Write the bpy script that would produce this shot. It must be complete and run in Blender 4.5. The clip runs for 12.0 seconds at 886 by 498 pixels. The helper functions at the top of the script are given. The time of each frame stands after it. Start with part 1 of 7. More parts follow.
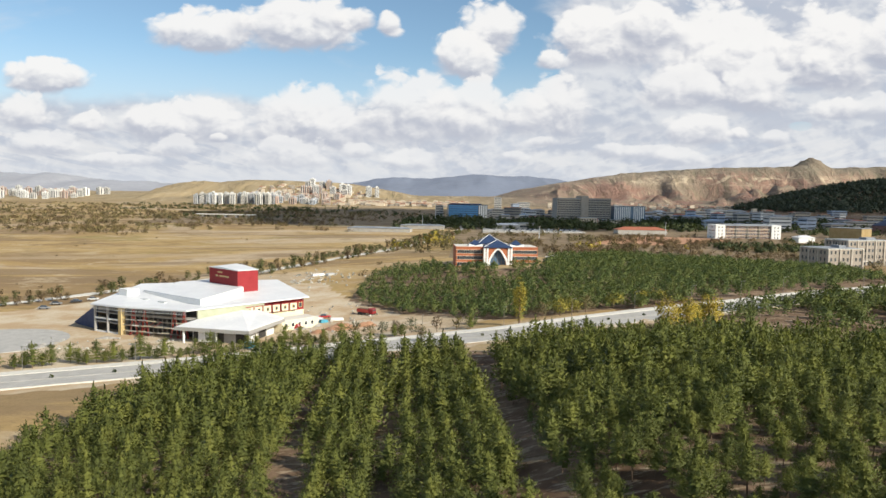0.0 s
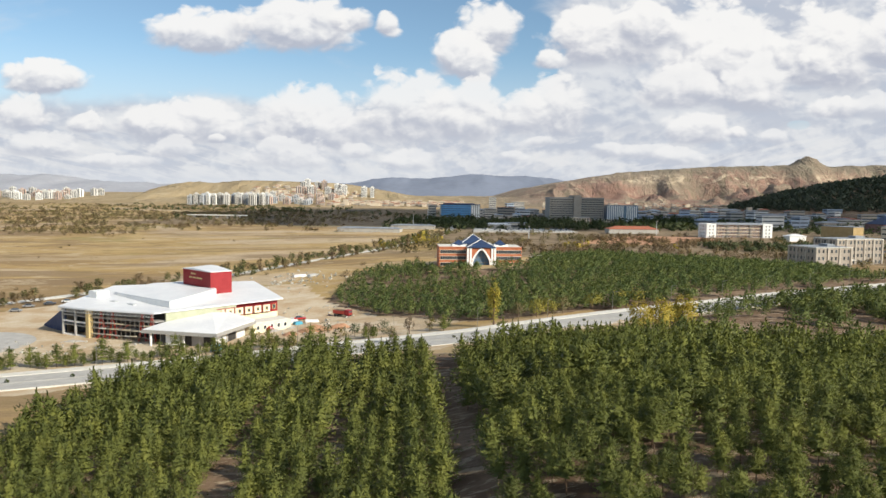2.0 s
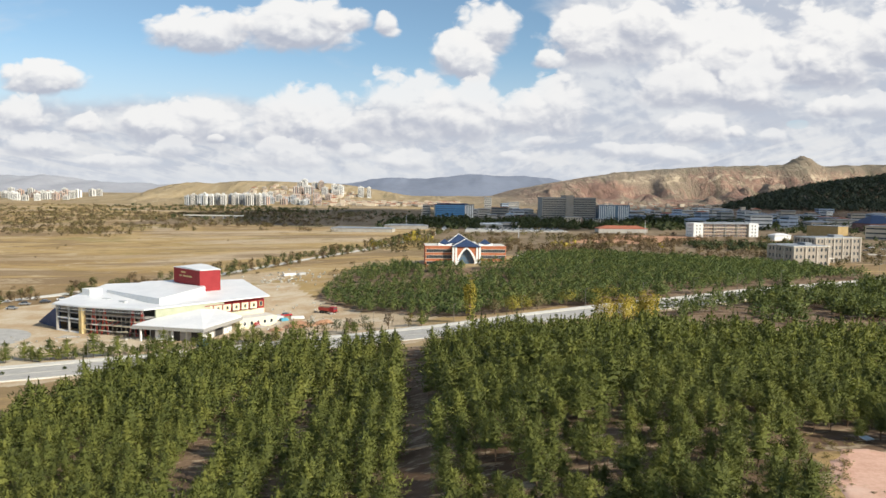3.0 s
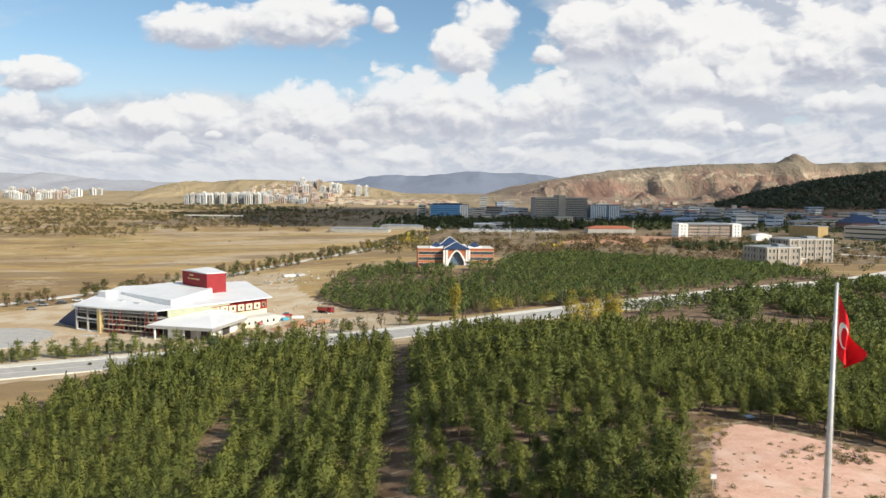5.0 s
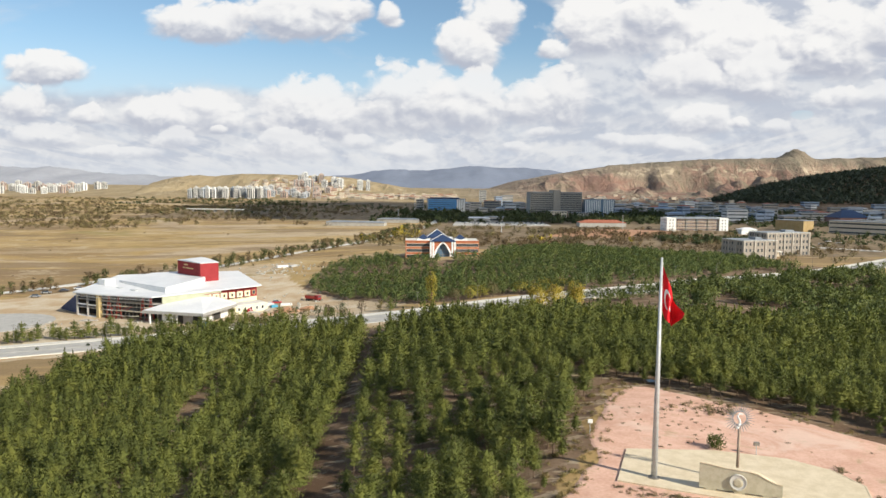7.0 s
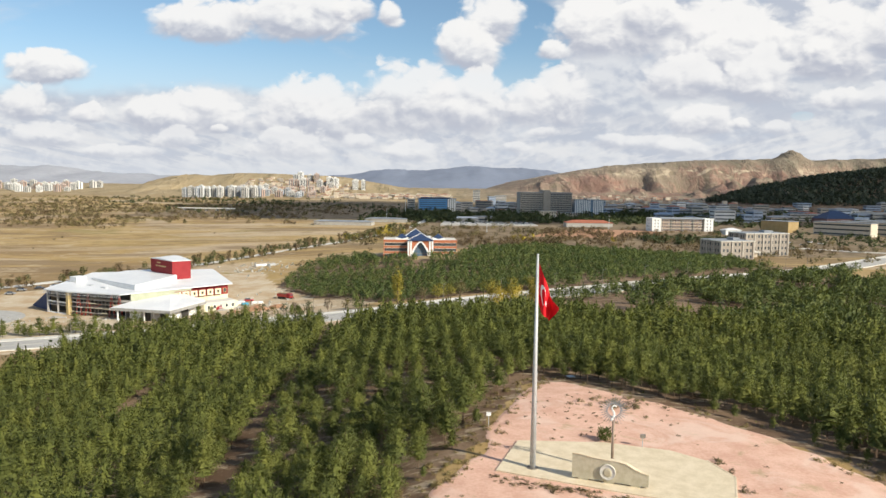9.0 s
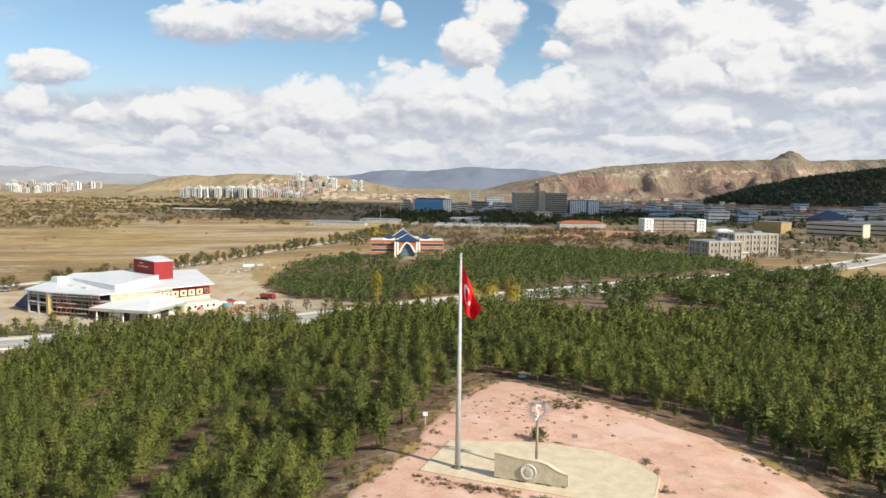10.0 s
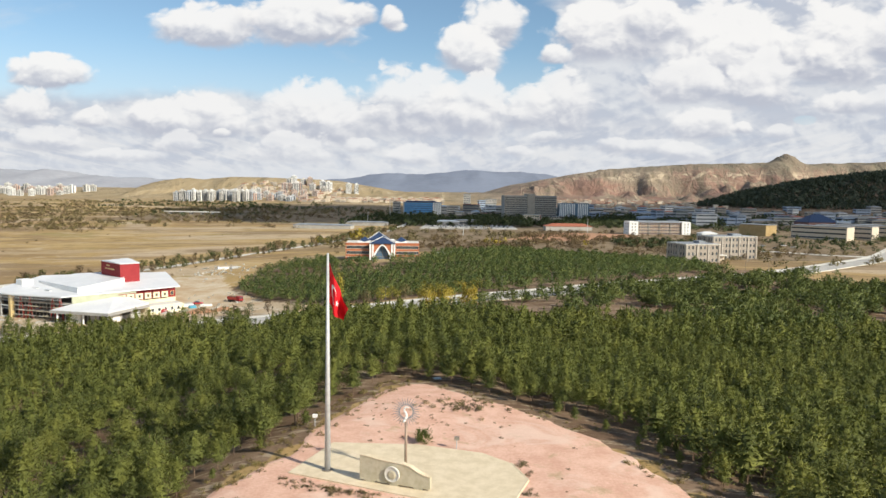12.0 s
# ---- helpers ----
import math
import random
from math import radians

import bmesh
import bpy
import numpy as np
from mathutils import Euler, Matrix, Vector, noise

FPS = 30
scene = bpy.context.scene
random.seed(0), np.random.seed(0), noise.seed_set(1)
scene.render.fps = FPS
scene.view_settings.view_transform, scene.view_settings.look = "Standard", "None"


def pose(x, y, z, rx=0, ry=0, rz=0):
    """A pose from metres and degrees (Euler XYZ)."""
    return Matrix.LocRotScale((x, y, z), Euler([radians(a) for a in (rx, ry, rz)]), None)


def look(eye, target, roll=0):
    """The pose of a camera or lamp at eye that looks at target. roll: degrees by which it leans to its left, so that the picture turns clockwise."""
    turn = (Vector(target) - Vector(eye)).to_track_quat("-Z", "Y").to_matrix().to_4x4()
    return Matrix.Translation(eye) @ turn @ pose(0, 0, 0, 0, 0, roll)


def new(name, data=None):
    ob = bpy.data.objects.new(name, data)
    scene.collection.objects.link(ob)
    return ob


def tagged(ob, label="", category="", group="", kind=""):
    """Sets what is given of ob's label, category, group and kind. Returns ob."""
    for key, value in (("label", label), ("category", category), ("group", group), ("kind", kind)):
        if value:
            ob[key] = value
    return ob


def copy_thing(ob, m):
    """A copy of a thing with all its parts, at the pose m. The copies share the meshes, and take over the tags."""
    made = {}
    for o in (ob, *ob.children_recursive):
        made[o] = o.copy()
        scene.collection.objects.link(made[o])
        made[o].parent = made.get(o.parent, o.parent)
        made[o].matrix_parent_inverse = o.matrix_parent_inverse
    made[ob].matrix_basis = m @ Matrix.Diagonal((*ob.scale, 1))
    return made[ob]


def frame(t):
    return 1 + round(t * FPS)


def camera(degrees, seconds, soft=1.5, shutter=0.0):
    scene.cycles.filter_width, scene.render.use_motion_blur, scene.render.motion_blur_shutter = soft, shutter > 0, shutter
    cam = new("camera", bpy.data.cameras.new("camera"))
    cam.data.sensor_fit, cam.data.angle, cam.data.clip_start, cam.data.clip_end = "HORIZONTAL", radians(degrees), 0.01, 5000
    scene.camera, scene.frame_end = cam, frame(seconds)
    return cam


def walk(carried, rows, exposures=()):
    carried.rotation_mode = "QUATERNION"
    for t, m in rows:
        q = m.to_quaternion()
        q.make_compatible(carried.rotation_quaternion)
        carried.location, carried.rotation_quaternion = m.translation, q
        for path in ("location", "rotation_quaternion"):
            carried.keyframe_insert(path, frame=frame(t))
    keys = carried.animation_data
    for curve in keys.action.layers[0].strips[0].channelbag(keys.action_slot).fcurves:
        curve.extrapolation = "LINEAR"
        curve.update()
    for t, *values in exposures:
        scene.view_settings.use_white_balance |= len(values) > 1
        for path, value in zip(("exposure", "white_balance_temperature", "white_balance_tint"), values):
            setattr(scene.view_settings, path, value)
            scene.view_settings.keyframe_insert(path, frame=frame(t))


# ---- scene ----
cam = camera(63.1, 12.0)
PATH = [
    (0, (-50.475, -34.024, 26.048), (-50.53, -32.03, 25.904), 0.9),
    (0.5, (-50.793, -30.815, 26.033), (-50.844, -28.821, 25.892), 0.8),
    (1, (-50.059, -28.936, 25.828), (-50.113, -26.942, 25.685), 0.7),
    (1.5, (-46.976, -28.346, 26.016), (-47.029, -26.352, 25.872), 0.7),
    (2, (-42.53, -29.546, 25.932), (-42.582, -27.552, 25.788), 0.7),
    (2.5, (-38.393, -33.487, 26.039), (-38.445, -31.493, 25.895), 0.7),
    (3, (-35.511, -38.914, 26.258), (-35.561, -36.92, 26.114), 0.6),
    (5, (-31.34, -60.145, 31.076), (-31.385, -58.151, 30.922), 0.5),
    (5.5, (-30.312, -65.791, 31.005), (-30.359, -63.798, 30.848), 0.5),
    (6, (-28.446, -70.738, 30.999), (-28.498, -68.745, 30.838), 0.4),
    (6.5, (-25.346, -73.974, 31.072), (-25.401, -71.981, 30.906), 0.4),
    (7, (-20.747, -75.912, 31.032), (-20.805, -73.92, 30.863), 0.6),
    (9, (-7.985, -77.793, 30.941), (-8.043, -75.801, 30.772), 0.8),
    (9.5, (-4.503, -77.521, 30.898), (-4.565, -75.529, 30.729), 0.8),
    (10, (0.503, -77.435, 30.906), (0.44, -75.443, 30.739), 0.8),
    (10.5, (5.62, -77.104, 30.782), (5.555, -75.112, 30.617), 0.8),
    (11, (10.265, -76.674, 30.719), (10.199, -74.681, 30.555), 0.8),
    (11.5, (13.812, -76.652, 30.71), (13.748, -74.66, 30.548), 0.9),
    (12, (14.736, -76.236, 30.676), (14.672, -74.244, 30.518), 0.8),
]
walk(cam, [(t, look(eye, target, roll)) for t, eye, target, roll in PATH])

# ---------------------------------------------------------------- light
SUN_TO = Vector((0.82, -0.57, 0.0)).normalized()
SUN_EL = radians(31)
sun = new("sun", bpy.data.lights.new("sun", "SUN"))
sun.data.energy, sun.data.angle, sun.data.color = 5.0, radians(0.6), (1.0, 0.92, 0.76)
sun.matrix_world = look((0, 0, 0), (-SUN_TO.x * math.cos(SUN_EL), -SUN_TO.y * math.cos(SUN_EL), -math.sin(SUN_EL)))
scene.view_settings.exposure = 0.3


class Nodes:
    """Short hand for building node trees."""

    def __init__(self, tree):
        self.t = tree

    def add(self, kind, **sets):
        n = self.t.nodes.new(kind)
        for key, value in sets.items():
            setattr(n, key, value)
        return n

    def feed(self, socket, value):
        if hasattr(value, "links"):
            self.t.links.new(value, socket)
        elif value is not None:
            socket.default_value = value

    def math(self, op, a, b=None, c=None, clamp=False):
        n = self.add("ShaderNodeMath", operation=op, use_clamp=clamp)
        for i, v in enumerate((a, b, c)):
            self.feed(n.inputs[i], v)
        return n.outputs[0]

    def vec(self, op, a, b=None, c=None):
        n = self.add("ShaderNodeVectorMath", operation=op)
        for i, v in enumerate((a, b, c)):
            self.feed(n.inputs[i], v)
        return n.outputs["Value"] if op in ("LENGTH", "DOT_PRODUCT") else n.outputs[0]

    def step(self, v, lo, hi, a=0.0, b=1.0):
        n = self.add("ShaderNodeMapRange", interpolation_type="SMOOTHSTEP")
        for i, x in enumerate((v, lo, hi, a, b)):
            self.feed(n.inputs[i], x)
        return n.outputs[0]

    def mix(self, f, a, b, blend="MIX"):
        n = self.add("ShaderNodeMix", data_type="RGBA", blend_type=blend)
        self.feed(n.inputs[0], f)
        self.feed(n.inputs[6], a)
        self.feed(n.inputs[7], b)
        return n.outputs[2]

    def noise(self, v, scale, detail=4.0, rough=0.55, dist=0.0):
        n = self.add("ShaderNodeTexNoise")
        self.feed(n.inputs["Vector"], v)
        n.inputs["Scale"].default_value = scale
        n.inputs["Detail"].default_value = detail
        n.inputs["Roughness"].default_value = rough
        n.inputs["Distortion"].default_value = dist
        return n.outputs[0]


def rgb(r, g, b):
    return (r, g, b, 1.0)


# heaps of cloud: middle and half-size on a plane ahead, in tangents, far ones first
HIGH_CLOUDS = [
    (-0.358, 0.212, 0.093, 0.045),
    (-0.235, 0.221, 0.097, 0.057),
    (-0.154, 0.233, 0.036, 0.025),
    (-0.104, 0.227, 0.022, 0.025),
    (-0.587, 0.150, 0.069, 0.036),
    (0.032, 0.213, 0.047, 0.061),
    (0.001, 0.180, 0.056, 0.051),
    (0.351, 0.168, 0.109, 0.112),
    (0.482, 0.183, 0.091, 0.083),
    (0.559, 0.202, 0.039, 0.069),
    (0.187, 0.203, 0.088, 0.064),
    (0.117, 0.183, 0.028, 0.020),
    (0.240, 0.223, 0.053, 0.049),
    (0.469, 0.185, 0.030, 0.035),
]
BANK_CLOUDS = [
    (-0.384, 0.088, 0.124, 0.048),
    (-0.205, 0.089, 0.107, 0.068),
    (-0.074, 0.103, 0.086, 0.079),
    (-0.614, 0.101, 0.044, 0.038),
    (-0.524, 0.092, 0.032, 0.020),
    (-0.343, 0.074, 0.018, 0.010),
    (0.001, 0.102, 0.072, 0.060),
    (0.303, 0.141, 0.088, 0.042),
    (0.400, 0.140, 0.050, 0.058),
    (0.126, 0.113, 0.054, 0.060),
    (0.084, 0.103, 0.042, 0.049),
    (0.318, 0.089, 0.049, 0.035),
    (0.371, 0.089, 0.018, 0.013),
    (0.502, 0.121, 0.039, 0.022),
]
LOW_CLOUDS = [
    (-0.593, 0.059, 0.070, 0.027),
    (-0.403, 0.059, 0.035, 0.022),
    (-0.238, 0.049, 0.068, 0.030),
    (-0.478, 0.041, 0.065, 0.013),
    (0.104, 0.075, 0.027, 0.012),
    (0.420, 0.084, 0.022, 0.017),
    (0.225, 0.062, 0.071, 0.016),
    (0.069, 0.055, 0.027, 0.012),
    (0.297, 0.054, 0.040, 0.019),
    (0.563, 0.123, 0.039, 0.026),
    (-0.147, 0.058, 0.027, 0.016),
    (-0.070, 0.047, 0.050, 0.022),
]
# openings of blue in the veil on the hill side, and a dark ragged scrap of cloud
GAPS = [(0.096, 0.202, 0.037, 0.041), (0.020, 0.170, 0.014, 0.008), (0.454, 0.103, 0.021, 0.009)]


def billows():
    """Cauliflower relief shared by all heaps."""
    g = bpy.data.node_groups.new("billows", "ShaderNodeTree")
    g.interface.new_socket("Plane", in_out="INPUT", socket_type="NodeSocketVector")
    g.interface.new_socket("Relief", in_out="OUTPUT", socket_type="NodeSocketFloat")
    k = Nodes(g)
    p = k.add("NodeGroupInput").outputs[0]
    flat = k.vec("MULTIPLY", p, (1.0, 1.5, 1.0))
    warp = k.add("ShaderNodeTexNoise")
    warp.inputs["Scale"].default_value, warp.inputs["Detail"].default_value = 22.0, 3.0
    k.feed(warp.inputs["Vector"], flat)
    curl = k.vec("ADD", flat, k.vec("MULTIPLY", k.vec("SUBTRACT", warp.outputs["Color"], (0.5, 0.5, 0.5)), (0.045, 0.045, 0.0)))
    total = k.math("MULTIPLY", k.math("SUBTRACT", k.noise(curl, 12.0, 5.0, 0.55), 0.5), 1.1)
    for size, share in ((17.0, 0.55), (38.0, 0.36), (85.0, 0.20)):
        cell = k.add("ShaderNodeTexVoronoi", feature="SMOOTH_F1")
        k.feed(cell.inputs["Vector"], curl)
        cell.inputs["Scale"].default_value = size
        cell.inputs["Smoothness"].default_value = 0.35
        total = k.math("ADD", total, k.math("MULTIPLY", k.math("SUBTRACT", 0.40, cell.outputs["Distance"]), share))
    total = k.math("ADD", total, k.math("MULTIPLY", k.math("SUBTRACT", k.noise(curl, 90.0, 5.0, 0.65), 0.5), 0.22))
    k.t.links.new(total, k.add("NodeGroupOutput").inputs[0])
    return g


def make_world():
    w = bpy.data.worlds.new("sky")
    scene.world = w
    w.use_nodes = True
    w.node_tree.nodes.clear()
    k = Nodes(w.node_tree)
    sky = k.add("ShaderNodeTexSky", sky_type="NISHITA", sun_disc=False, sun_elevation=SUN_EL,
                sun_rotation=math.atan2(SUN_TO.x, SUN_TO.y), altitude=1200.0, air_density=1.0, dust_density=1.0, ozone_density=1.5)
    d = k.add("ShaderNodeTexCoord").outputs["Generated"]
    sep = k.add("ShaderNodeSeparateXYZ")
    k.feed(sep.inputs[0], d)
    x, y, z = sep.outputs
    ahead = k.math("MAXIMUM", k.math("ABSOLUTE", y), 0.12)
    u, v = k.math("DIVIDE", x, ahead), k.math("DIVIDE", z, ahead)
    plane = k.add("ShaderNodeCombineXYZ")
    k.feed(plane.inputs[0], u)
    k.feed(plane.inputs[1], v)
    k.feed(plane.inputs[2], 0.0)
    p = plane.outputs[0]
    group = billows()
    relief = []
    for off in ((0, 0, 0), (0.006, 0.010, 0)):
        n = k.add("ShaderNodeGroup", node_tree=group)
        k.feed(n.inputs[0], k.vec("ADD", p, off))
        relief.append(n.outputs[0])
    bump = relief[0]
    lit = k.math("MULTIPLY", k.math("SUBTRACT", relief[0], relief[1]), 0.95)
    soft = k.noise(k.vec("MULTIPLY", p, (1.0, 2.0, 1.0)), 7.0, 5.0, 0.55, 0.3)
    # clear sky, paler towards the horizon
    blue = k.mix(1.0, sky.outputs[0], rgb(0.135, 0.145, 0.138), "MULTIPLY")
    col = k.mix(k.step(z, 0.03, 0.20, 0.90, 0.0), blue, rgb(0.66, 0.73, 0.82))
    # thin veil: low everywhere, and up over the hills
    veil = k.math("ADD", k.step(v, 0.155, 0.10, 0.0, 1.0), k.step(u, 0.06, 0.16, 0.0, 1.0))
    veil = k.math("ADD", veil, k.math("MULTIPLY", k.math("SUBTRACT", soft, 0.5), 1.6))
    for hu, hv, ru, rv in GAPS:
        away = k.vec("LENGTH", k.vec("MULTIPLY_ADD", p, (1 / ru, 1 / rv, 0), (-hu / ru, -hv / rv, 0)))
        veil = k.math("SUBTRACT", veil, k.step(k.math("ADD", away, k.math("MULTIPLY", bump, 0.4)), 1.25, 0.5, 0.0, 1.6))
    thin = k.mix(k.step(k.math("ADD", soft, k.math("MULTIPLY", lit, 0.5)), 0.36, 0.64), rgb(0.57, 0.61, 0.70), rgb(0.80, 0.815, 0.845))
    col = k.mix(k.step(veil, 0.1, 0.9, 0.0, 0.94), col, thin)
    # rows of small clouds that shrink towards the horizon
    far = k.math("ADD", v, 0.085)
    deck = k.add("ShaderNodeCombineXYZ")
    k.feed(deck.inputs[0], k.math("DIVIDE", u, far))
    k.feed(deck.inputs[1], k.math("DIVIDE", 0.42, far))
    k.feed(deck.inputs[2], 0.0)
    rows_ = k.noise(k.vec("MULTIPLY", deck.outputs[0], (1.6, 1.0, 1.0)), 2.4, 6.0, 0.58, 0.3)
    col = k.mix(k.math("MULTIPLY", k.step(rows_, 0.47, 0.60), k.step(v, 0.125, 0.07, 0.0, 0.42)), col, rgb(0.90, 0.895, 0.89))
    col = k.mix(k.math("MULTIPLY", k.step(rows_, 0.46, 0.34), k.step(v, 0.125, 0.07, 0.0, 0.38)), col, rgb(0.60, 0.66, 0.76))
    # the heaps, far ones first: bright heads over a greyer, flatter base
    for heaps, haze in ((HIGH_CLOUDS, 0.0), (BANK_CLOUDS, 0.06), (LOW_CLOUDS, 0.16)):
        for cu, cv, ru, rv in heaps:
            du = k.math("MULTIPLY_ADD", u, 1 / ru, -cu / ru)
            dv = k.math("MULTIPLY_ADD", v, 1 / rv, -cv / rv)
            drop = k.math("MAXIMUM", dv, k.math("MULTIPLY", dv, -1.9))
            away = k.math("SQRT", k.math("ADD", k.math("MULTIPLY", du, du), k.math("MULTIPLY", drop, drop)))
            level = k.math("ADD", k.math("SUBTRACT", 1.10, away), k.math("MULTIPLY", bump, 0.66))
            edge = k.step(level, 0.0, k.math("MAXIMUM", k.math("MULTIPLY_ADD", dv, -0.28, 0.42), 0.14))
            head = k.math("ADD", k.math("MULTIPLY_ADD", dv, 1.05, 0.46), k.math("ADD", lit, k.math("MULTIPLY", du, 0.08)), clamp=True)
            tone = k.mix(k.step(head, 0.05, 0.95), rgb(0.52, 0.55, 0.64), rgb(1.0, 0.99, 0.975))
            if haze:
                tone = k.mix(haze * 2.0, tone, rgb(0.80, 0.825, 0.865))
            col = k.mix(k.math("MULTIPLY", edge, 0.96 - haze * 1.2), col, tone)
    col = k.mix(k.step(v, 0.055, 0.0, 0.0, 0.7), col, rgb(0.74, 0.775, 0.83))
    # overhead and behind: scattered fair-weather cumulus on a level base
    level = k.math("MAXIMUM", k.math("ADD", z, 0.12), 0.05)
    roof = k.add("ShaderNodeCombineXYZ")
    k.feed(roof.inputs[0], k.math("DIVIDE", x, level))
    k.feed(roof.inputs[1], k.math("DIVIDE", y, level))
    k.feed(roof.inputs[2], 3.0)
    rest = k.mix(k.step(k.noise(roof.outputs[0], 1.3, 6.0, 0.55, 0.2), 0.50, 0.62), blue, rgb(0.80, 0.80, 0.82))
    outside = k.math("MAXIMUM", k.step(v, 0.30, 0.42), k.step(k.math("ABSOLUTE", u), 0.72, 0.95))
    outside = k.math("MAXIMUM", outside, k.step(y, 0.2, -0.2))
    bg = k.add("ShaderNodeBackground")
    k.feed(bg.inputs[0], k.mix(outside, col, rest))
    bg.inputs[1].default_value = 0.76
    k.t.links.new(bg.outputs[0], k.add("ShaderNodeOutputWorld").inputs[0])


make_world()


# ---------------------------------------------------------------- materials
def plain(name, a, b, scale=1.0, rough=0.85, metal=0.0, bump=0.0, fine=None, island=0.0, coords="Object", spec=0.3):
    """Two tones mixed by noise at two scales, with relief."""
    m = bpy.data.materials.new(name)
    m.use_nodes = True
    k = Nodes(m.node_tree)
    bsdf = m.node_tree.nodes["Principled BSDF"]
    v = k.add("ShaderNodeTexCoord").outputs["Object"] if coords == "Object" else k.add("ShaderNodeNewGeometry").outputs["Position"]
    n1 = k.noise(v, scale, 5.0, 0.6)
    n2 = k.noise(v, scale * 9.0, 3.0, 0.6)
    f = k.step(k.math("ADD", k.math("MULTIPLY", n1, 0.65), k.math("MULTIPLY", n2, 0.35)), 0.35, 0.65)
    col = k.mix(f, rgb(*a), rgb(*b))
    if island:
        rnd = k.add("ShaderNodeNewGeometry").outputs["Random Per Island"]
        col = k.mix(1.0, col, k.mix(rnd, rgb(1 - island, 1 - island, 1 - island), rgb(1 + island, 1 + island, 1 + island)), "MULTIPLY")
    k.feed(bsdf.inputs["Base Color"], col)
    bsdf.inputs["Roughness"].default_value = rough
    bsdf.inputs["Metallic"].default_value = metal
    bsdf.inputs["Specular IOR Level"].default_value = spec
    if bump:
        b_ = k.add("ShaderNodeBump")
        b_.inputs["Strength"].default_value = bump
        b_.inputs["Distance"].default_value = 0.05
        k.feed(b_.inputs["Height"], n2)
        k.feed(bsdf.inputs["Normal"], b_.outputs[0])
    return m


def needle_material(name, dark, light, yellow, share):
    """Foliage: varies from tuft to tuft, from tree to tree and over the stand, and lets some light through."""
    m = bpy.data.materials.new(name)
    m.use_nodes = True
    k = Nodes(m.node_tree)
    bsdf = m.node_tree.nodes["Principled BSDF"]
    geo = k.add("ShaderNodeNewGeometry")
    rnd = geo.outputs["Random Per Island"]
    tree = k.noise(geo.outputs["Position"], 0.28, 1.0, 0.5)
    stand = k.noise(geo.outputs["Position"], 0.03, 2.0, 0.5)
    col = k.mix(k.step(k.math("ADD", k.math("MULTIPLY", rnd, 0.24), k.math("MULTIPLY", tree, 0.96)), 0.3, 0.9), rgb(*dark), rgb(*light))
    col = k.mix(k.math("MULTIPLY", k.step(k.math("ADD", k.math("MULTIPLY", tree, 0.6), k.math("MULTIPLY", stand, 0.4)), 0.45, 0.68), share), col, rgb(*yellow))
    k.feed(bsdf.inputs["Base Color"], col)
    bsdf.inputs["Roughness"].default_value = 0.65
    bsdf.inputs["Specular IOR Level"].default_value = 0.25
    thin = k.add("ShaderNodeBsdfTranslucent")
    k.feed(thin.inputs[0], k.mix(1.0, col, rgb(0.34, 0.36, 0.24), "MULTIPLY"))
    both = k.add("ShaderNodeAddShader")
    k.t.links.new(bsdf.outputs[0], both.inputs[0])
    k.t.links.new(thin.outputs[0], both.inputs[1])
    k.t.links.new(both.outputs[0], m.node_tree.nodes["Material Output"].inputs[0])
    return m


def glass_material(name, tint, rough=0.12):
    m = bpy.data.materials.new(name)
    m.use_nodes = True
    bsdf = m.node_tree.nodes["Principled BSDF"]
    k = Nodes(m.node_tree)
    rnd = k.add("ShaderNodeObjectInfo").outputs["Random"]
    k.feed(bsdf.inputs["Base Color"], k.mix(rnd, rgb(*tint), rgb(*[c * 2.2 for c in tint])))
    bsdf.inputs["Roughness"].default_value = rough
    bsdf.inputs["Specular IOR Level"].default_value = 0.6
    return m


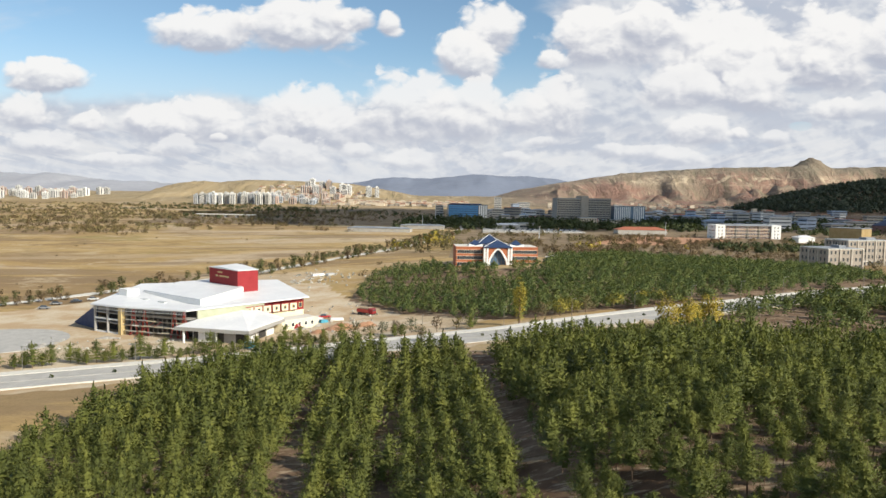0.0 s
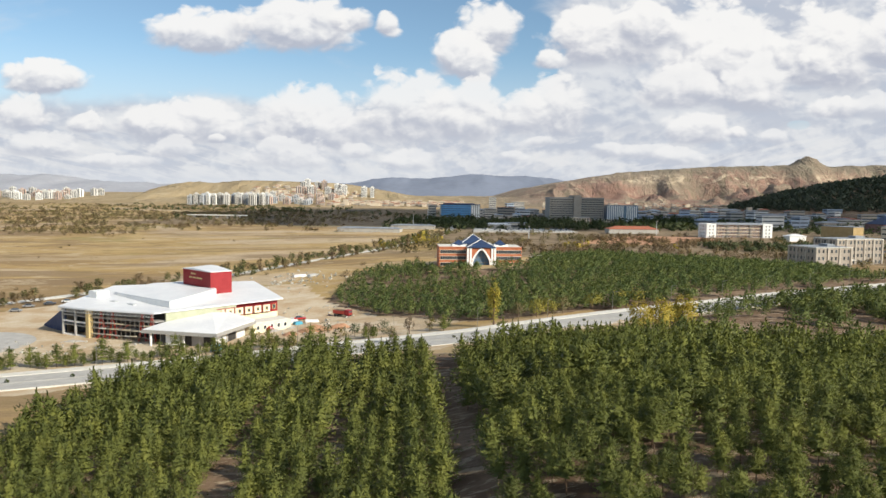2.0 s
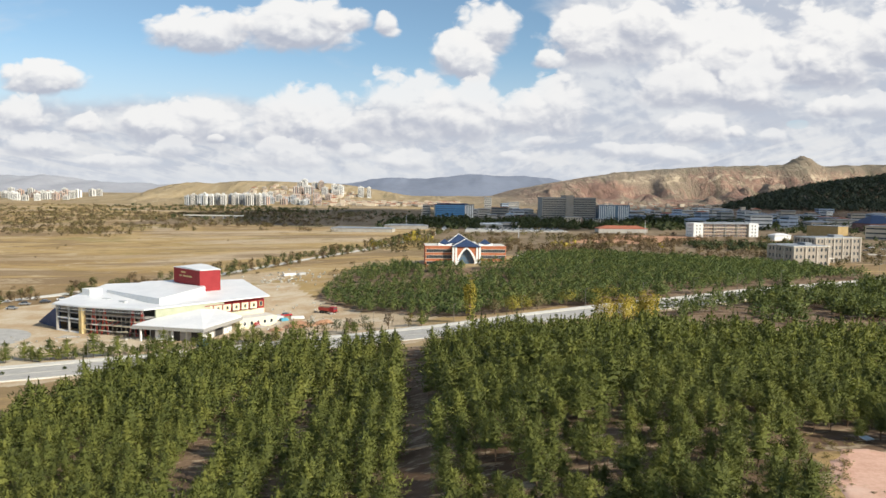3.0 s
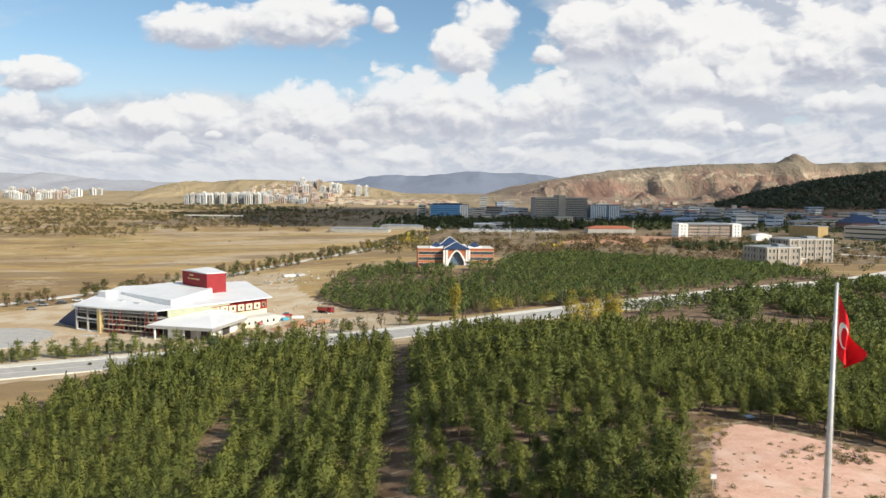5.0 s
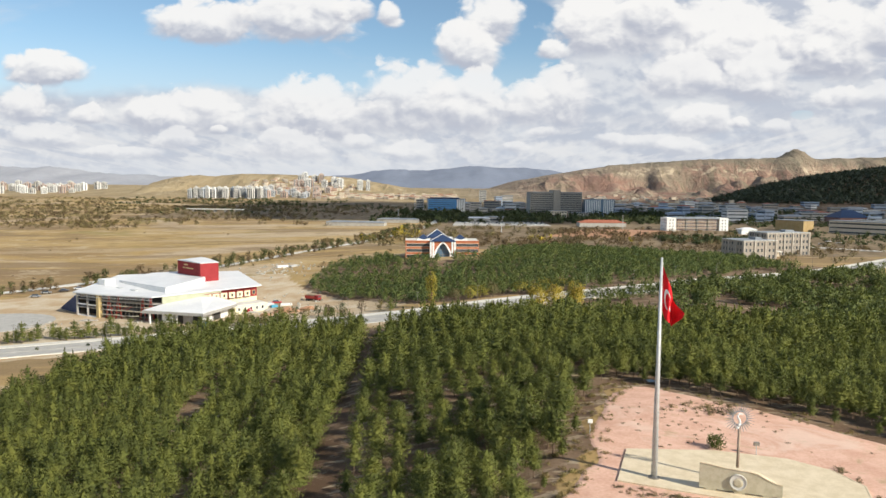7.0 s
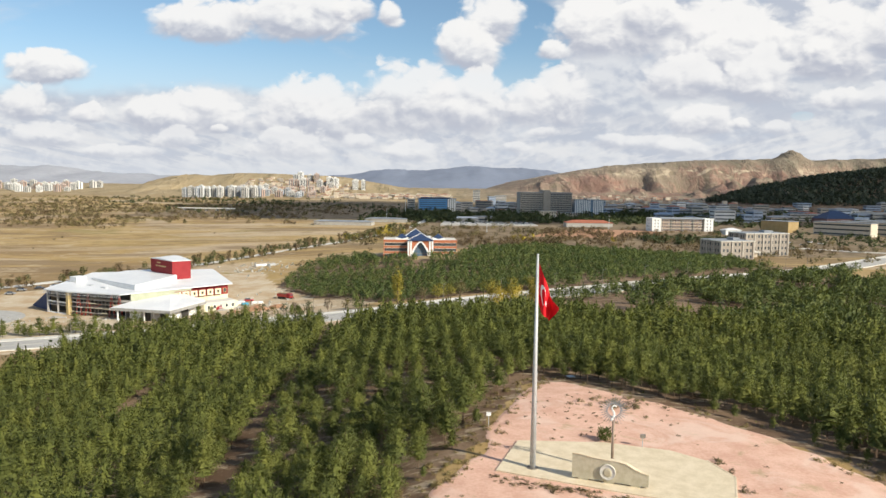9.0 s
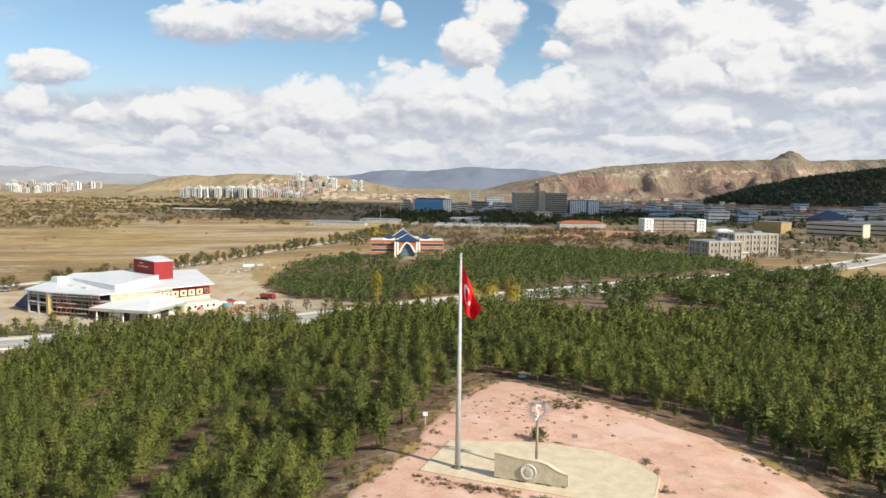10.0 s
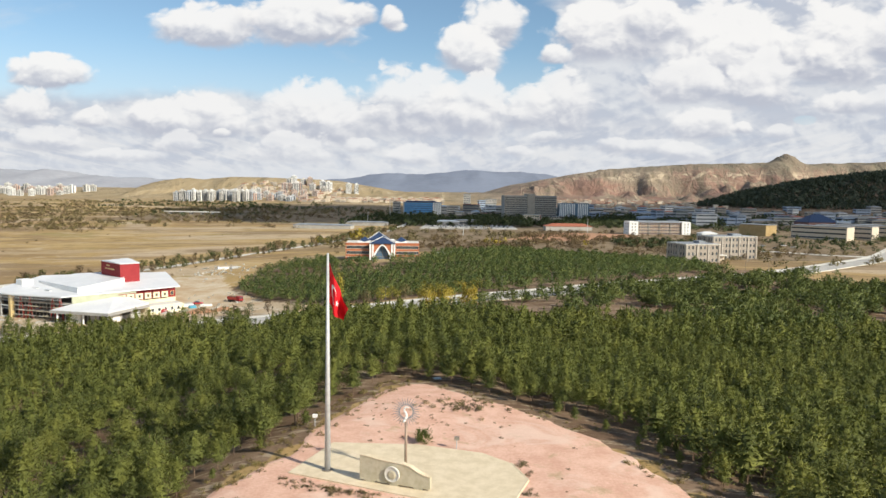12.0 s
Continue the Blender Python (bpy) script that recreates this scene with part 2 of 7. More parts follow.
def ground_material():
    m = bpy.data.materials.new("ground")
    m.use_nodes = True
    k = Nodes(m.node_tree)
    bsdf = m.node_tree.nodes["Principled BSDF"]
    pos = k.add("ShaderNodeNewGeometry").outputs["Position"]
    zone = k.add("ShaderNodeAttribute", attribute_name="zone")
    zs = k.add("ShaderNodeSeparateColor")
    k.feed(zs.inputs[0], zone.outputs["Color"])
    woods, soil, scrub = zs.outputs
    rock = zone.outputs["Alpha"]
    big = k.noise(pos, 0.012, 5.0, 0.6, 0.3)
    mid = k.noise(pos, 0.09, 5.0, 0.6)
    fine = k.noise(pos, 1.3, 4.0, 0.65)
    stretched = k.noise(k.vec("MULTIPLY", pos, (0.6, 1.2, 1.0)), 0.02, 6.0, 0.65, 0.5)
    edge = k.math("MULTIPLY", k.math("SUBTRACT", mid, 0.5), 0.9)
    # dry meadow
    grass = k.mix(k.step(stretched, 0.36, 0.62), rgb(0.37, 0.25, 0.11), rgb(0.47, 0.34, 0.16))
    grass = k.mix(k.math("MULTIPLY", k.step(big, 0.5, 0.66), 0.8), grass, rgb(0.27, 0.23, 0.09))
    patch = k.noise(k.vec("MULTIPLY", pos, (0.6, 1.2, 1.0)), 0.008, 6.0, 0.65, 0.8)
    grass = k.mix(k.math("MULTIPLY", k.step(patch, 0.52, 0.60), 0.85), grass, rgb(0.50, 0.40, 0.29))
    grass = k.mix(k.math("MULTIPLY", k.step(patch, 0.48, 0.40), 0.85), grass, rgb(0.27, 0.185, 0.10))
    strips = k.noise(k.vec("MULTIPLY", pos, (0.22, 1.0, 1.0)), 0.016, 6.0, 0.68, 0.5)
    grass = k.mix(k.math("MULTIPLY", k.step(strips, 0.50, 0.58), 0.75), grass, rgb(0.235, 0.165, 0.098))
    grass = k.mix(k.math("MULTIPLY", k.step(strips, 0.45, 0.38), 0.55), grass, rgb(0.46, 0.36, 0.24))
    tufts = k.noise(k.vec("MULTIPLY", pos, (0.6, 1.0, 1.0)), 0.075, 6.0, 0.7, 0.6)
    grass = k.mix(k.math("MULTIPLY", k.step(tufts, 0.53, 0.66), 0.7), grass, rgb(0.23, 0.17, 0.085))
    grass = k.mix(k.math("MULTIPLY", k.step(tufts, 0.45, 0.34), 0.6), grass, rgb(0.53, 0.43, 0.29))
    grass = k.mix(k.math("MULTIPLY", k.step(fine, 0.4, 0.7), 0.35), grass, rgb(0.17, 0.12, 0.06))
    # bare pale earth
    earth = k.mix(k.step(mid, 0.35, 0.65), rgb(0.45, 0.33, 0.205), rgb(0.56, 0.48, 0.36))
    earth = k.mix(k.math("MULTIPLY", k.step(fine, 0.45, 0.75), 0.4), earth, rgb(0.30, 0.20, 0.12))
    # needle litter below the pines
    litter = k.mix(k.step(mid, 0.35, 0.65), rgb(0.135, 0.085, 0.055), rgb(0.25, 0.175, 0.12))
    litter = k.mix(k.math("MULTIPLY", k.step(k.noise(k.vec("MULTIPLY", pos, (0.5, 1.6, 1.0)), 0.45, 5.0, 0.65, 0.5), 0.52, 0.62), 0.8), litter, rgb(0.42, 0.34, 0.24))
    litter = k.mix(k.math("MULTIPLY", k.step(fine, 0.45, 0.7), 0.5), litter, rgb(0.12, 0.085, 0.05))
    # brown brush
    brush = k.mix(k.step(mid, 0.38, 0.62), rgb(0.175, 0.132, 0.085), rgb(0.27, 0.205, 0.135))
    brush = k.mix(k.math("MULTIPLY", k.step(fine, 0.45, 0.7), 0.4), brush, rgb(0.12, 0.10, 0.06))
    col = k.mix(k.step(k.math("ADD", scrub, edge), 0.4, 0.6), grass, brush)
    col = k.mix(k.step(k.math("ADD", soil, edge), 0.42, 0.58), col, earth)
    col = k.mix(k.step(k.math("ADD", woods, k.math("MULTIPLY", edge, 0.5)), 0.42, 0.58), col, litter)
    # eroded hills: tan with red beds and pale outcrops
    sep = k.add("ShaderNodeSeparateXYZ")
    k.feed(sep.inputs[0], pos)
    band = k.add("ShaderNodeCombineXYZ")
    k.feed(band.inputs[0], k.math("MULTIPLY", sep.outputs[0], 0.004))
    k.feed(band.inputs[1], k.math("MULTIPLY", sep.outputs[1], 0.0015))
    k.feed(band.inputs[2], k.math("MULTIPLY", sep.outputs[2], 0.05))
    strata = k.noise(band.outputs[0], 1.6, 5.0, 0.6, 0.6)
    gully = k.noise(k.vec("MULTIPLY", pos, (1.0, 0.22, 0.5)), 0.035, 6.0, 0.7, 0.8)
    hill = k.mix(k.step(k.noise(pos, 0.004, 5.0, 0.6), 0.4, 0.6), rgb(0.29, 0.23, 0.175), rgb(0.23, 0.19, 0.145))
    warm = k.math("MULTIPLY", k.step(k.noise(pos, 0.0035, 4.0, 0.6, 0.5), 0.42, 0.58), k.step(sep.outputs[0], 0.0, 260.0))
    hill = k.mix(k.math("MULTIPLY", warm, k.step(gully, 0.36, 0.6)), hill, rgb(0.30, 0.185, 0.145))
    hill = k.mix(k.step(sep.outputs[0], 150.0, -150.0), hill, k.mix(gully, rgb(0.30, 0.235, 0.14), rgb(0.46, 0.36, 0.22)))
    hill = k.mix(k.math("MULTIPLY", k.step(strata, 0.58, 0.66), 0.3), hill, rgb(0.45, 0.36, 0.26))
    hill = k.mix(k.math("MULTIPLY", k.step(gully, 0.54, 0.7), 0.75), hill, rgb(0.50, 0.42, 0.30))
    hill = k.mix(k.math("MULTIPLY", k.step(gully, 0.5, 0.32), 0.55), hill, rgb(0.17, 0.15, 0.09))
    crest = k.step(k.math("ADD", sep.outputs[2], k.math("MULTIPLY", k.math("SUBTRACT", mid, 0.5), 60.0)), 88.0, 118.0)
    east = k.step(sep.outputs[0], 150.0, 420.0)
    hill = k.mix(k.math("MULTIPLY", k.math("MULTIPLY", crest, east), 0.7), hill, rgb(0.215, 0.195, 0.145))
    cliff = k.math("MULTIPLY", k.step(sep.outputs[2], 62.0, 78.0), k.step(sep.outputs[2], 104.0, 88.0))
    hill = k.mix(k.math("MULTIPLY", k.math("MULTIPLY", cliff, east), k.step(k.noise(k.vec("MULTIPLY", pos, (1.0, 0.3, 2.2)), 0.022, 5.0, 0.65, 0.6), 0.50, 0.60)), hill, rgb(0.46, 0.38, 0.28))
    foot = k.math("MULTIPLY", k.step(sep.outputs[2], 80.0, 40.0), k.step(k.noise(pos, 0.006, 5.0, 0.65, 0.8), 0.44, 0.54))
    hill = k.mix(k.math("MULTIPLY", k.math("MULTIPLY", foot, east), 0.75), hill, k.mix(gully, rgb(0.20, 0.105, 0.085), rgb(0.34, 0.20, 0.155)))
    col = k.mix(rock, col, hill)
    k.feed(bsdf.inputs["Base Color"], col)
    bsdf.inputs["Roughness"].default_value = 0.95
    bsdf.inputs["Specular IOR Level"].default_value = 0.1
    bump = k.add("ShaderNodeBump")
    bump.inputs["Strength"].default_value, bump.inputs["Distance"].default_value = 0.7, 0.12
    k.feed(bump.inputs["Height"], fine)
    crags = k.add("ShaderNodeBump")
    crags.inputs["Strength"].default_value = 0.8
    k.feed(crags.inputs["Distance"], k.math("MULTIPLY", rock, 16.0))
    k.feed(crags.inputs["Height"], k.math("ADD", gully, k.math("MULTIPLY", k.noise(pos, 0.05, 5.0, 0.65), 0.6)))
    k.feed(crags.inputs["Normal"], bump.outputs[0])
    k.feed(bsdf.inputs["Normal"], crags.outputs[0])
    return m


M_GROUND = ground_material()
M_PINE = needle_material("pine_needles", (0.064, 0.076, 0.021), (0.136, 0.152, 0.036), (0.178, 0.176, 0.042), 0.5)
M_PINE2 = needle_material("dark_pine_needles", (0.044, 0.068, 0.024), (0.126, 0.154, 0.046), (0.17, 0.176, 0.050), 0.4)
# near copy of dark_pine_needles; shade on the roadside pines put into its colour
M_PINE3 = needle_material("shade_toned_pine_needles", (0.048, 0.066, 0.022), (0.125, 0.146, 0.042), (0.165, 0.165, 0.045), 0.3)
M_GOLD = needle_material("golden_leaves", (0.21, 0.16, 0.022), (0.38, 0.30, 0.055), (0.30, 0.26, 0.06), 0.4)
M_OLIVE = needle_material("fading_leaves", (0.062, 0.056, 0.019), (0.149, 0.124, 0.043), (0.205, 0.155, 0.037), 0.5)
M_LIME = needle_material("poplar_leaves", (0.15, 0.135, 0.025), (0.30, 0.26, 0.05), (0.36, 0.28, 0.05), 0.5)
M_STRAW = needle_material("straw_grass", (0.149, 0.112, 0.046), (0.260, 0.205, 0.093), (0.155, 0.155, 0.037), 0.6)
M_TWIG = needle_material("bare_twigs", (0.081, 0.056, 0.034), (0.174, 0.124, 0.071), (0.186, 0.136, 0.050), 0.5)
M_SCRUB = needle_material("autumn_scrub", (0.085, 0.072, 0.036), (0.185, 0.152, 0.078), (0.22, 0.17, 0.06), 0.5)
M_DARKLEAF = needle_material("dark_leaves", (0.028, 0.042, 0.016), (0.070, 0.085, 0.034), (0.10, 0.09, 0.035), 0.4)
M_DARKPINE = needle_material("olive_cypress_leaves", (0.050, 0.058, 0.022), (0.120, 0.124, 0.045), (0.16, 0.14, 0.05), 0.4)
# dark and bluish: cloud shade and haze over the spur put into the colour
M_FIR = needle_material("shade_toned_fir_needles", (0.034, 0.046, 0.034), (0.072, 0.088, 0.060), (0.09, 0.10, 0.06), 0.4)
M_BARK = plain("bark", (0.11, 0.075, 0.05), (0.24, 0.16, 0.11), 6.0, 0.9, bump=0.5)
M_ASPHALT = plain("asphalt", (0.36, 0.35, 0.33), (0.45, 0.435, 0.41), 0.35, 0.85, bump=0.2, coords="World")
M_PALE = plain("pale_paving", (0.56, 0.54, 0.49), (0.68, 0.66, 0.61), 0.6, 0.85, bump=0.2, coords="World")
M_PINK = plain("pink_gravel", (0.58, 0.34, 0.25), (0.72, 0.47, 0.365), 0.30, 0.95, bump=0.6, coords="World")
_k = Nodes(M_PINK.node_tree)
_b = M_PINK.node_tree.nodes["Principled BSDF"]
_old = _b.inputs["Base Color"].links[0].from_socket
_pos = _k.add("ShaderNodeNewGeometry").outputs["Position"]
_dry = _k.math("MULTIPLY", _k.step(_k.noise(_pos, 0.22, 6.0, 0.7, 0.6), 0.56, 0.70), 0.75)
_col = _k.mix(_dry, _old, rgb(0.42, 0.31, 0.18))
_pale = _k.math("MULTIPLY", _k.step(_k.noise(_k.vec("ADD", _pos, (40, 9, 0)), 0.11, 5.0, 0.6, 0.8), 0.52, 0.66), 0.6)
_k.feed(_b.inputs["Base Color"], _k.mix(_pale, _col, rgb(0.74, 0.56, 0.46)))
M_CONCRETE = plain("pale_concrete", (0.60, 0.50, 0.345), (0.72, 0.615, 0.455), 0.7, 0.85, bump=0.25)
M_STONE = plain("travertine", (0.43, 0.38, 0.27), (0.55, 0.50, 0.38), 1.4, 0.7, bump=0.3)
M_STEEL = plain("galvanised_steel", (0.46, 0.47, 0.48), (0.58, 0.59, 0.60), 2.0, 0.55, metal=0.25)
M_DULLMETAL = plain("weathered_steel", (0.22, 0.20, 0.18), (0.36, 0.33, 0.29), 3.0, 0.5, metal=0.6)
M_FLAG = plain("red_cloth", (0.62, 0.006, 0.014), (0.72, 0.012, 0.022), 2.0, 0.75)
M_WHITE = plain("white_paint", (0.74, 0.74, 0.73), (0.82, 0.82, 0.81), 0.4, 0.6, bump=0.1)
M_ROOFWHITE = plain("white_sheet_roof", (0.66, 0.67, 0.69), (0.75, 0.755, 0.765), 0.12, 0.5, bump=0.1)
M_CREAM = plain("cream_render", (0.55, 0.475, 0.375), (0.63, 0.55, 0.45), 0.25, 0.85, bump=0.1)
M_BEIGE = plain("beige_render", (0.31, 0.275, 0.235), (0.38, 0.335, 0.29), 0.25, 0.85, bump=0.1)
M_GREYWALL = plain("grey_render", (0.30, 0.29, 0.28), (0.38, 0.37, 0.35), 0.2, 0.85, bump=0.1)
M_BRICK = plain("orange_brick", (0.40, 0.13, 0.065), (0.50, 0.18, 0.09), 0.8, 0.85, bump=0.2)
M_RED = plain("red_panel", (0.25, 0.020, 0.024), (0.30, 0.028, 0.032), 0.4, 0.5)
M_REDSTEEL = plain("red_primer", (0.34, 0.05, 0.04), (0.42, 0.08, 0.06), 2.0, 0.6)
M_YELLOW = plain("yellow_render", (0.58, 0.43, 0.19), (0.66, 0.52, 0.27), 0.4, 0.8)
M_BLUEROOF = plain("blue_tile", (0.022, 0.040, 0.090), (0.036, 0.062, 0.135), 0.7, 0.45)
M_BLUEPANEL = plain("blue_panel", (0.05, 0.19, 0.42), (0.08, 0.26, 0.52), 0.3, 0.5)
# near black: own colour of tyres and chassis, painted shade on recessed walls
M_DARK = plain("tyre_and_recess_shade", (0.03, 0.03, 0.032), (0.06, 0.055, 0.05), 0.6, 0.8)
M_GREYROOF = plain("grey_sheet_roof", (0.20, 0.22, 0.25), (0.29, 0.31, 0.34), 0.15, 0.55)
M_REDROOF = plain("red_tile_roof", (0.30, 0.10, 0.06), (0.40, 0.15, 0.09), 0.5, 0.8)
M_CITY = plain("city_render", (0.33, 0.31, 0.28), (0.46, 0.44, 0.41), 0.06, 0.85, coords="World")
M_GLASS = glass_material("window_glass", (0.035, 0.042, 0.05))
M_SKYGLASS = glass_material("blue_glass", (0.06, 0.10, 0.15), 0.2)


# ---------------------------------------------------------------- mesh tools
class Mesh:
    """Collects vertices and faces for one mesh."""

    def __init__(self):
        self.v, self.f, self.m = [], [], []

    def face(self, pts, mat=0):
        n = len(self.v)
        self.v.extend(pts)
        self.f.append(tuple(range(n, n + len(pts))))
        self.m.append(mat)
        return self

    def box(self, x0, x1, y0, y1, z0, z1, mat=0):
        n = len(self.v)
        self.v.extend([(x, y, z) for z in (z0, z1) for y in (y0, y1) for x in (x0, x1)])
        for f in ((0, 2, 3, 1), (4, 5, 7, 6), (0, 1, 5, 4), (2, 6, 7, 3), (0, 4, 6, 2), (1, 3, 7, 5)):
            self.f.append(tuple(n + i for i in f))
            self.m.append(mat)
        return self

    def prism(self, outline, z0, z1, mat=0, top=None):
        """An upright prism over an outline that runs anticlockwise; z1 may be one height a corner."""
        n, k = len(self.v), len(outline)
        zt = z1 if hasattr(z1, "__len__") else [z1] * k
        self.v.extend([(x, y, z0) for x, y in outline])
        self.v.extend([(x, y, z) for (x, y), z in zip(outline, zt)])
        self.f.append(tuple(n + i for i in reversed(range(k))))
        self.f.append(tuple(n + k + i for i in range(k)))
        self.m.extend([mat, mat if top is None else top])
        for i in range(k):
            j = (i + 1) % k
            self.f.append((n + i, n + j, n + k + j, n + k + i))
            self.m.append(mat)
        return self

    def rod(self, a, b, ra, rb=None, sides=8, mat=0, caps=True):
        a, b = Vector(a), Vector(b)
        rb = ra if rb is None else rb
        d = (b - a).normalized()
        s = d.orthogonal().normalized()
        t = d.cross(s)
        n = len(self.v)
        for p, r in ((a, ra), (b, rb)):
            for i in range(sides):
                w = 2 * math.pi * i / sides
                self.v.append(tuple(p + s * (r * math.cos(w)) + t * (r * math.sin(w))))
        for i in range(sides):
            j = (i + 1) % sides
            self.f.append((n + i, n + j, n + sides + j, n + sides + i))
            self.m.append(mat)
        if caps:
            self.f.append(tuple(n + i for i in reversed(range(sides))))
            self.f.append(tuple(n + sides + i for i in range(sides)))
            self.m.extend([mat, mat])
        return self

    def beam(self, a, b, w, mat=0):
        return self.rod(a, b, w * 0.7, w * 0.7, 4, mat)

    def data(self, name, mats, smooth=False):
        me = bpy.data.meshes.new(name)
        me.from_pydata(self.v, [], self.f)
        for m in mats if isinstance(mats, (list, tuple)) else [mats]:
            me.materials.append(m)
        me.polygons.foreach_set("material_index", self.m)
        if smooth:
            me.polygons.foreach_set("use_smooth", [True] * len(self.f))
        me.update()
        return me


def part(name, mesh, mats, parent=None, label="", smooth=False, at=None):
    """Links a mesh as one object under a thing or part."""
    data = mesh.data(name, mats, smooth) if isinstance(mesh, Mesh) else mesh
    ob = new(name, data)
    if parent is not None:
        ob.parent = parent
    if at is not None:
        ob.matrix_basis = at
    return tagged(ob, label)


def thing(name, at, label, category, group="", kind=""):
    ob = new(name)
    ob.empty_display_size = 0.5
    ob.matrix_basis = at
    return tagged(ob, label, category, group, kind)


# ---------------------------------------------------------------- lie of the land
def lattice(ix, iy, seed):
    h = (ix * 374761393 + iy * 668265263 + seed * 974711) & 0xFFFFFFFF
    h = ((h ^ (h >> 13)) * 1274126177) & 0xFFFFFFFF
    return ((h ^ (h >> 16)) & 0xFFFF) / 65535.0


def value_noise(x, y, seed=0):
    x, y = np.asarray(x, float), np.asarray(y, float)
    ix, iy = np.floor(x).astype(np.int64), np.floor(y).astype(np.int64)
    fx, fy = x - ix, y - iy
    fx, fy = fx * fx * (3 - 2 * fx), fy * fy * (3 - 2 * fy)
    a, b = lattice(ix, iy, seed), lattice(ix + 1, iy, seed)
    c, d = lattice(ix, iy + 1, seed), lattice(ix + 1, iy + 1, seed)
    return (a * (1 - fx) + b * fx) * (1 - fy) + (c * (1 - fx) + d * fx) * fy


def fbm(x, y, octaves=5, seed=0, gain=0.5):
    total, amp = 0.0, 1.0
    for i in range(octaves):
        total = total + amp * (value_noise(x * 2 ** i, y * 2 ** i, seed + i) - 0.5)
        amp *= gain
    return total


def ease(v, lo, hi):
    t = np.clip((np.asarray(v, float) - lo) / (hi - lo), 0, 1)
    return t * t * (3 - 2 * t)


# spot heights of the near land
SPOTS = np.array([
    (0, 0, 0), (22, 0, 0), (8, 30, 0), (-15, -25, -2), (-25, 20, -5), (-30, 55, -5), (-57, 60, -13.5), (-67, 79, -15),
    (-103, 110, -17.5), (-50, 106, -13.5), (-28, 105, -8), (12, 75, -3), (35, 58, -4), (65, 56, -6), (42, 14, -1),
    (-66, 150, -15.5), (10, 155, -8.5), (50, 208, -9.5), (-87, 235, -19), (-127, 326, -15.5), (-30, 326, -8), (-106, 490, -10),
    (178, 303, -9.5), (204, 403, -10), (190, 577, -5), (113, 630, -6), (-390, 881, -4), (68, 834, -4), (-150, 205, -20),
    (-300, 180, -21), (60, -60, -1), (-90, 0, -15)], float)
_gap = np.sqrt(((SPOTS[:, None, :2] - SPOTS[None, :, :2]) ** 2).sum(-1))
_n = len(SPOTS)
_mat = np.ones((_n + 1, _n + 1))
_mat[:_n, :_n] = np.sqrt(_gap ** 2 + 18.0 ** 2)
_mat[_n, _n] = 0
WEIGHTS = np.linalg.solve(_mat, np.r_[SPOTS[:, 2], 0])


def near_land(x, y):
    d2 = (x[..., None] - SPOTS[:, 0]) ** 2 + (y[..., None] - SPOTS[:, 1]) ** 2
    return np.sqrt(d2 + 18.0 ** 2) @ WEIGHTS[:_n] + WEIGHTS[_n]


def hills(x, y):
    """The ridge, the flat-topped hill with the housing, and the dark wooded spur."""
    rough = fbm(x / 210, y / 210, 6, 3)
    folds = np.abs(fbm(x / 120 + 0.3 * fbm(x / 300, y / 300, 3, 9), y / 330, 5, 17))
    rise = 31 * ease(y, 1050, 2050)
    top = np.interp(x, [100, 150, 243, 290, 430, 640, 850, 915, 952, 1010, 1080, 1200, 1500, 2600],
                    [30, 46, 72, 80, 108, 124, 127, 131, 133, 130, 133, 136, 150, 170])
    ridge = top * (0.28 * ease(y, 1350, 1750) + 0.72 * ease(y + 130 * rough, 1760, 2080))
    ridge = ridge * (1 + 0.10 * rough * ease(2060 - y, -40, 200)) - 120 * folds * ease(y, 1450, 1700) * ease(2080 - y, 0, 170) * ease(x, 50, 400) + 7 * np.abs(fbm(x / 45, y / 60, 4, 23)) * ease(y, 1900, 2050)
    crag = (24 + 9 * fbm(x / 14, y / 14, 3, 29)) * np.exp(-np.abs((x - 952) / 30) ** 3.2 - ((y - 2095) / 60) ** 2) + 9 * np.exp(-((x - 1085) / 25) ** 2 - ((y - 2070) / 50) ** 2)
    for hx, hy, tall, wide in ((560, 1650, 32, 75), (395, 1640, 20, 70), (770, 1720, 30, 80), (250, 1600, 14, 70), (690, 1600, 18, 60)):
        ridge = ridge + tall * (1 + 0.5 * rough) * np.exp(-((x - hx) / wide) ** 2 - ((y - hy) / 95) ** 2)
    mesa = np.interp(x, [-960, -890, -835, -770, -600, -380, -260, -140], [8, 14, 46, 62, 67, 62, 44, 20])
    mesa = mesa * (0.45 * ease(y, 1380, 1650) + 0.55 * ease(y + 90 * rough, 1640, 1900)) * (1 - ease(y, 2300, 2700)) - 45 * folds * ease(y, 1450, 1600) * ease(-x, 560, 700) * (mesa > 5)
    spur = np.interp(x, [430, 520, 600, 700, 780, 900, 1400], [0, 16, 40, 60, 72, 85, 95]) * ease(y + 40 * rough, 1120, 1400) * (1 - ease(y, 1480, 1750))
    return np.maximum(np.maximum(np.maximum(ridge + crag * ease(y, 1900, 2050), mesa), spur), rise) + 2.5 * rough * ease(y, 900, 1500)


def land(x, y):
    x, y = np.atleast_1d(np.asarray(x, float)), np.atleast_1d(np.asarray(y, float))
    far = ease(np.hypot(x, y - 300), 700, 1200)
    level = 1 - ease(np.hypot(x - 9, y - 1), 15, 30)
    return near_land(x, y) * (1 - far) * (1 - level) - 4 * far + hills(x, y)


def height(x, y):
    return float(land(x, y)[0])


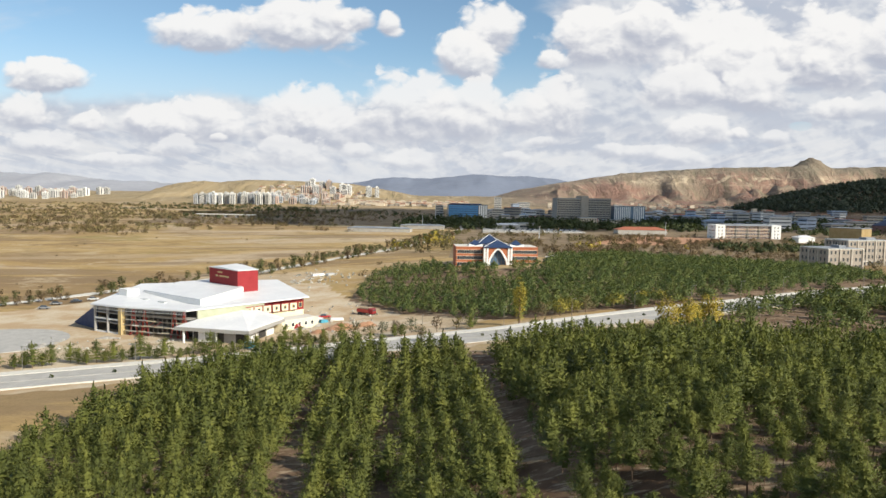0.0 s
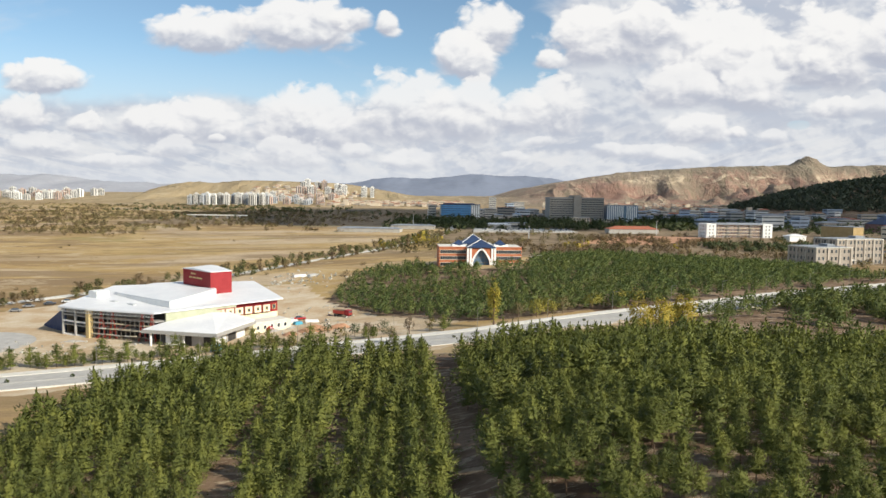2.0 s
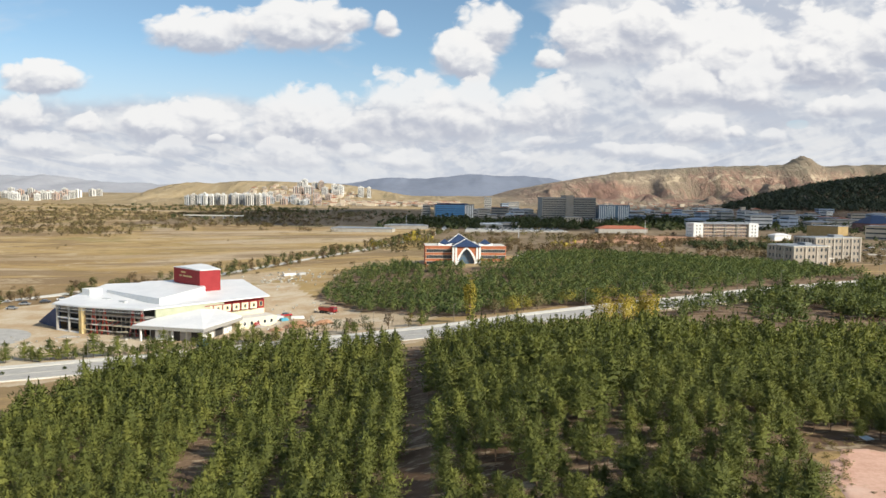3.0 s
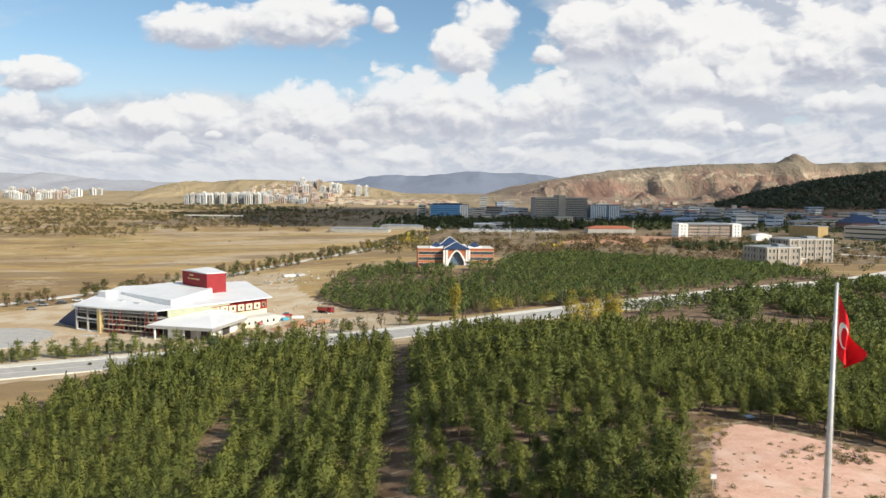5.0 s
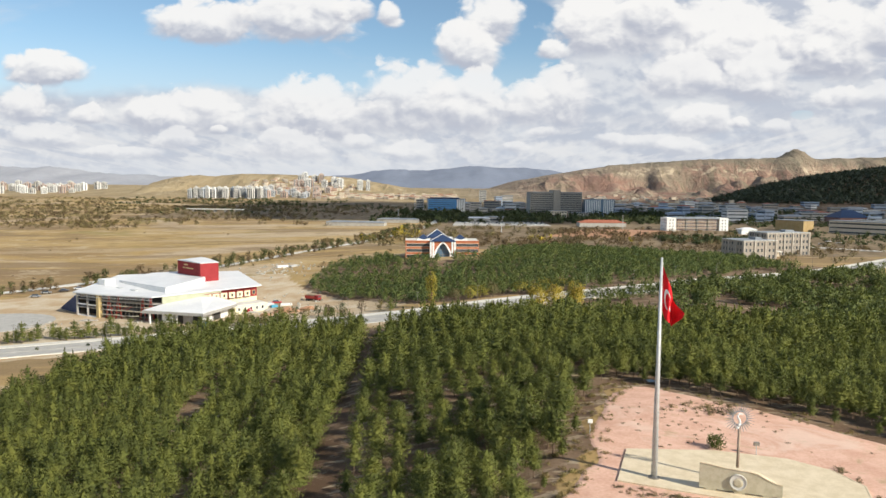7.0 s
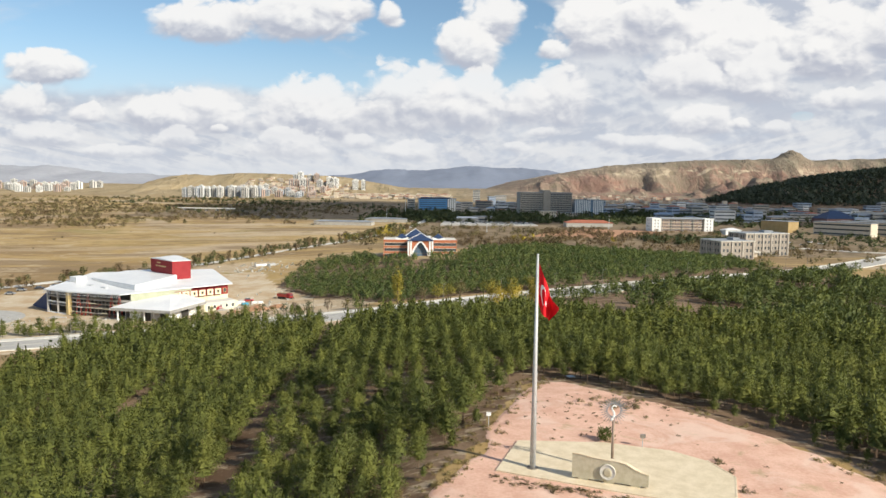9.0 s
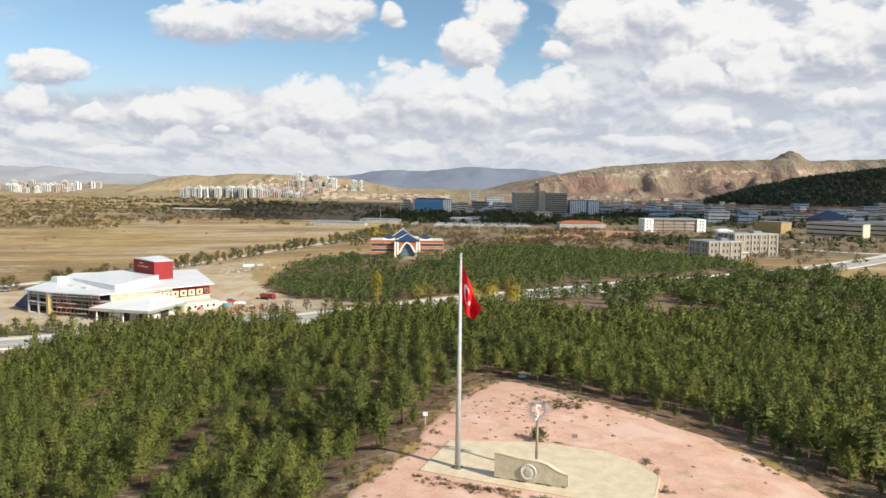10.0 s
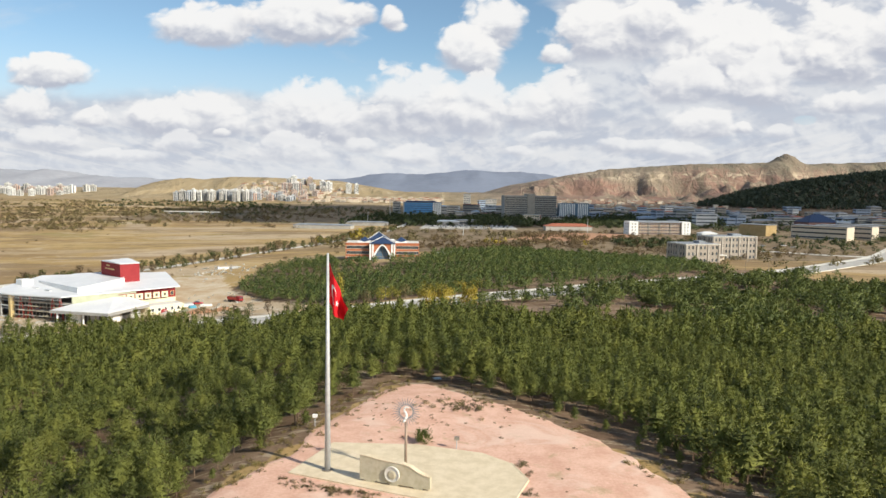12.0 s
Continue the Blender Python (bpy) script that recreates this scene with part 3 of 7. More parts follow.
def inside(x, y, outline):
    """Which of the points lie in the outline."""
    x, y = np.asarray(x, float), np.asarray(y, float)
    hit = np.zeros(x.shape, bool)
    for (x0, y0), (x1, y1) in zip(outline, outline[1:] + outline[:1]):
        with np.errstate(divide="ignore", invalid="ignore"):
            cross = ((y0 > y) != (y1 > y)) & (x < (x1 - x0) * (y - y0) / (y1 - y0) + x0)
        hit ^= cross
    return hit


# the road: its middle line, from the meadow past the hall and round the pine wood
ROAD = [(-420, 20), (-300, 72), (-160, 132), (-120, 148), (-82, 164), (-55, 170.5), (-30, 176), (0, 190), (27, 205), (55, 221), (84, 240), (120, 261), (157, 285), (199, 322), (238, 358), (290, 405), (340, 470)]
CLEARING = [(-13, -40), (-11, -5), (-6.2, 4.5), (-2.9, 18.9), (1, 30.7), (5, 39), (8.5, 39), (18.2, 29.7), (26, 22.6), (31.6, 14), (36, 5), (40.5, -5), (50, -40)]
ARCH_WOOD = [(-96, 262), (-72, 233), (-36, 201), (5, 213), (40, 231), (75, 250), (118, 279), (150, 310), (150, 352), (110, 372), (40, 405), (6, 380), (-6, 345), (-8, 318), (-58, 318), (-62, 345), (-84, 335), (-97, 303)]
YARD = [(-235, 150), (-160, 143), (-110, 163), (-80, 178), (-45, 182), (-60, 205), (-80, 245), (-100, 270), (-118, 310), (-150, 300), (-200, 262), (-240, 215)]


def along(line, step):
    """Points and headings at even steps along a smoothed line."""
    pts = [Vector((x, y)) for x, y in line]
    dense = []
    for i in range(len(pts) - 1):
        p0, p1, p2, p3 = pts[max(i - 1, 0)], pts[i], pts[i + 1], pts[min(i + 2, len(pts) - 1)]
        for j in range(40):
            t = j / 40
            dense.append(0.5 * (2 * p1 + (p2 - p0) * t + (2 * p0 - 5 * p1 + 4 * p2 - p3) * t * t + (3 * p1 - p0 - 3 * p2 + p3) * t ** 3))
    dense.append(pts[-1])
    out, left = [], 0.0
    for a, b in zip(dense, dense[1:]):
        d = (b - a).length
        while left < d:
            p = a.lerp(b, left / d)
            out.append((p, (b - a).normalized()))
            left += step
        left -= d
    return out


def road_distance(x, y):
    mid = along(ROAD, 4.0)
    px, py = np.array([p.x for p, _ in mid]), np.array([p.y for p, _ in mid])
    return np.sqrt(((np.asarray(x)[..., None] - px) ** 2 + (np.asarray(y)[..., None] - py) ** 2).min(-1))


def road_y(x):
    return np.interp(x, [p[0] for p in ROAD], [p[1] for p in ROAD])


def wood_edge(x):
    """How far north the planted pines reach."""
    return np.interp(x, [-124, -116, -106, -90, -79, -76, -60, -45, -30, -10, 20, 60, 110, 200], [110, 131, 142, 152, 156, 151, 149, 147, 143, 134, 123, 118, 112, 109])


def grow(outline, d):
    cx, cy = sum(p[0] for p in outline) / len(outline), sum(p[1] for p in outline) / len(outline)
    return [(x + d * (x - cx) / math.hypot(x - cx, y - cy), y + d * (y - cy) / math.hypot(x - cx, y - cy)) for x, y in outline]


# ---------------------------------------------------------------- ground
def build_ground():
    def steps(lo, hi, inner_lo, inner_hi, fine, mid, coarse, mid_lo, mid_hi):
        xs = list(np.arange(inner_lo, inner_hi + 0.1, fine))
        v = inner_hi
        while v < hi:
            v += mid if v < mid_hi else coarse
            xs.append(v)
        v = inner_lo
        while v > lo:
            v -= mid if v > mid_lo else coarse
            xs.insert(0, v)
        return np.array(xs)
    xs = steps(-4700, 4700, -240, 240, 3.0, 12.0, 150.0, -1100, 1700)
    ys = steps(-1500, 4800, -60, 420, 3.0, 11.0, 150.0, -100, 2200)
    gx, gy = np.meshgrid(xs, ys)
    gz = land(gx, gy) + 0.25 * fbm(gx / 6, gy / 6, 3, 5) * (1 - inside(gx, gy, grow(CLEARING, 6.0))) - 0.35 * inside(gx, gy, grow(CLEARING, -4.0))
    rd = road_distance(gx.ravel(), gy.ravel()).reshape(gx.shape)
    gz = gz - 0.30 * (1 - ease(rd, 9, 13))
    nx, ny = len(xs), len(ys)
    verts = np.stack([gx.ravel(), gy.ravel(), gz.ravel()], 1)
    i = (np.arange(ny - 1)[:, None] * nx + np.arange(nx - 1)).ravel()
    faces = np.stack([i, i + 1, i + nx + 1, i + nx], 1)
    me = bpy.data.meshes.new("ground")
    me.from_pydata(verts.tolist(), [], faces.tolist())
    me.polygons.foreach_set("use_smooth", [True] * len(faces))
    zone = np.zeros((nx * ny, 4), np.float32)
    X, Y = gx.ravel(), gy.ravel()
    R = rd.ravel()
    south = (Y < wood_edge(X) + 3) & (Y > -200) & (X > -125) & (X < 230)
    woods = south | inside(X, Y, ARCH_WOOD) | ((Y > wood_edge(X)) & (Y < 320) & (X > 8 + 12 * fbm(Y / 15, Y * 0, 3, 91)) & (X < 185) & (R > 12))
    zone[:, 0] = woods & ~inside(X, Y, grow(CLEARING, -2.0)) & ~(inside(X, Y, grow(CLEARING, 0.8)) & ((X < 4) | (Y < 12)))
    zone[:, 1] = inside(X, Y, YARD) | inside(X, Y, grow(CLEARING, -2.0)) | ((R < 13) & (X < 60))
    zone[:, 2] = ((Y > 385) & (X > -60) & (Y < 1150)) | ((Y > 740) & (Y < 1350) & (X > -420))
    spur = (X > 430) & (Y > 1080) & (Y < 1560) & (X < 1500)
    zone[:, 0] = np.maximum(zone[:, 0], spur)
    zone[:, 3] = ease(Y, 1250, 1600) * ~spur
    at = me.attributes.new("zone", "FLOAT_COLOR", "POINT")
    at.data.foreach_set("color", zone.ravel())
    me.materials.append(M_GROUND)
    me.update()
    tagged(new("ground", me), "dry autumn land of straw grass, bare earth and far eroded hills", "ground", kind="structure")


def ribbon(mesh, line, inner, outer, lift0, lift1, mat=0):
    """A strip with two side faces between two offsets from a line, following the land."""
    rows = []
    for p, d in line:
        s = Vector((-d.y, d.x))
        a, b = p + s * inner, p + s * outer
        z = height(p.x, p.y)
        rows.append([(a.x, a.y, z + lift0), (a.x, a.y, z + lift1), (b.x, b.y, z + lift1), (b.x, b.y, z + lift0)])
    for r, q in zip(rows, rows[1:]):
        for i in range(3):
            mesh.face([r[i + 1], r[i], q[i], q[i + 1]], mat)
    return mesh


def build_road():
    line = along(ROAD, 3.0)
    surface = ribbon(Mesh(), line, -7.0, 7.0, -0.5, 0.05)
    tagged(part("road", surface, M_ASPHALT), "pale grey worn asphalt dual road with a planted strip", "road", kind="structure")
    tagged(part("pavement", ribbon(Mesh(), line, 7.3, 10.8, -0.6, 0.18), M_PALE), "pale concrete pavement beside the road", "pavement", kind="structure")
    for side in (1, -1):
        kerb = ribbon(Mesh(), line, 7.0 if side > 0 else -7.3, 7.3 if side > 0 else -7.0, -0.6, 0.20)
        tagged(part("kerb", kerb, M_PALE), "pale concrete kerb along the road", "kerb", kind="structure")
    tagged(part("median_kerb", ribbon(Mesh(), line, -0.35, 0.35, -0.5, 0.16), M_ASPHALT), "narrow raised grey median strip", "kerb", kind="structure")
    far = along([(-420, 120), (-320, 175), (-240, 245), (-200, 297), (-160, 345), (-104, 446), (-80, 528), (-60, 620), (-50, 760)], 8.0)
    tagged(part("meadow_road", ribbon(Mesh(), far, -3.0, 3.0, -0.6, 0.12), M_PALE), "pale narrow road along the meadow edge", "road", kind="structure")
    lane = along([(290, 405), (262, 420), (240, 440), (215, 452)], 5.0)
    tagged(part("campus_lane", ribbon(Mesh(), lane, -4.0, 4.0, -0.6, 0.10), M_PALE), "pale campus lane that curves off the road", "road", kind="structure")


def build_clearing():
    """Rings from the middle out to a ragged edge that dips into the soil."""
    m = Mesh()
    cx, cy, n, k = 12.0, 3.0, 260, 30
    edge = []
    for i in range(n):
        a = 2 * math.pi * i / n
        lo, hi = 2.0, 90.0
        for _ in range(24):
            r = (lo + hi) / 2
            if bool(inside(np.array([cx + r * math.cos(a)]), np.array([cy + r * math.sin(a)]), CLEARING)[0]):
                lo = r
            else:
                hi = r
        edge.append(lo + 2.2 * float(fbm(np.array([5 * math.cos(a) * lo / 25]), np.array([5 * math.sin(a) * lo / 25]), 4, 61)[0]))
    xs, ys = [], []
    for j in range(k + 1):
        for i in range(n):
            a, r = 2 * math.pi * i / n, edge[i] * j / k
            xs.append(cx + r * math.cos(a))
            ys.append(cy + r * math.sin(a))
    zs = land(np.array(xs), np.array(ys)) + 0.05
    zs[-n:] -= 0.35
    m.v = list(zip(xs, ys, zs.tolist()))
    for j in range(k):
        for i in range(n):
            m.f.append((j * n + i, (j + 1) * n + i, (j + 1) * n + (i + 1) % n, j * n + (i + 1) % n))
            m.m.append(0)
    tagged(part("clearing", m, M_PINK, smooth=True), "pink crushed-stone clearing with tufts of weeds", "gravel", kind="structure")


build_ground()
build_road()
build_clearing()


# ---------------------------------------------------------------- plants
def pine_crown(rng, tall, wide, whorls, per, blades, long, broad, low=0.12, blunt=0.8):
    """Branches in whorls, each ending in bushy needle plumes with gaps between: triangles and the heart of each plume."""
    tris, hubs = [], []
    lean = rng.uniform(-0.03, 0.03, 2)
    turn = rng.uniform(0, 6.28)
    for i in range(whorls):
        h = low + (0.95 - low) * ((i + 0.3) / whorls) ** 0.9
        arms = 6 if h < 0.5 else (5 if h < 0.75 else 4)
        size = wide * (min(1.0, 0.80 + 1.3 * (h - low)) * (1 - h) ** blunt * 1.42 + 0.10)
        turn += 1.9
        for a_ in range(arms):
            if rng.uniform() < 0.10:
                continue
            a = turn + a_ * 6.283 / arms + rng.uniform(-0.4, 0.4)
            reach = size * rng.uniform(0.60, 1.18)
            rise = rng.uniform(0.22, 0.55)
            out = np.array([math.cos(a), math.sin(a), 0.0])
            root = np.array([lean[0] * h * tall, lean[1] * h * tall, h * tall * 0.92 + rng.normal(0, 0.10)])
            for j in range(per):
                q = 1.0 - 0.58 * j / per
                side = np.array([-out[1], out[0], 0.0]) * rng.normal(0, 0.20 * reach * (1 if j else 0.3))
                c = root + out * reach * q + side + np.array([0, 0, reach * rise * q * q])
                axis = out * rng.uniform(0.45, 0.9) + np.array([0, 0, rng.uniform(0.35, 0.85)]) + rng.normal(0, 0.12, 3)
                axis /= np.linalg.norm(axis)
                bush = 0.13 + 0.10 * reach
                for b in range(blades):
                    d = axis + rng.normal(0, 0.55, 3)
                    d /= np.linalg.norm(d)
                    s = np.cross(d, rng.normal(0, 1, 3))
                    s /= np.linalg.norm(s)
                    ln = long * rng.uniform(0.65, 1.25)
                    base = c - axis * ln * rng.uniform(0.1, 0.6) + rng.normal(0, bush, 3) * (1, 1, 0.6)
                    tris.append((base - s * broad * 0.5, base + s * broad * 0.5, base + d * ln))
                    hubs.append(c - axis * ln * 0.35 - np.array([0, 0, 0.12]))
        # dense inner twigs that close the heart of the crown
        heart = np.array([lean[0] * h * tall, lean[1] * h * tall, h * tall * 0.92])
        for a_ in range(6):
            a, b = turn + a_ * 1.047 + rng.uniform(-0.2, 0.2), turn + (a_ + 1.25) * 1.047
            r0, r1 = size * rng.uniform(0.30, 0.68), size * rng.uniform(0.30, 0.68)
            tris.append((heart + (r0 * math.cos(a), r0 * math.sin(a), r0 * rng.uniform(-0.1, 0.45) - 0.05), heart + (r1 * math.cos(b), r1 * math.sin(b), r1 * rng.uniform(-0.1, 0.45) - 0.05), heart + (0, 0, tall * 0.10)))
            hubs.append(heart - (0, 0, 0.3))
    for b in range(blades * 2):
        d = np.array([rng.normal(0, 0.3), rng.normal(0, 0.3), 1.0])
        c = np.array([lean[0] * tall, lean[1] * tall, tall * (0.86 + 0.10 * b / (blades * 2))])
        s = np.array([math.cos(b), math.sin(b), 0])
        tris.append((c - s * broad * 0.5, c + s * broad * 0.5, c + d * long * 0.9))
        hubs.append(c - np.array([0, 0, 0.3]))
    return np.array(tris).reshape(-1, 3), np.array(hubs)


def leafy_crown(rng, tall, wide, clumps, blades, long, broad, low=0.25, tight=1.0, lift=0.5):
    """Leaves in clumps round a rounded, uneven crown."""
    tris = []
    for i in range(clumps):
        while True:
            p = rng.uniform(-1, 1, 3)
            if 0.25 < np.linalg.norm(p) < 1:
                break
        c = np.array([p[0] * wide * tight, p[1] * wide * tight, tall * (low + (1 - low) * (0.5 + 0.5 * p[2]))]) * rng.uniform(0.86, 1.08)
        for b in range(blades):
            o = c + rng.normal(0, wide * 0.16, 3)
            d = np.array([p[0], p[1], lift]) + rng.normal(0, 0.8, 3)
            d /= np.linalg.norm(d)
            s = np.cross(d, rng.normal(0, 1, 3))
            s /= np.linalg.norm(s)
            tris.append((o - s * broad * 0.5, o + s * broad * 0.5, o + d * long * rng.uniform(0.7, 1.3)))
    return np.array(tris).reshape(-1, 3)


def trunk_mesh(rng, tall, radius, limbs, sides=6):
    m = Mesh()
    m.rod((0, 0, -0.4), (0.05, 0.02, tall * 0.5), radius, radius * 0.65, sides, caps=False)
    m.rod((0.05, 0.02, tall * 0.5), (0.02, 0.03, tall * 0.93), radius * 0.65, radius * 0.15, sides)
    for i in range(limbs):
        h = tall * rng.uniform(0.2, 0.8)
        a = i * 2.4 + rng.uniform(0, 0.6)
        r = tall * 0.2 * (1.1 - h / tall)
        m.rod((0.03, 0.02, h), (math.cos(a) * r, math.sin(a) * r, h + r * 0.5), radius * 0.3, radius * 0.1, 3, caps=False)
    return m


def soup(name, tris, mats, index=None, normals=None):
    """A mesh from loose triangles; normals may round off the shading of a crown."""
    n = len(tris) // 3
    me = bpy.data.meshes.new(name)
    me.vertices.add(3 * n)
    me.vertices.foreach_set("co", np.ascontiguousarray(tris, np.float32).ravel())
    me.loops.add(3 * n)
    me.loops.foreach_set("vertex_index", np.arange(3 * n, dtype=np.int32))
    me.polygons.add(n)
    me.polygons.foreach_set("loop_start", np.arange(0, 3 * n, 3, dtype=np.int32))
    for m in mats:
        me.materials.append(m)
    if index is not None:
        me.polygons.foreach_set("material_index", index)
    me.update(calc_edges=True)
    if normals is not None:
        at = me.attributes.new("custom_normal", "FLOAT_VECTOR", "POINT")
        at.data.foreach_set("vector", np.ascontiguousarray(normals, np.float32).ravel())
    return me


def rounded(tris, middle, blend=0.80, hubs=None):
    """Turns loose triangles outwards and bends their normals away from the crown's axis and from each tuft's heart."""
    t = tris.reshape(-1, 3, 3).copy()
    c = t.mean(1)
    out = c - np.array([0, 0, middle])
    out[:, 2] *= 0.55
    out /= np.linalg.norm(out, axis=1, keepdims=True) + 1e-6
    out[:, 2] += 0.22
    out /= np.linalg.norm(out, axis=1, keepdims=True)
    if hubs is not None:
        tuft = c - hubs
        tuft /= np.linalg.norm(tuft, axis=1, keepdims=True) + 1e-6
        out = out * 0.42 + tuft * 0.58
        out /= np.linalg.norm(out, axis=1, keepdims=True) + 1e-6
    g = np.cross(t[:, 1] - t[:, 0], t[:, 2] - t[:, 0])
    g /= np.linalg.norm(g, axis=1, keepdims=True) + 1e-9
    back = (g * out).sum(1) < 0
    t[back] = t[back][:, ::-1]
    g[back] *= -1
    nrm = out * blend + g * (1 - blend)
    nrm /= np.linalg.norm(nrm, axis=1, keepdims=True)
    return t.reshape(-1, 3), np.repeat(nrm, 3, axis=0)


def crown_mesh(tris, tall, mat):
    hubs = None
    if isinstance(tris, tuple):
        tris, hubs = tris
    t, nrm = rounded(tris, tall * 0.12, hubs=hubs)
    return soup("crown", t, [mat], None, nrm)


def thin_trunk(tall, radius):
    """A four-sided trunk as loose triangles."""
    out = []
    ring = [(math.cos(a), math.sin(a)) for a in (0.4, 1.97, 3.54, 5.11)]
    for (a, b), (c, d) in zip(ring, ring[1:] + ring[:1]):
        out += [(a * radius, b * radius, -0.5), (c * radius, d * radius, -0.5), (0, 0, tall)]
    return np.array(out)


def stand(name, label, category, places, variants, mats, rng):
    """Many plants in one mesh. places: rows of x, y, size; variants: (crown, trunk) triangles."""
    tris, index, norms = [], [], []
    z = land(places[:, 0], places[:, 1])
    made = []
    for crown, trunk in variants:
        crown, hubs = crown if isinstance(crown, tuple) else (crown, None)
        a = rounded(crown, crown[:, 2].max() * 0.12, hubs=hubs)
        made.append((a, None if trunk is None else rounded(trunk, -5.0)))
    for (x, y, s), h in zip(places, z):
        a = rng.uniform(0, 2 * math.pi)
        rot = np.array([[math.cos(a), -math.sin(a), 0], [math.sin(a), math.cos(a), 0], [0, 0, 1]])
        w = s * rng.uniform(0.88, 1.12)
        for k, piece in enumerate(made[rng.integers(len(made))]):
            if piece is not None:
                t, nrm = piece
                tris.append((t * (w, w, s)) @ rot.T + (x, y, h))
                norms.append(nrm @ rot.T)
                index.append(np.full(len(t) // 3, k, np.int32))
    me = soup(name, np.concatenate(tris), mats, np.concatenate(index), np.concatenate(norms))
    return tagged(new(name, me), label, category, kind="stuff")


def aisle(x, y):
    """The two cart tracks left free between the rows of pines."""
    a = np.abs(x + 38.7 + 0.075 * (y - 21)) < 2.6 + 0.6 * value_noise(y / 7, x * 0, 3)
    b = np.abs(x + 70.3 + 0.113 * (y - 27)) < 1.3 + 0.9 * value_noise(y / 9, x * 0, 5)
    c = np.abs(x + 57.5 + 0.09 * (y - 25)) < 1.5 * value_noise(y / 8, x * 0, 8)
    return a | b | c


def pine_places(rng):
    """Rows that run away from the flag, with gaps and uneven steps."""
    out = []
    for i in range(-42, 52):
        for j in range(-6, 72):
            y = -14 + j * 3.1 + rng.uniform(-0.9, 0.9)
            x = i * 3.1 - 0.08 * y + rng.uniform(-0.55, 0.55)
            out.append((x, y, rng.uniform(0.70, 1.12) * (0.66 if rng.uniform() < 0.14 else 1.0)))
    p = np.array(out)
    x, y = p[:, 0], p[:, 1]
    top = wood_edge(x) - 5 * value_noise(x / 9, y * 0, 4)
    keep = (x > -123 + 5 * value_noise(y / 6, y * 0, 2)) & (x < 150) & (y < top) & ~aisle(x, y) & ~inside(x, y, grow(CLEARING, 1.6))
    keep &= ~(inside(x, y, grow(CLEARING, 4.2)) & ((x < 8) | (y < 12) & (x < 36)))
    keep &= ~(inside(x, y, grow(CLEARING, 5.6)) & (x > 24) & (y < 26))
    keep &= (y > -16) | (x < -14)
    keep &= rng.uniform(0, 1, len(x)) > 0.02 + 0.12 * (value_noise(x / 9, y / 9, 6) > 0.68)
    p[:, 2] *= np.where(y < 84, 0.90, 1.03)
    keep &= (x < 76 + 0.62 * y) & (x > -68 - 1.05 * y)
    return p[keep]


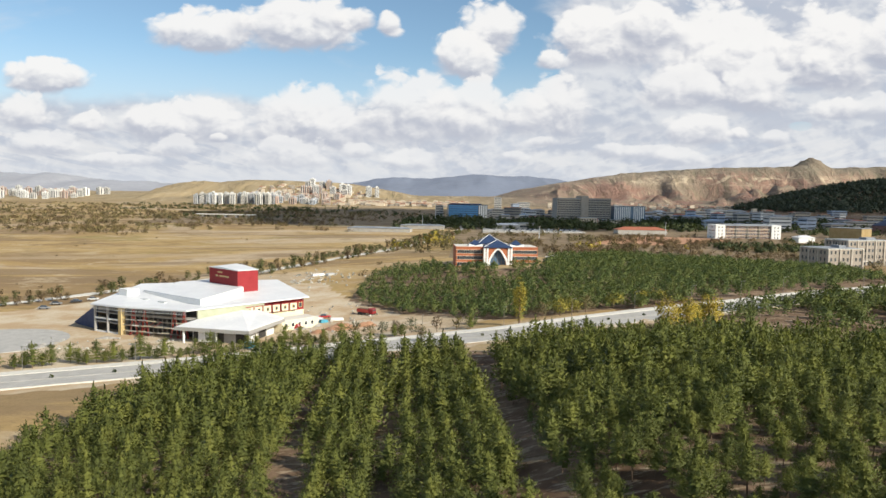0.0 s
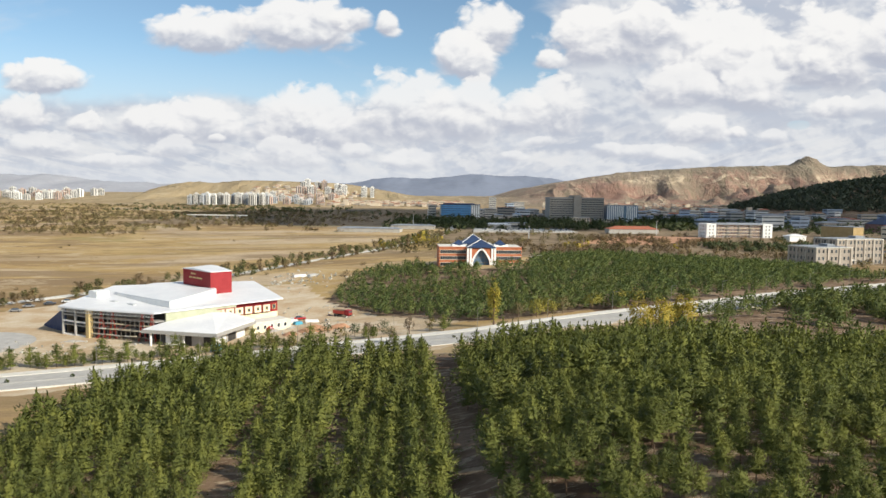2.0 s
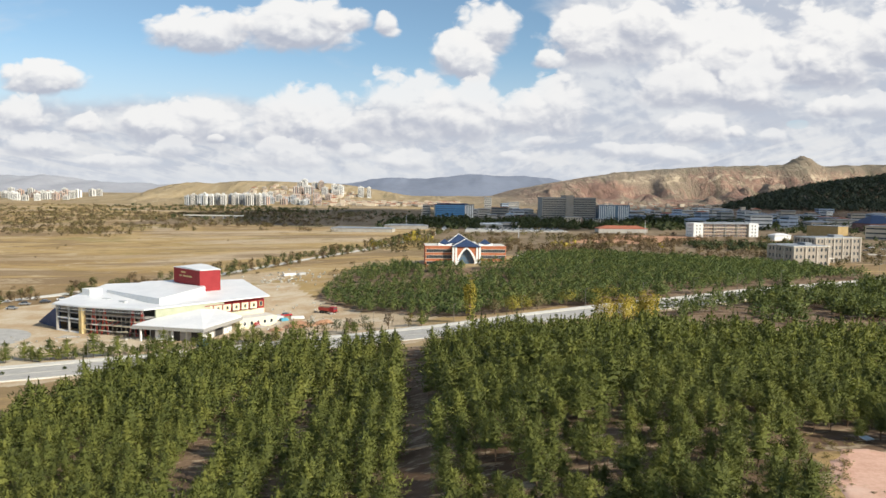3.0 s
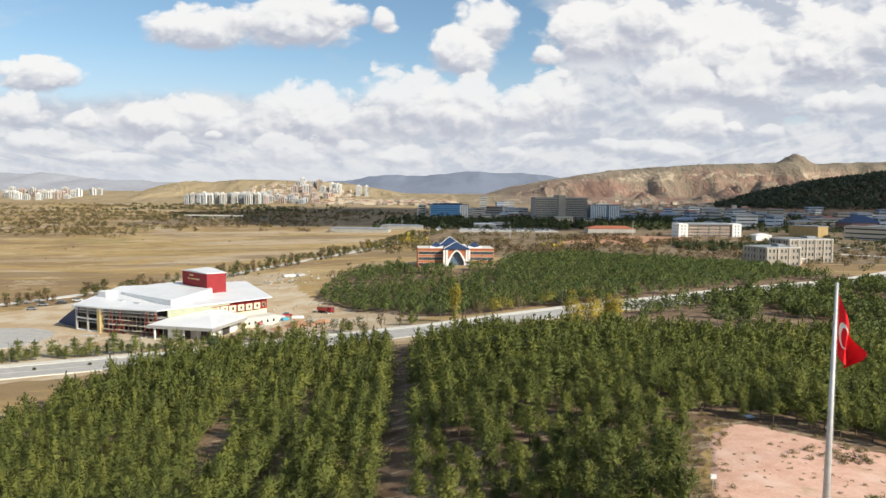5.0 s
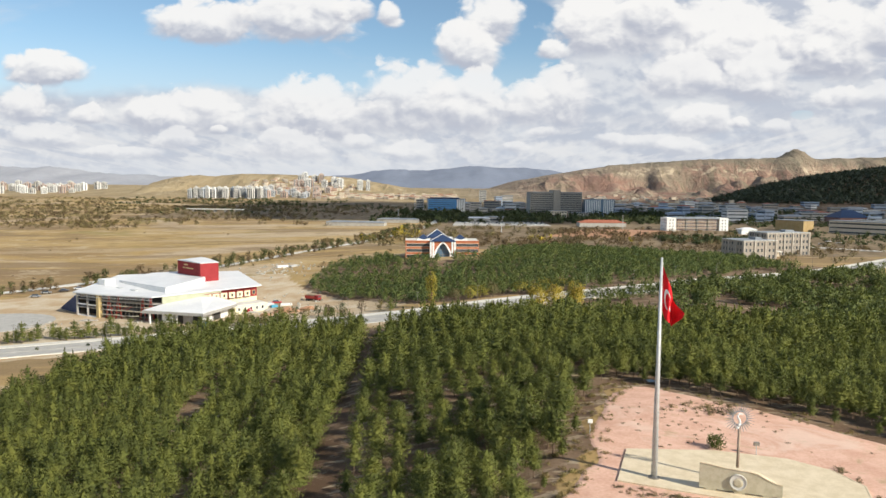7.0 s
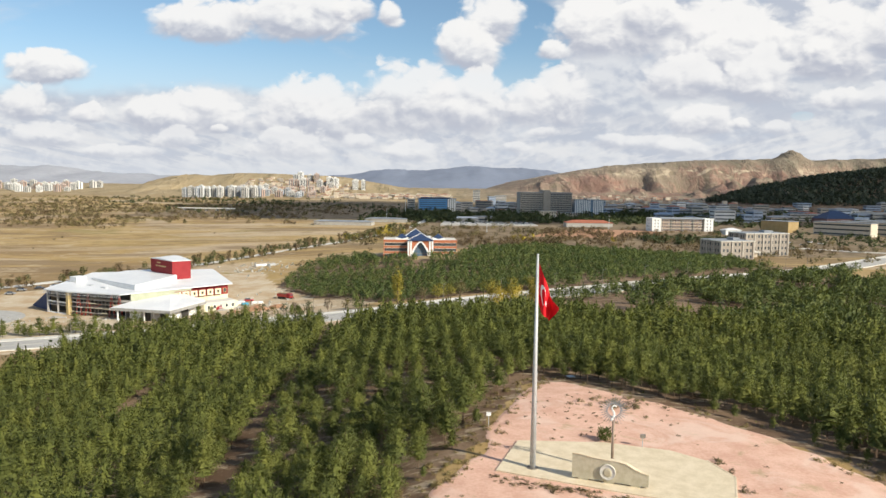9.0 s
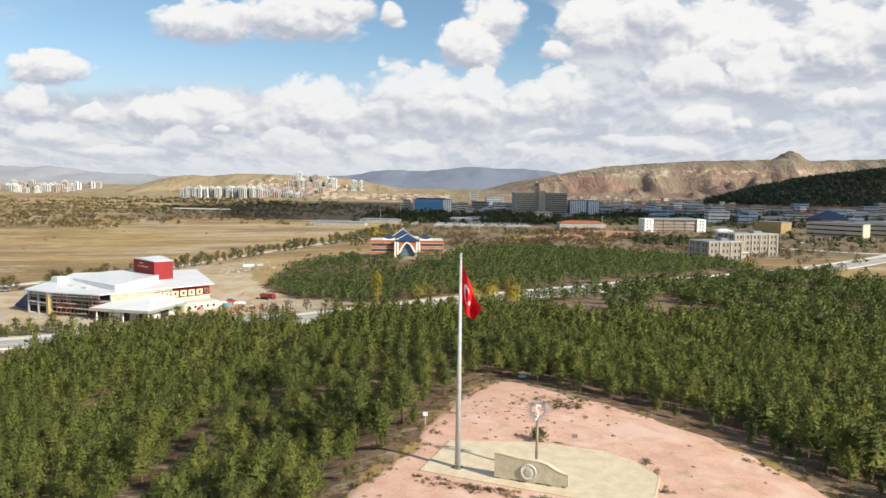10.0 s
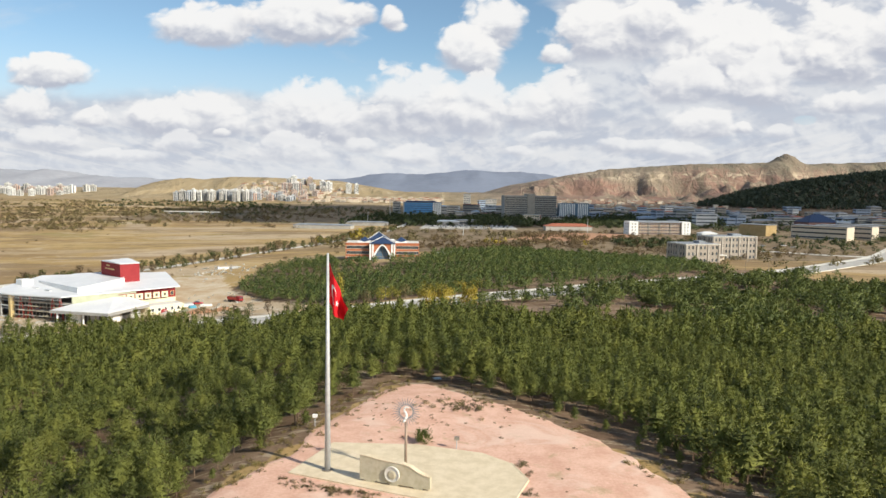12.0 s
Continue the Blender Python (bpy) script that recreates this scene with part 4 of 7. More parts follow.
def build_pines():
    rng = np.random.default_rng(7)
    places = pine_places(rng)
    near = np.argsort((places[:, 0] + 8) ** 2 + (places[:, 1] - 12) ** 2)[:300]
    rest = np.setdiff1d(np.arange(len(places)), near)

    models = []
    for i in range(6):
        tall = (7.0, 7.7, 6.6, 8.2, 7.4, 6.2)[i]
        crown = pine_crown(rng, tall, tall * 0.32, 11, 3, 11, 0.42, 0.09, 0.27, 0.80)
        models.append((crown_mesh(crown, tall, M_PINE), trunk_mesh(rng, tall, 0.11, 12).data("trunk", M_BARK)))
    base = []
    for crown, trunk in models:
        t = thing("pine_tree", pose(0, 0, -500), "young green pine with rising branches in a planted wood", "tree", "pines round the flag clearing")
        part("trunk", trunk, None, t, "rough brown bark")
        part("crown", crown, None, t, "green needle tufts")
        base.append(t)
    zs = land(places[near, 0], places[near, 1])
    for n, ((x, y, s), z) in enumerate(zip(places[near], zs)):
        m = pose(x, y, z, rng.uniform(-2, 2), rng.uniform(-2, 2), rng.uniform(0, 360)) @ Matrix.Diagonal((s, s, s, 1))
        if n < len(base):
            base[n].matrix_basis = m
        else:
            copy_thing(base[n % len(base)], m)
    far = []
    for i in range(8):
        tall = rng.uniform(6.8, 8.3)
        far.append((pine_crown(rng, tall, tall * 0.33, 9, 2, 7, 0.46, 0.14, 0.18, 0.86), thin_trunk(tall * 0.8, 0.12)))
    deep = places[rest][:, 1] > 84
    stand("pine_plantation", "wide plantation of young green pines in rows", "pine wood", places[rest][~deep], far, [M_PINE, M_BARK], rng)
    far = []
    for i in range(8):
        tall = rng.uniform(6.8, 8.3)
        far.append((pine_crown(rng, tall, tall * 0.31, 7, 2, 4, 0.62, 0.26, 0.12, 0.85), thin_trunk(tall * 0.8, 0.12)))
    stand("pine_plantation", "far rows of young green pines towards the road", "pine wood", places[rest][deep], far, [M_PINE, M_BARK], rng)
    # the rounder, darker pines round the arched building and over the road
    dark = []
    for i in range(8):
        tall = rng.uniform(3.5, 4.5)
        dark.append((pine_crown(rng, tall, tall * 0.38, 5, 1, 4, 0.60, 0.34, 0.18, 0.60), thin_trunk(tall * 0.7, 0.12)))
    pts = []
    for i in range(-36, 50):
        for j in range(0, 65):
            pts.append((i * 3.6 + rng.uniform(-1.2, 1.2), 180 + j * 3.6 + rng.uniform(-1.2, 1.2), rng.uniform(0.75, 1.25) * (1.2 if j > 34 and -17 < i < 0 else 1.0)))
    p = np.array(pts)
    x, y = p[:, 0], p[:, 1]
    wood = inside(x, y, ARCH_WOOD) & (rng.uniform(0, 1, len(x)) > 0.06)
    wood &= ~((np.abs(y - 291) < 4.2) & (x < -24)) & ~((np.abs(y - 304) < 3.2) & (x < -10)) & ~((np.abs(x + 30) < 3) & (y > 285))
    wood &= ~((x > 20) & (y < 235 + 0.45 * x) & (rng.uniform(0, 1, len(x)) < 0.55))
    stand("arch_wood", "dense dark green round-topped pines round the arched building", "pine wood", p[wood], dark, [M_PINE2, M_BARK], rng)
    pts = np.stack([rng.uniform(5, 190, 3600), rng.uniform(118, 330, 3600), rng.uniform(0.9, 1.6, 3600)], 1)
    x, y = pts[:, 0], pts[:, 1]
    keep = (road_distance(x, y) > np.where(y < road_y(x), 9.0, 12.5)) & (y > 118) & (rng.uniform(0, 1, len(x)) < np.where((y < road_y(x)) & (x > 22), np.where(x < 60, 0.36, 0.85), 0.46)) & ~inside(x, y, ARCH_WOOD) & (y < road_y(x) + 42) & (value_noise(x / 18, y / 18, 12) > np.where((y < road_y(x)) & (x > 22) & (y > road_y(x) - 30), 0.15, 0.42)) & ~((np.abs(x - 9) < 13) & (np.abs(y - 157) < 10))
    x = rng.uniform(16, 66, 30)
    more = np.stack([x, road_y(x) - rng.uniform(9.5, 26, 30), rng.uniform(0.8, 1.4, 30)], 1)
    pts, keep = np.concatenate([pts, more]), np.concatenate([keep, more[:, 1] > 165])
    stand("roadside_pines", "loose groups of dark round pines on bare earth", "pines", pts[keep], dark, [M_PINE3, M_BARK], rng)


def broad_tree(name, label, group, x, y, tall, wide, mat, rng, clumps=60, blades=14, long=0.45, broad=0.3, low=0.25):
    t = thing(name, pose(x, y, height(x, y), 0, 0, rng.uniform(0, 360)), label, "tree", group)
    part("trunk", trunk_mesh(rng, tall * 0.85, tall * 0.022, 8), M_BARK, t)
    part("crown", crown_mesh(leafy_crown(rng, tall, wide, clumps, blades, long, broad, low), tall, mat), None, t)
    return t


def build_single_trees():
    rng = np.random.default_rng(21)
    for x, y, tall, wide in ((2.5, 151, 9.6, 3.0), (8.0, 153, 9.9, 3.2), (15.5, 159, 9.6, 3.2)):
        broad_tree("golden_tree", "round golden-leaved tree in autumn colour by the road", "golden trees by the road", x, y, tall, wide, M_GOLD, rng, 90, 16, 0.5, 0.34, 0.12)
    broad_tree("poplar_tree", "tall slender poplar with thin yellow-green leaves", "", -32.5, 189, 15.0, 2.0, M_LIME, rng, 130, 12, 0.5, 0.3, 0.10)
    for x, y, tall, wide in ((-18, 203, 6, 3), (-14, 205, 5.5, 3), (-24, 202, 5, 2.6), (2, 215, 5.5, 3), (12, 219, 5.5, 2.8), (-9, 207, 6, 3.2), (20, 226, 5, 2.6)):
        broad_tree("fading_tree", "low tree with thin brown and yellow autumn leaves", "fading trees at the wood edge", x, y, tall, wide, rng.choice([M_LIME, M_SCRUB]), rng, 45, 10, 0.5, 0.3, 0.2)
    # small pines in a row on the hall side of the road
    models = []
    for i in range(3):
        tall = (4.6, 5.6, 3.8)[i]
        t = thing("roadside_pine", pose(0, 0, 0), "small pine planted beside the road", "tree", "pines along the road")
        part("trunk", trunk_mesh(rng, tall, 0.09, 6), M_BARK, t)
        part("crown", crown_mesh(pine_crown(rng, tall, tall * 0.31, 7, 3, 9, 0.36, 0.12, 0.12, 0.7), tall, M_PINE), None, t)
        models.append(t)
    line = [q for q in along(ROAD, 2.1) if -185 < q[0].x < -44 and (q[0].x < -68 or rng.uniform() < 0.25)]
    used = 0
    for p, d in line:
        if rng.uniform() < 0.12 or (-80 < p.x < -70):
            continue
        q = p + Vector((-d.y, d.x)) * rng.uniform(12.2, 17.5)
        m = pose(q.x, q.y, height(q.x, q.y), 0, 0, rng.uniform(0, 360)) @ Matrix.Diagonal((1, 1, 1, 1))
        s = rng.uniform(0.75, 1.4)
        m = m @ Matrix.Diagonal((s, s, s, 1))
        if used < 3:
            models[used].matrix_basis = m
        else:
            copy_thing(models[int(rng.integers(3))], m)
        used += 1
    for x, y, k in ((-79, 186, M_OLIVE), (-75, 188, M_DARKLEAF), (-71, 187, M_TWIG), (-84, 188, M_DARKLEAF), (-66, 189, M_DARKLEAF), (-62, 171, M_OLIVE), (-58, 186, M_TWIG), (-52, 189, M_OLIVE), (-47, 191, M_DARKLEAF), (-95, 168, M_OLIVE), (-90, 170, M_OLIVE)):
        broad_tree("young_tree", "young thin-leaved tree on bare earth beside the road", "young trees by the hall", x, y, rng.uniform(3.8, 5.5), rng.uniform(1.4, 2.2), k, rng, 34, 10, 0.42, 0.24, 0.2)
    # an avenue along the meadow road
    pts = []
    for off in (-8, 8):
        for p, d in along([(-420, 120), (-320, 175), (-240, 245), (-200, 297), (-160, 345), (-104, 446), (-80, 528), (-60, 620)], 4.6):
            q = p + Vector((-d.y, d.x)) * (off + rng.uniform(-2.5, 2.5))
            if rng.uniform() < 0.8:
                pts.append((q.x, q.y, rng.uniform(0.75, 1.6)))
    bushes = [(leafy_crown(rng, 4.2, 1.45, 44, 8, 0.42, 0.30, 0.08), thin_trunk(3.5, 0.1)) for i in range(5)]
    pts = np.array(pts)
    half = rng.uniform(0, 1, len(pts)) < 0.55
    stand("avenue_trees", "dark leafy trees in a line along the meadow road", "trees", pts[half], bushes, [M_DARKPINE, M_BARK], rng)
    stand("avenue_shrubs", "brown half-bare shrubs along the meadow road", "shrubs", pts[~half], bushes, [M_TWIG, M_BARK], rng)
    # scrub, hedgerows and woods out to the town
    def scatter(n, x0, x1, y0, y1, seed, cell, level, lo, hi):
        q = np.stack([rng.uniform(x0, x1, n), rng.uniform(y0, y1, n), rng.uniform(lo, hi, n)], 1)
        return q[value_noise(q[:, 0] / cell, q[:, 1] / (cell * 0.6), seed) > level]
    rough = [(leafy_crown(rng, 4.2, 2.6, 12, 5, 1.2, 0.9, 0.0), None) for i in range(5)]
    soft = [(leafy_crown(rng, 4.0, 2.7, 14, 6, 0.9, 0.6, 0.0), None) for i in range(5)]
    brown = np.concatenate([scatter(900, -20, 160, 410, 600, 31, 40, 0.45, 0.4, 1.0), scatter(1000, -700, -120, 640, 1150, 33, 60, 0.45, 0.4, 1.2), scatter(420, 60, 260, 395, 560, 35, 30, 0.5, 0.4, 1.0),
                            scatter(24, -330, -120, 250, 560, 36, 50, 0.6, 0.2, 0.4), scatter(120, -150, -60, 290, 480, 38, 30, 0.55, 0.3, 0.6)])
    belts = []
    for y0, n, x0, x1 in ((600, 130, -560, -330), (660, 200, -640, -300), (735, 300, -760, -240), (820, 420, -900, -200), (930, 520, -1000, -260), (1060, 560, -1150, -300), (1200, 560, -1300, -320), (1330, 460, -1350, -420)):
        x = rng.uniform(x0, x1, n)
        belts.append(np.stack([x, y0 + 14 * np.sin(x / 55.0 + y0) + rng.normal(0, 15, n), rng.uniform(0.35, 1.05, n)], 1))
    belts = np.concatenate(belts)
    belts = belts[value_noise(belts[:, 0] / 45, belts[:, 1] / 30, 63) > 0.30]
    brown = np.concatenate([brown, belts[::3]])
    stand("plain_trees", "grey-brown half-bare trees in belts across the plain", "trees", belts[1::3], soft, [M_SCRUB], rng)
    stand("plain_bushes", "olive and straw bushes in belts across the plain", "bushes", belts[2::3], soft, [M_STRAW], rng)
    stand("brown_scrub", "brown leafless scrub on the open land", "scrub", brown, soft, [M_TWIG], rng)
    olive = np.concatenate([scatter(1100, -900, -180, 640, 1300, 41, 70, 0.4, 0.5, 1.4), scatter(120, -70, 60, 400, 640, 43, 40, 0.55, 0.7, 1.5), scatter(160, 150, 330, 330, 540, 44, 30, 0.5, 0.5, 1.2), scatter(60, -90, -20, 420, 560, 46, 20, 0.5, 0.8, 1.6)])
    stand("fading_scrub", "olive and yellow autumn trees across the plain", "trees", olive, soft, [M_SCRUB], rng)
    woods = np.concatenate([scatter(1500, -120, 330, 690, 900, 51, 50, 0.42, 0.9, 2.0), scatter(900, 140, 620, 600, 1100, 53, 45, 0.5, 0.9, 1.9), scatter(300, -420, -60, 820, 1250, 55, 80, 0.55, 0.6, 1.3),
                            scatter(260, 130, 215, 455, 500, 57, 20, 0.3, 0.6, 1.1), scatter(260, 200, 420, 430, 560, 58, 22, 0.5, 0.6, 1.2), scatter(420, -700, -250, 1150, 1370, 59, 60, 0.5, 0.7, 1.3)])
    stand("town_trees", "dark leafy trees between the campus and town buildings", "trees", woods, rough, [M_DARKLEAF], rng)
    spur = np.stack([rng.uniform(430, 1100, 7000), rng.uniform(1110, 1480, 7000), rng.uniform(1.3, 2.3, 7000)], 1)
    spur = spur[hills(spur[:, 0], spur[:, 1]) > 12]
    stand("hill_wood", "conifer wood over the near hill spur with cloud shade in its colour", "wood", spur, [(leafy_crown(rng, 4.6, 2.6, 6, 4, 1.6, 1.3, 0.0), None) for i in range(4)], [M_FIR], rng)
    gold = np.array([(-75, 500, 1.6), (-71, 505, 1.9), (-66, 498, 1.5), (-60, 515, 1.3), (35, 460, 1.1), (42, 466, 1.3), (30, 470, 1.0), (-98, 470, 1.2), (-92, 476, 1.1), (105, 470, 0.9)])
    stand("golden_scrub", "golden autumn bushes on the open land", "bushes", gold, rough, [M_GOLD], rng)


# ---------------------------------------------------------------- flag clearing
def build_memorial():
    slab = Mesh().prism([(-4.1, -0.9), (8.2, -5.7), (16, -8.6), (19.9, -6.4), (21.7, -1.2), (20.2, 3.4), (17, 6.4), (9.4, 8.7), (-1, 8.7)], -0.6, 0.22)
    t = thing("concrete_plinth", pose(0, 0, 0), "broad pale concrete plinth with a rounded end on pink gravel", "plinth")
    part("slab", slab, M_CONCRETE, t)
    part("edging", Mesh().prism([(16.06, -8.74), (20.05, -6.5), (21.86, -1.2), (20.3, 3.5), (20.2, 3.4), (21.7, -1.2), (19.9, -6.4), (16, -8.6)], -0.6, 0.25), M_CONCRETE, t, "worn pale kerb edge")
    # flagpole
    pole = thing("flagpole", pose(0, 0, 0.22), "tall tapering grey steel flagpole on a concrete plinth", "flagpole")
    m = Mesh().rod((0, 0, 0.08), (0, 0, 23.68), 0.34, 0.12, 20)
    part("shaft", m, M_STEEL, pole, smooth=True)
    part("base_plate", Mesh().rod((0, 0, 0), (0, 0, 0.08), 0.62, 0.62, 20), M_DULLMETAL, pole)
    bolt = Mesh().rod((0, 0, 0), (0, 0, 0.07), 0.05, 0.05, 6).data("bolt", M_DULLMETAL)
    for i in range(8):
        part("bolt", bolt, None, pole, at=pose(0.5 * math.cos(i * 0.785), 0.5 * math.sin(i * 0.785), 0.08))
    part("finial", Mesh().rod((0, 0, 23.68), (0, 0, 23.78), 0.16, 0.05, 12), M_STEEL, pole)
    part("halyard", Mesh().rod((0.36, -0.12, 1.2), (0.16, -0.1, 23.3), 0.008, 0.008, 4), M_STEEL, pole)
    # the flag, hanging in folds in a light wind

    def cloth(s, h, off=0.0):
        tl, bl, tr, br = Vector((0.16, 0, 22.9)), Vector((0.2, 0, 18.5)), Vector((2.2, -0.2, 17.9)), Vector((1.7, 0.5, 16.3))
        p = (tl * (1 - s) + tr * s) * h + (bl * (1 - s) + br * s) * (1 - h)
        p.x += 0.35 * math.sin(math.pi * s) * (h - 0.65)
        p.z -= 0.9 * math.sin(math.pi * s) * (0.3 + 0.4 * h)
        p.y += (0.15 + 0.55 * s) * math.sin(8.5 * s + 3.1 * h) + off
        p.x += 0.16 * s * math.sin(11 * s - 2.5 * h)
        return p
    flag = thing("flag", pose(0, 0, 0.22), "red flag with white crescent and star hanging from the pole", "flag")
    m = Mesh()
    ns, nh = 40, 24
    for i in range(ns + 1):
        for j in range(nh + 1):
            m.v.append(tuple(cloth(i / ns, j / nh)))
    for i in range(ns):
        for j in range(nh):
            a = i * (nh + 1) + j
            m.f.append((a, a + nh + 1, a + nh + 2, a + 1))
            m.m.append(0)
    part("cloth", m, M_FLAG, flag, smooth=True)

    def emblem(name, ring):
        for off in (-0.03, 0.03):
            e = Mesh()
            for quad in ring:
                e.face([tuple(cloth(s, h, off)) for s, h in quad])
            part(name, e, M_WHITE, flag)
    cres = []
    for i in range(30):
        quad = []
        for k in ((i, 0), (i + 1, 0), (i + 1, 1), (i, 1)):
            w = 0.62 + (2 * math.pi - 1.24) * k[0] / 30
            if k[1] == 0:
                quad.append((0.30 + 0.165 * math.cos(w), 0.5 + 0.25 * math.sin(w)))
            else:
                w2 = 0.80 + (2 * math.pi - 1.60) * k[0] / 30
                quad.append((0.335 + 0.13 * math.cos(w2), 0.5 + 0.20 * math.sin(w2)))
        cres.append(quad)
    emblem("crescent", cres)
    pts = [(0.53 + r * math.cos(math.pi + i * math.pi / 5), 0.5 + 1.5 * r * math.sin(math.pi + i * math.pi / 5)) for i, r in enumerate([0.085, 0.033] * 5)]
    emblem("star", [[(0.53, 0.5), pts[i], pts[(i + 1) % 10], pts[(i + 1) % 10]][:3] for i in range(10)])
    # low wall with a round relief
    wall = thing("memorial_wall", look((4.2, -3.0, 0.22), (4.2, -3.0, -1)), "low travertine wall with a curved top and a round relief", "wall")
    wall.matrix_basis = pose(4.0, -2.4, 0.22, 0, 0, math.degrees(math.atan2(-2.4, 7.5)))
    prof = [(7.9 * i / 32, float(np.interp(i / 32, [0, 0.1, 0.3, 0.5, 0.62, 0.72, 0.82, 0.92, 1], [2.75, 2.72, 2.5, 2.42, 2.4, 2.22, 1.8, 1.5, 1.42]))) for i in range(33)]
    m = Mesh()
    for (x0, z0), (x1, z1) in zip(prof, prof[1:]):
        m.face([(x0, -0.25, 0.18), (x1, -0.25, 0.18), (x1, -0.25, z1), (x0, -0.25, z0)])
        m.face([(x1, 0.25, 0.18), (x0, 0.25, 0.18), (x0, 0.25, z0), (x1, 0.25, z1)])
        m.face([(x0, -0.25, z0), (x1, -0.25, z1), (x1, 0.25, z1), (x0, 0.25, z0)])
    m.face([(0, -0.25, 0.18), (0, -0.25, prof[0][1]), (0, 0.25, prof[0][1]), (0, 0.25, 0.18)])
    m.face([(7.9, 0.25, 0.18), (7.9, 0.25, 1.42), (7.9, -0.25, 1.42), (7.9, -0.25, 0.18)])
    m.face([(0, 0.25, 0.18), (7.9, 0.25, 0.18), (7.9, -0.25, 0.18), (0, -0.25, 0.18)])
    part("wall_slab", m, M_STONE, wall)
    cap = Mesh()
    for (x0, z0), (x1, z1) in zip(prof, prof[1:]):
        for y0, y1, up in ((-0.3, 0.3, 0.1),):
            cap.face([(x0, y0, z0 + up), (x1, y0, z1 + up), (x1, y1, z1 + up), (x0, y1, z0 + up)])
            cap.face([(x0, y0, z0 + 0.004), (x1, y0, z1 + 0.004), (x1, y0, z1 + up), (x0, y0, z0 + up)])
            cap.face([(x1, y1, z1 + 0.004), (x0, y1, z0 + 0.004), (x0, y1, z0 + up), (x1, y1, z1 + up)])
    part("coping", cap, M_CONCRETE, wall, "pale coping that follows the curve")
    for x in (1.2, 3.9, 6.6):
        part("footing", Mesh().box(x - 0.5, x + 0.5, -0.22, 0.22, 0, 0.18), M_STONE, wall)
    disc = Mesh()
    disc.rod((3.75, -0.25, 1.25), (3.75, -0.42, 1.25), 0.82, 0.78, 32)
    part("relief_disc", disc, M_PALE, wall, "pale round stone relief")
    ring = Mesh()
    for i in range(32):
        a, b = 2 * math.pi * i / 32, 2 * math.pi * (i + 1) / 32
        ring.beam((3.75 + 0.78 * math.cos(a), -0.44, 1.25 + 0.78 * math.sin(a)), (3.75 + 0.78 * math.cos(b), -0.44, 1.25 + 0.78 * math.sin(b)), 0.08)
    part("relief_rim", ring, M_PALE, wall)
    part("relief_figure", Mesh().rod((3.72, -0.42, 1.2), (3.72, -0.49, 1.2), 0.50, 0.32, 12), M_STONE, wall)
    # sun sculpture
    st = thing("sun_sculpture", pose(8.6, -0.6, 0.22), "steel sun of thin rays on a tall rusty post", "sculpture")
    part("post", Mesh().rod((0, 0, 0), (0, 0, 5.7), 0.17, 0.14, 12), plain("rusty_steel", (0.26, 0.19, 0.145), (0.38, 0.29, 0.225), 2.0, 0.6, metal=0.3), st, smooth=True)
    part("foot", Mesh().box(-0.4, 0.4, -0.4, 0.4, 0, 0.1), M_DULLMETAL, st)
    hub = Mesh()
    for i in range(36):
        a, b = 2 * math.pi * i / 36, 2 * math.pi * (i + 1) / 36
        hub.beam((0.72 * math.cos(a), 0, 6.9 + 0.72 * math.sin(a)), (0.72 * math.cos(b), 0, 6.9 + 0.72 * math.sin(b)), 0.05)
    part("ring", hub, M_STEEL, st)
    ray = Mesh()
    ray.face([(0.68, -0.03, -0.06), (1.7, 0, 0), (0.68, -0.03, 0.06)])
    ray.face([(0.68, 0.03, 0.06), (1.7, 0, 0), (0.68, 0.03, -0.06)])
    ray.face([(0.68, 0.03, -0.06), (1.7, 0, 0), (0.68, -0.03, -0.06)])
    ray.face([(0.68, -0.03, 0.06), (1.7, 0, 0), (0.68, 0.03, 0.06)])
    ray_data = ray.data("ray", plain("dull_steel_rays", (0.20, 0.22, 0.25), (0.30, 0.32, 0.35), 3.0, 0.5, metal=0.3))
    for i in range(30):
        part("ray", ray_data, None, st, at=pose(0, 0, 6.9, 0, i * 12.0, 0))
    body = Mesh()
    curve = [(-0.28, 5.75), (-0.12, 6.0), (0.05, 6.35), (0.0, 6.7), (-0.2, 6.95), (-0.22, 7.2), (0.0, 7.42), (0.3, 7.3)]
    for i, (p, q) in enumerate(zip(curve, curve[1:])):
        body.rod((p[0], 0, p[1]), (q[0], 0, q[1]), 0.15 - 0.012 * i, 0.138 - 0.012 * i, 10)
    part("curved_form", body, M_WHITE, st, "white curved form within the rays", smooth=True)
    # small fittings
    for name, x, y, hgt, lab in (("floodlight", -4.4, 14.3, 1.5, "white floodlight box on a short post at the clearing edge"), ("floodlight", 14.0, 7.9, 1.1, "small grey floodlight on a short post by the plinth")):
        f = thing(name, pose(x, y, height(x, y) + 0.05), lab, "floodlight")
        part("post", Mesh().rod((0, 0, -0.1), (0, 0, hgt), 0.05, 0.05, 8), M_STEEL, f)
        part("lamp_box", Mesh().box(-0.3, 0.3, -0.16, 0.16, hgt, hgt + 0.42), M_WHITE if x < 0 else M_DULLMETAL, f)
    sheet = Mesh()
    for i in range(6):
        sheet.face([(i * 0.22, 0.0, 0.1 + 0.15 * (i % 2)), ((i + 1) * 0.22, 0.0, 0.1 + 0.15 * ((i + 1) % 2)), ((i + 1) * 0.22 - 0.2, 1.0, 0.3), (i * 0.22 - 0.2, 1.0, 0.3)])
    litter = part("plastic_sheet", sheet, plain("pale_blue_sheet", (0.45, 0.55, 0.62), (0.6, 0.68, 0.72), 3.0, 0.4))
    litter.matrix_basis = pose(10.0, 41.0, height(10.0, 41.0) + 0.1, 0, 0, 20)
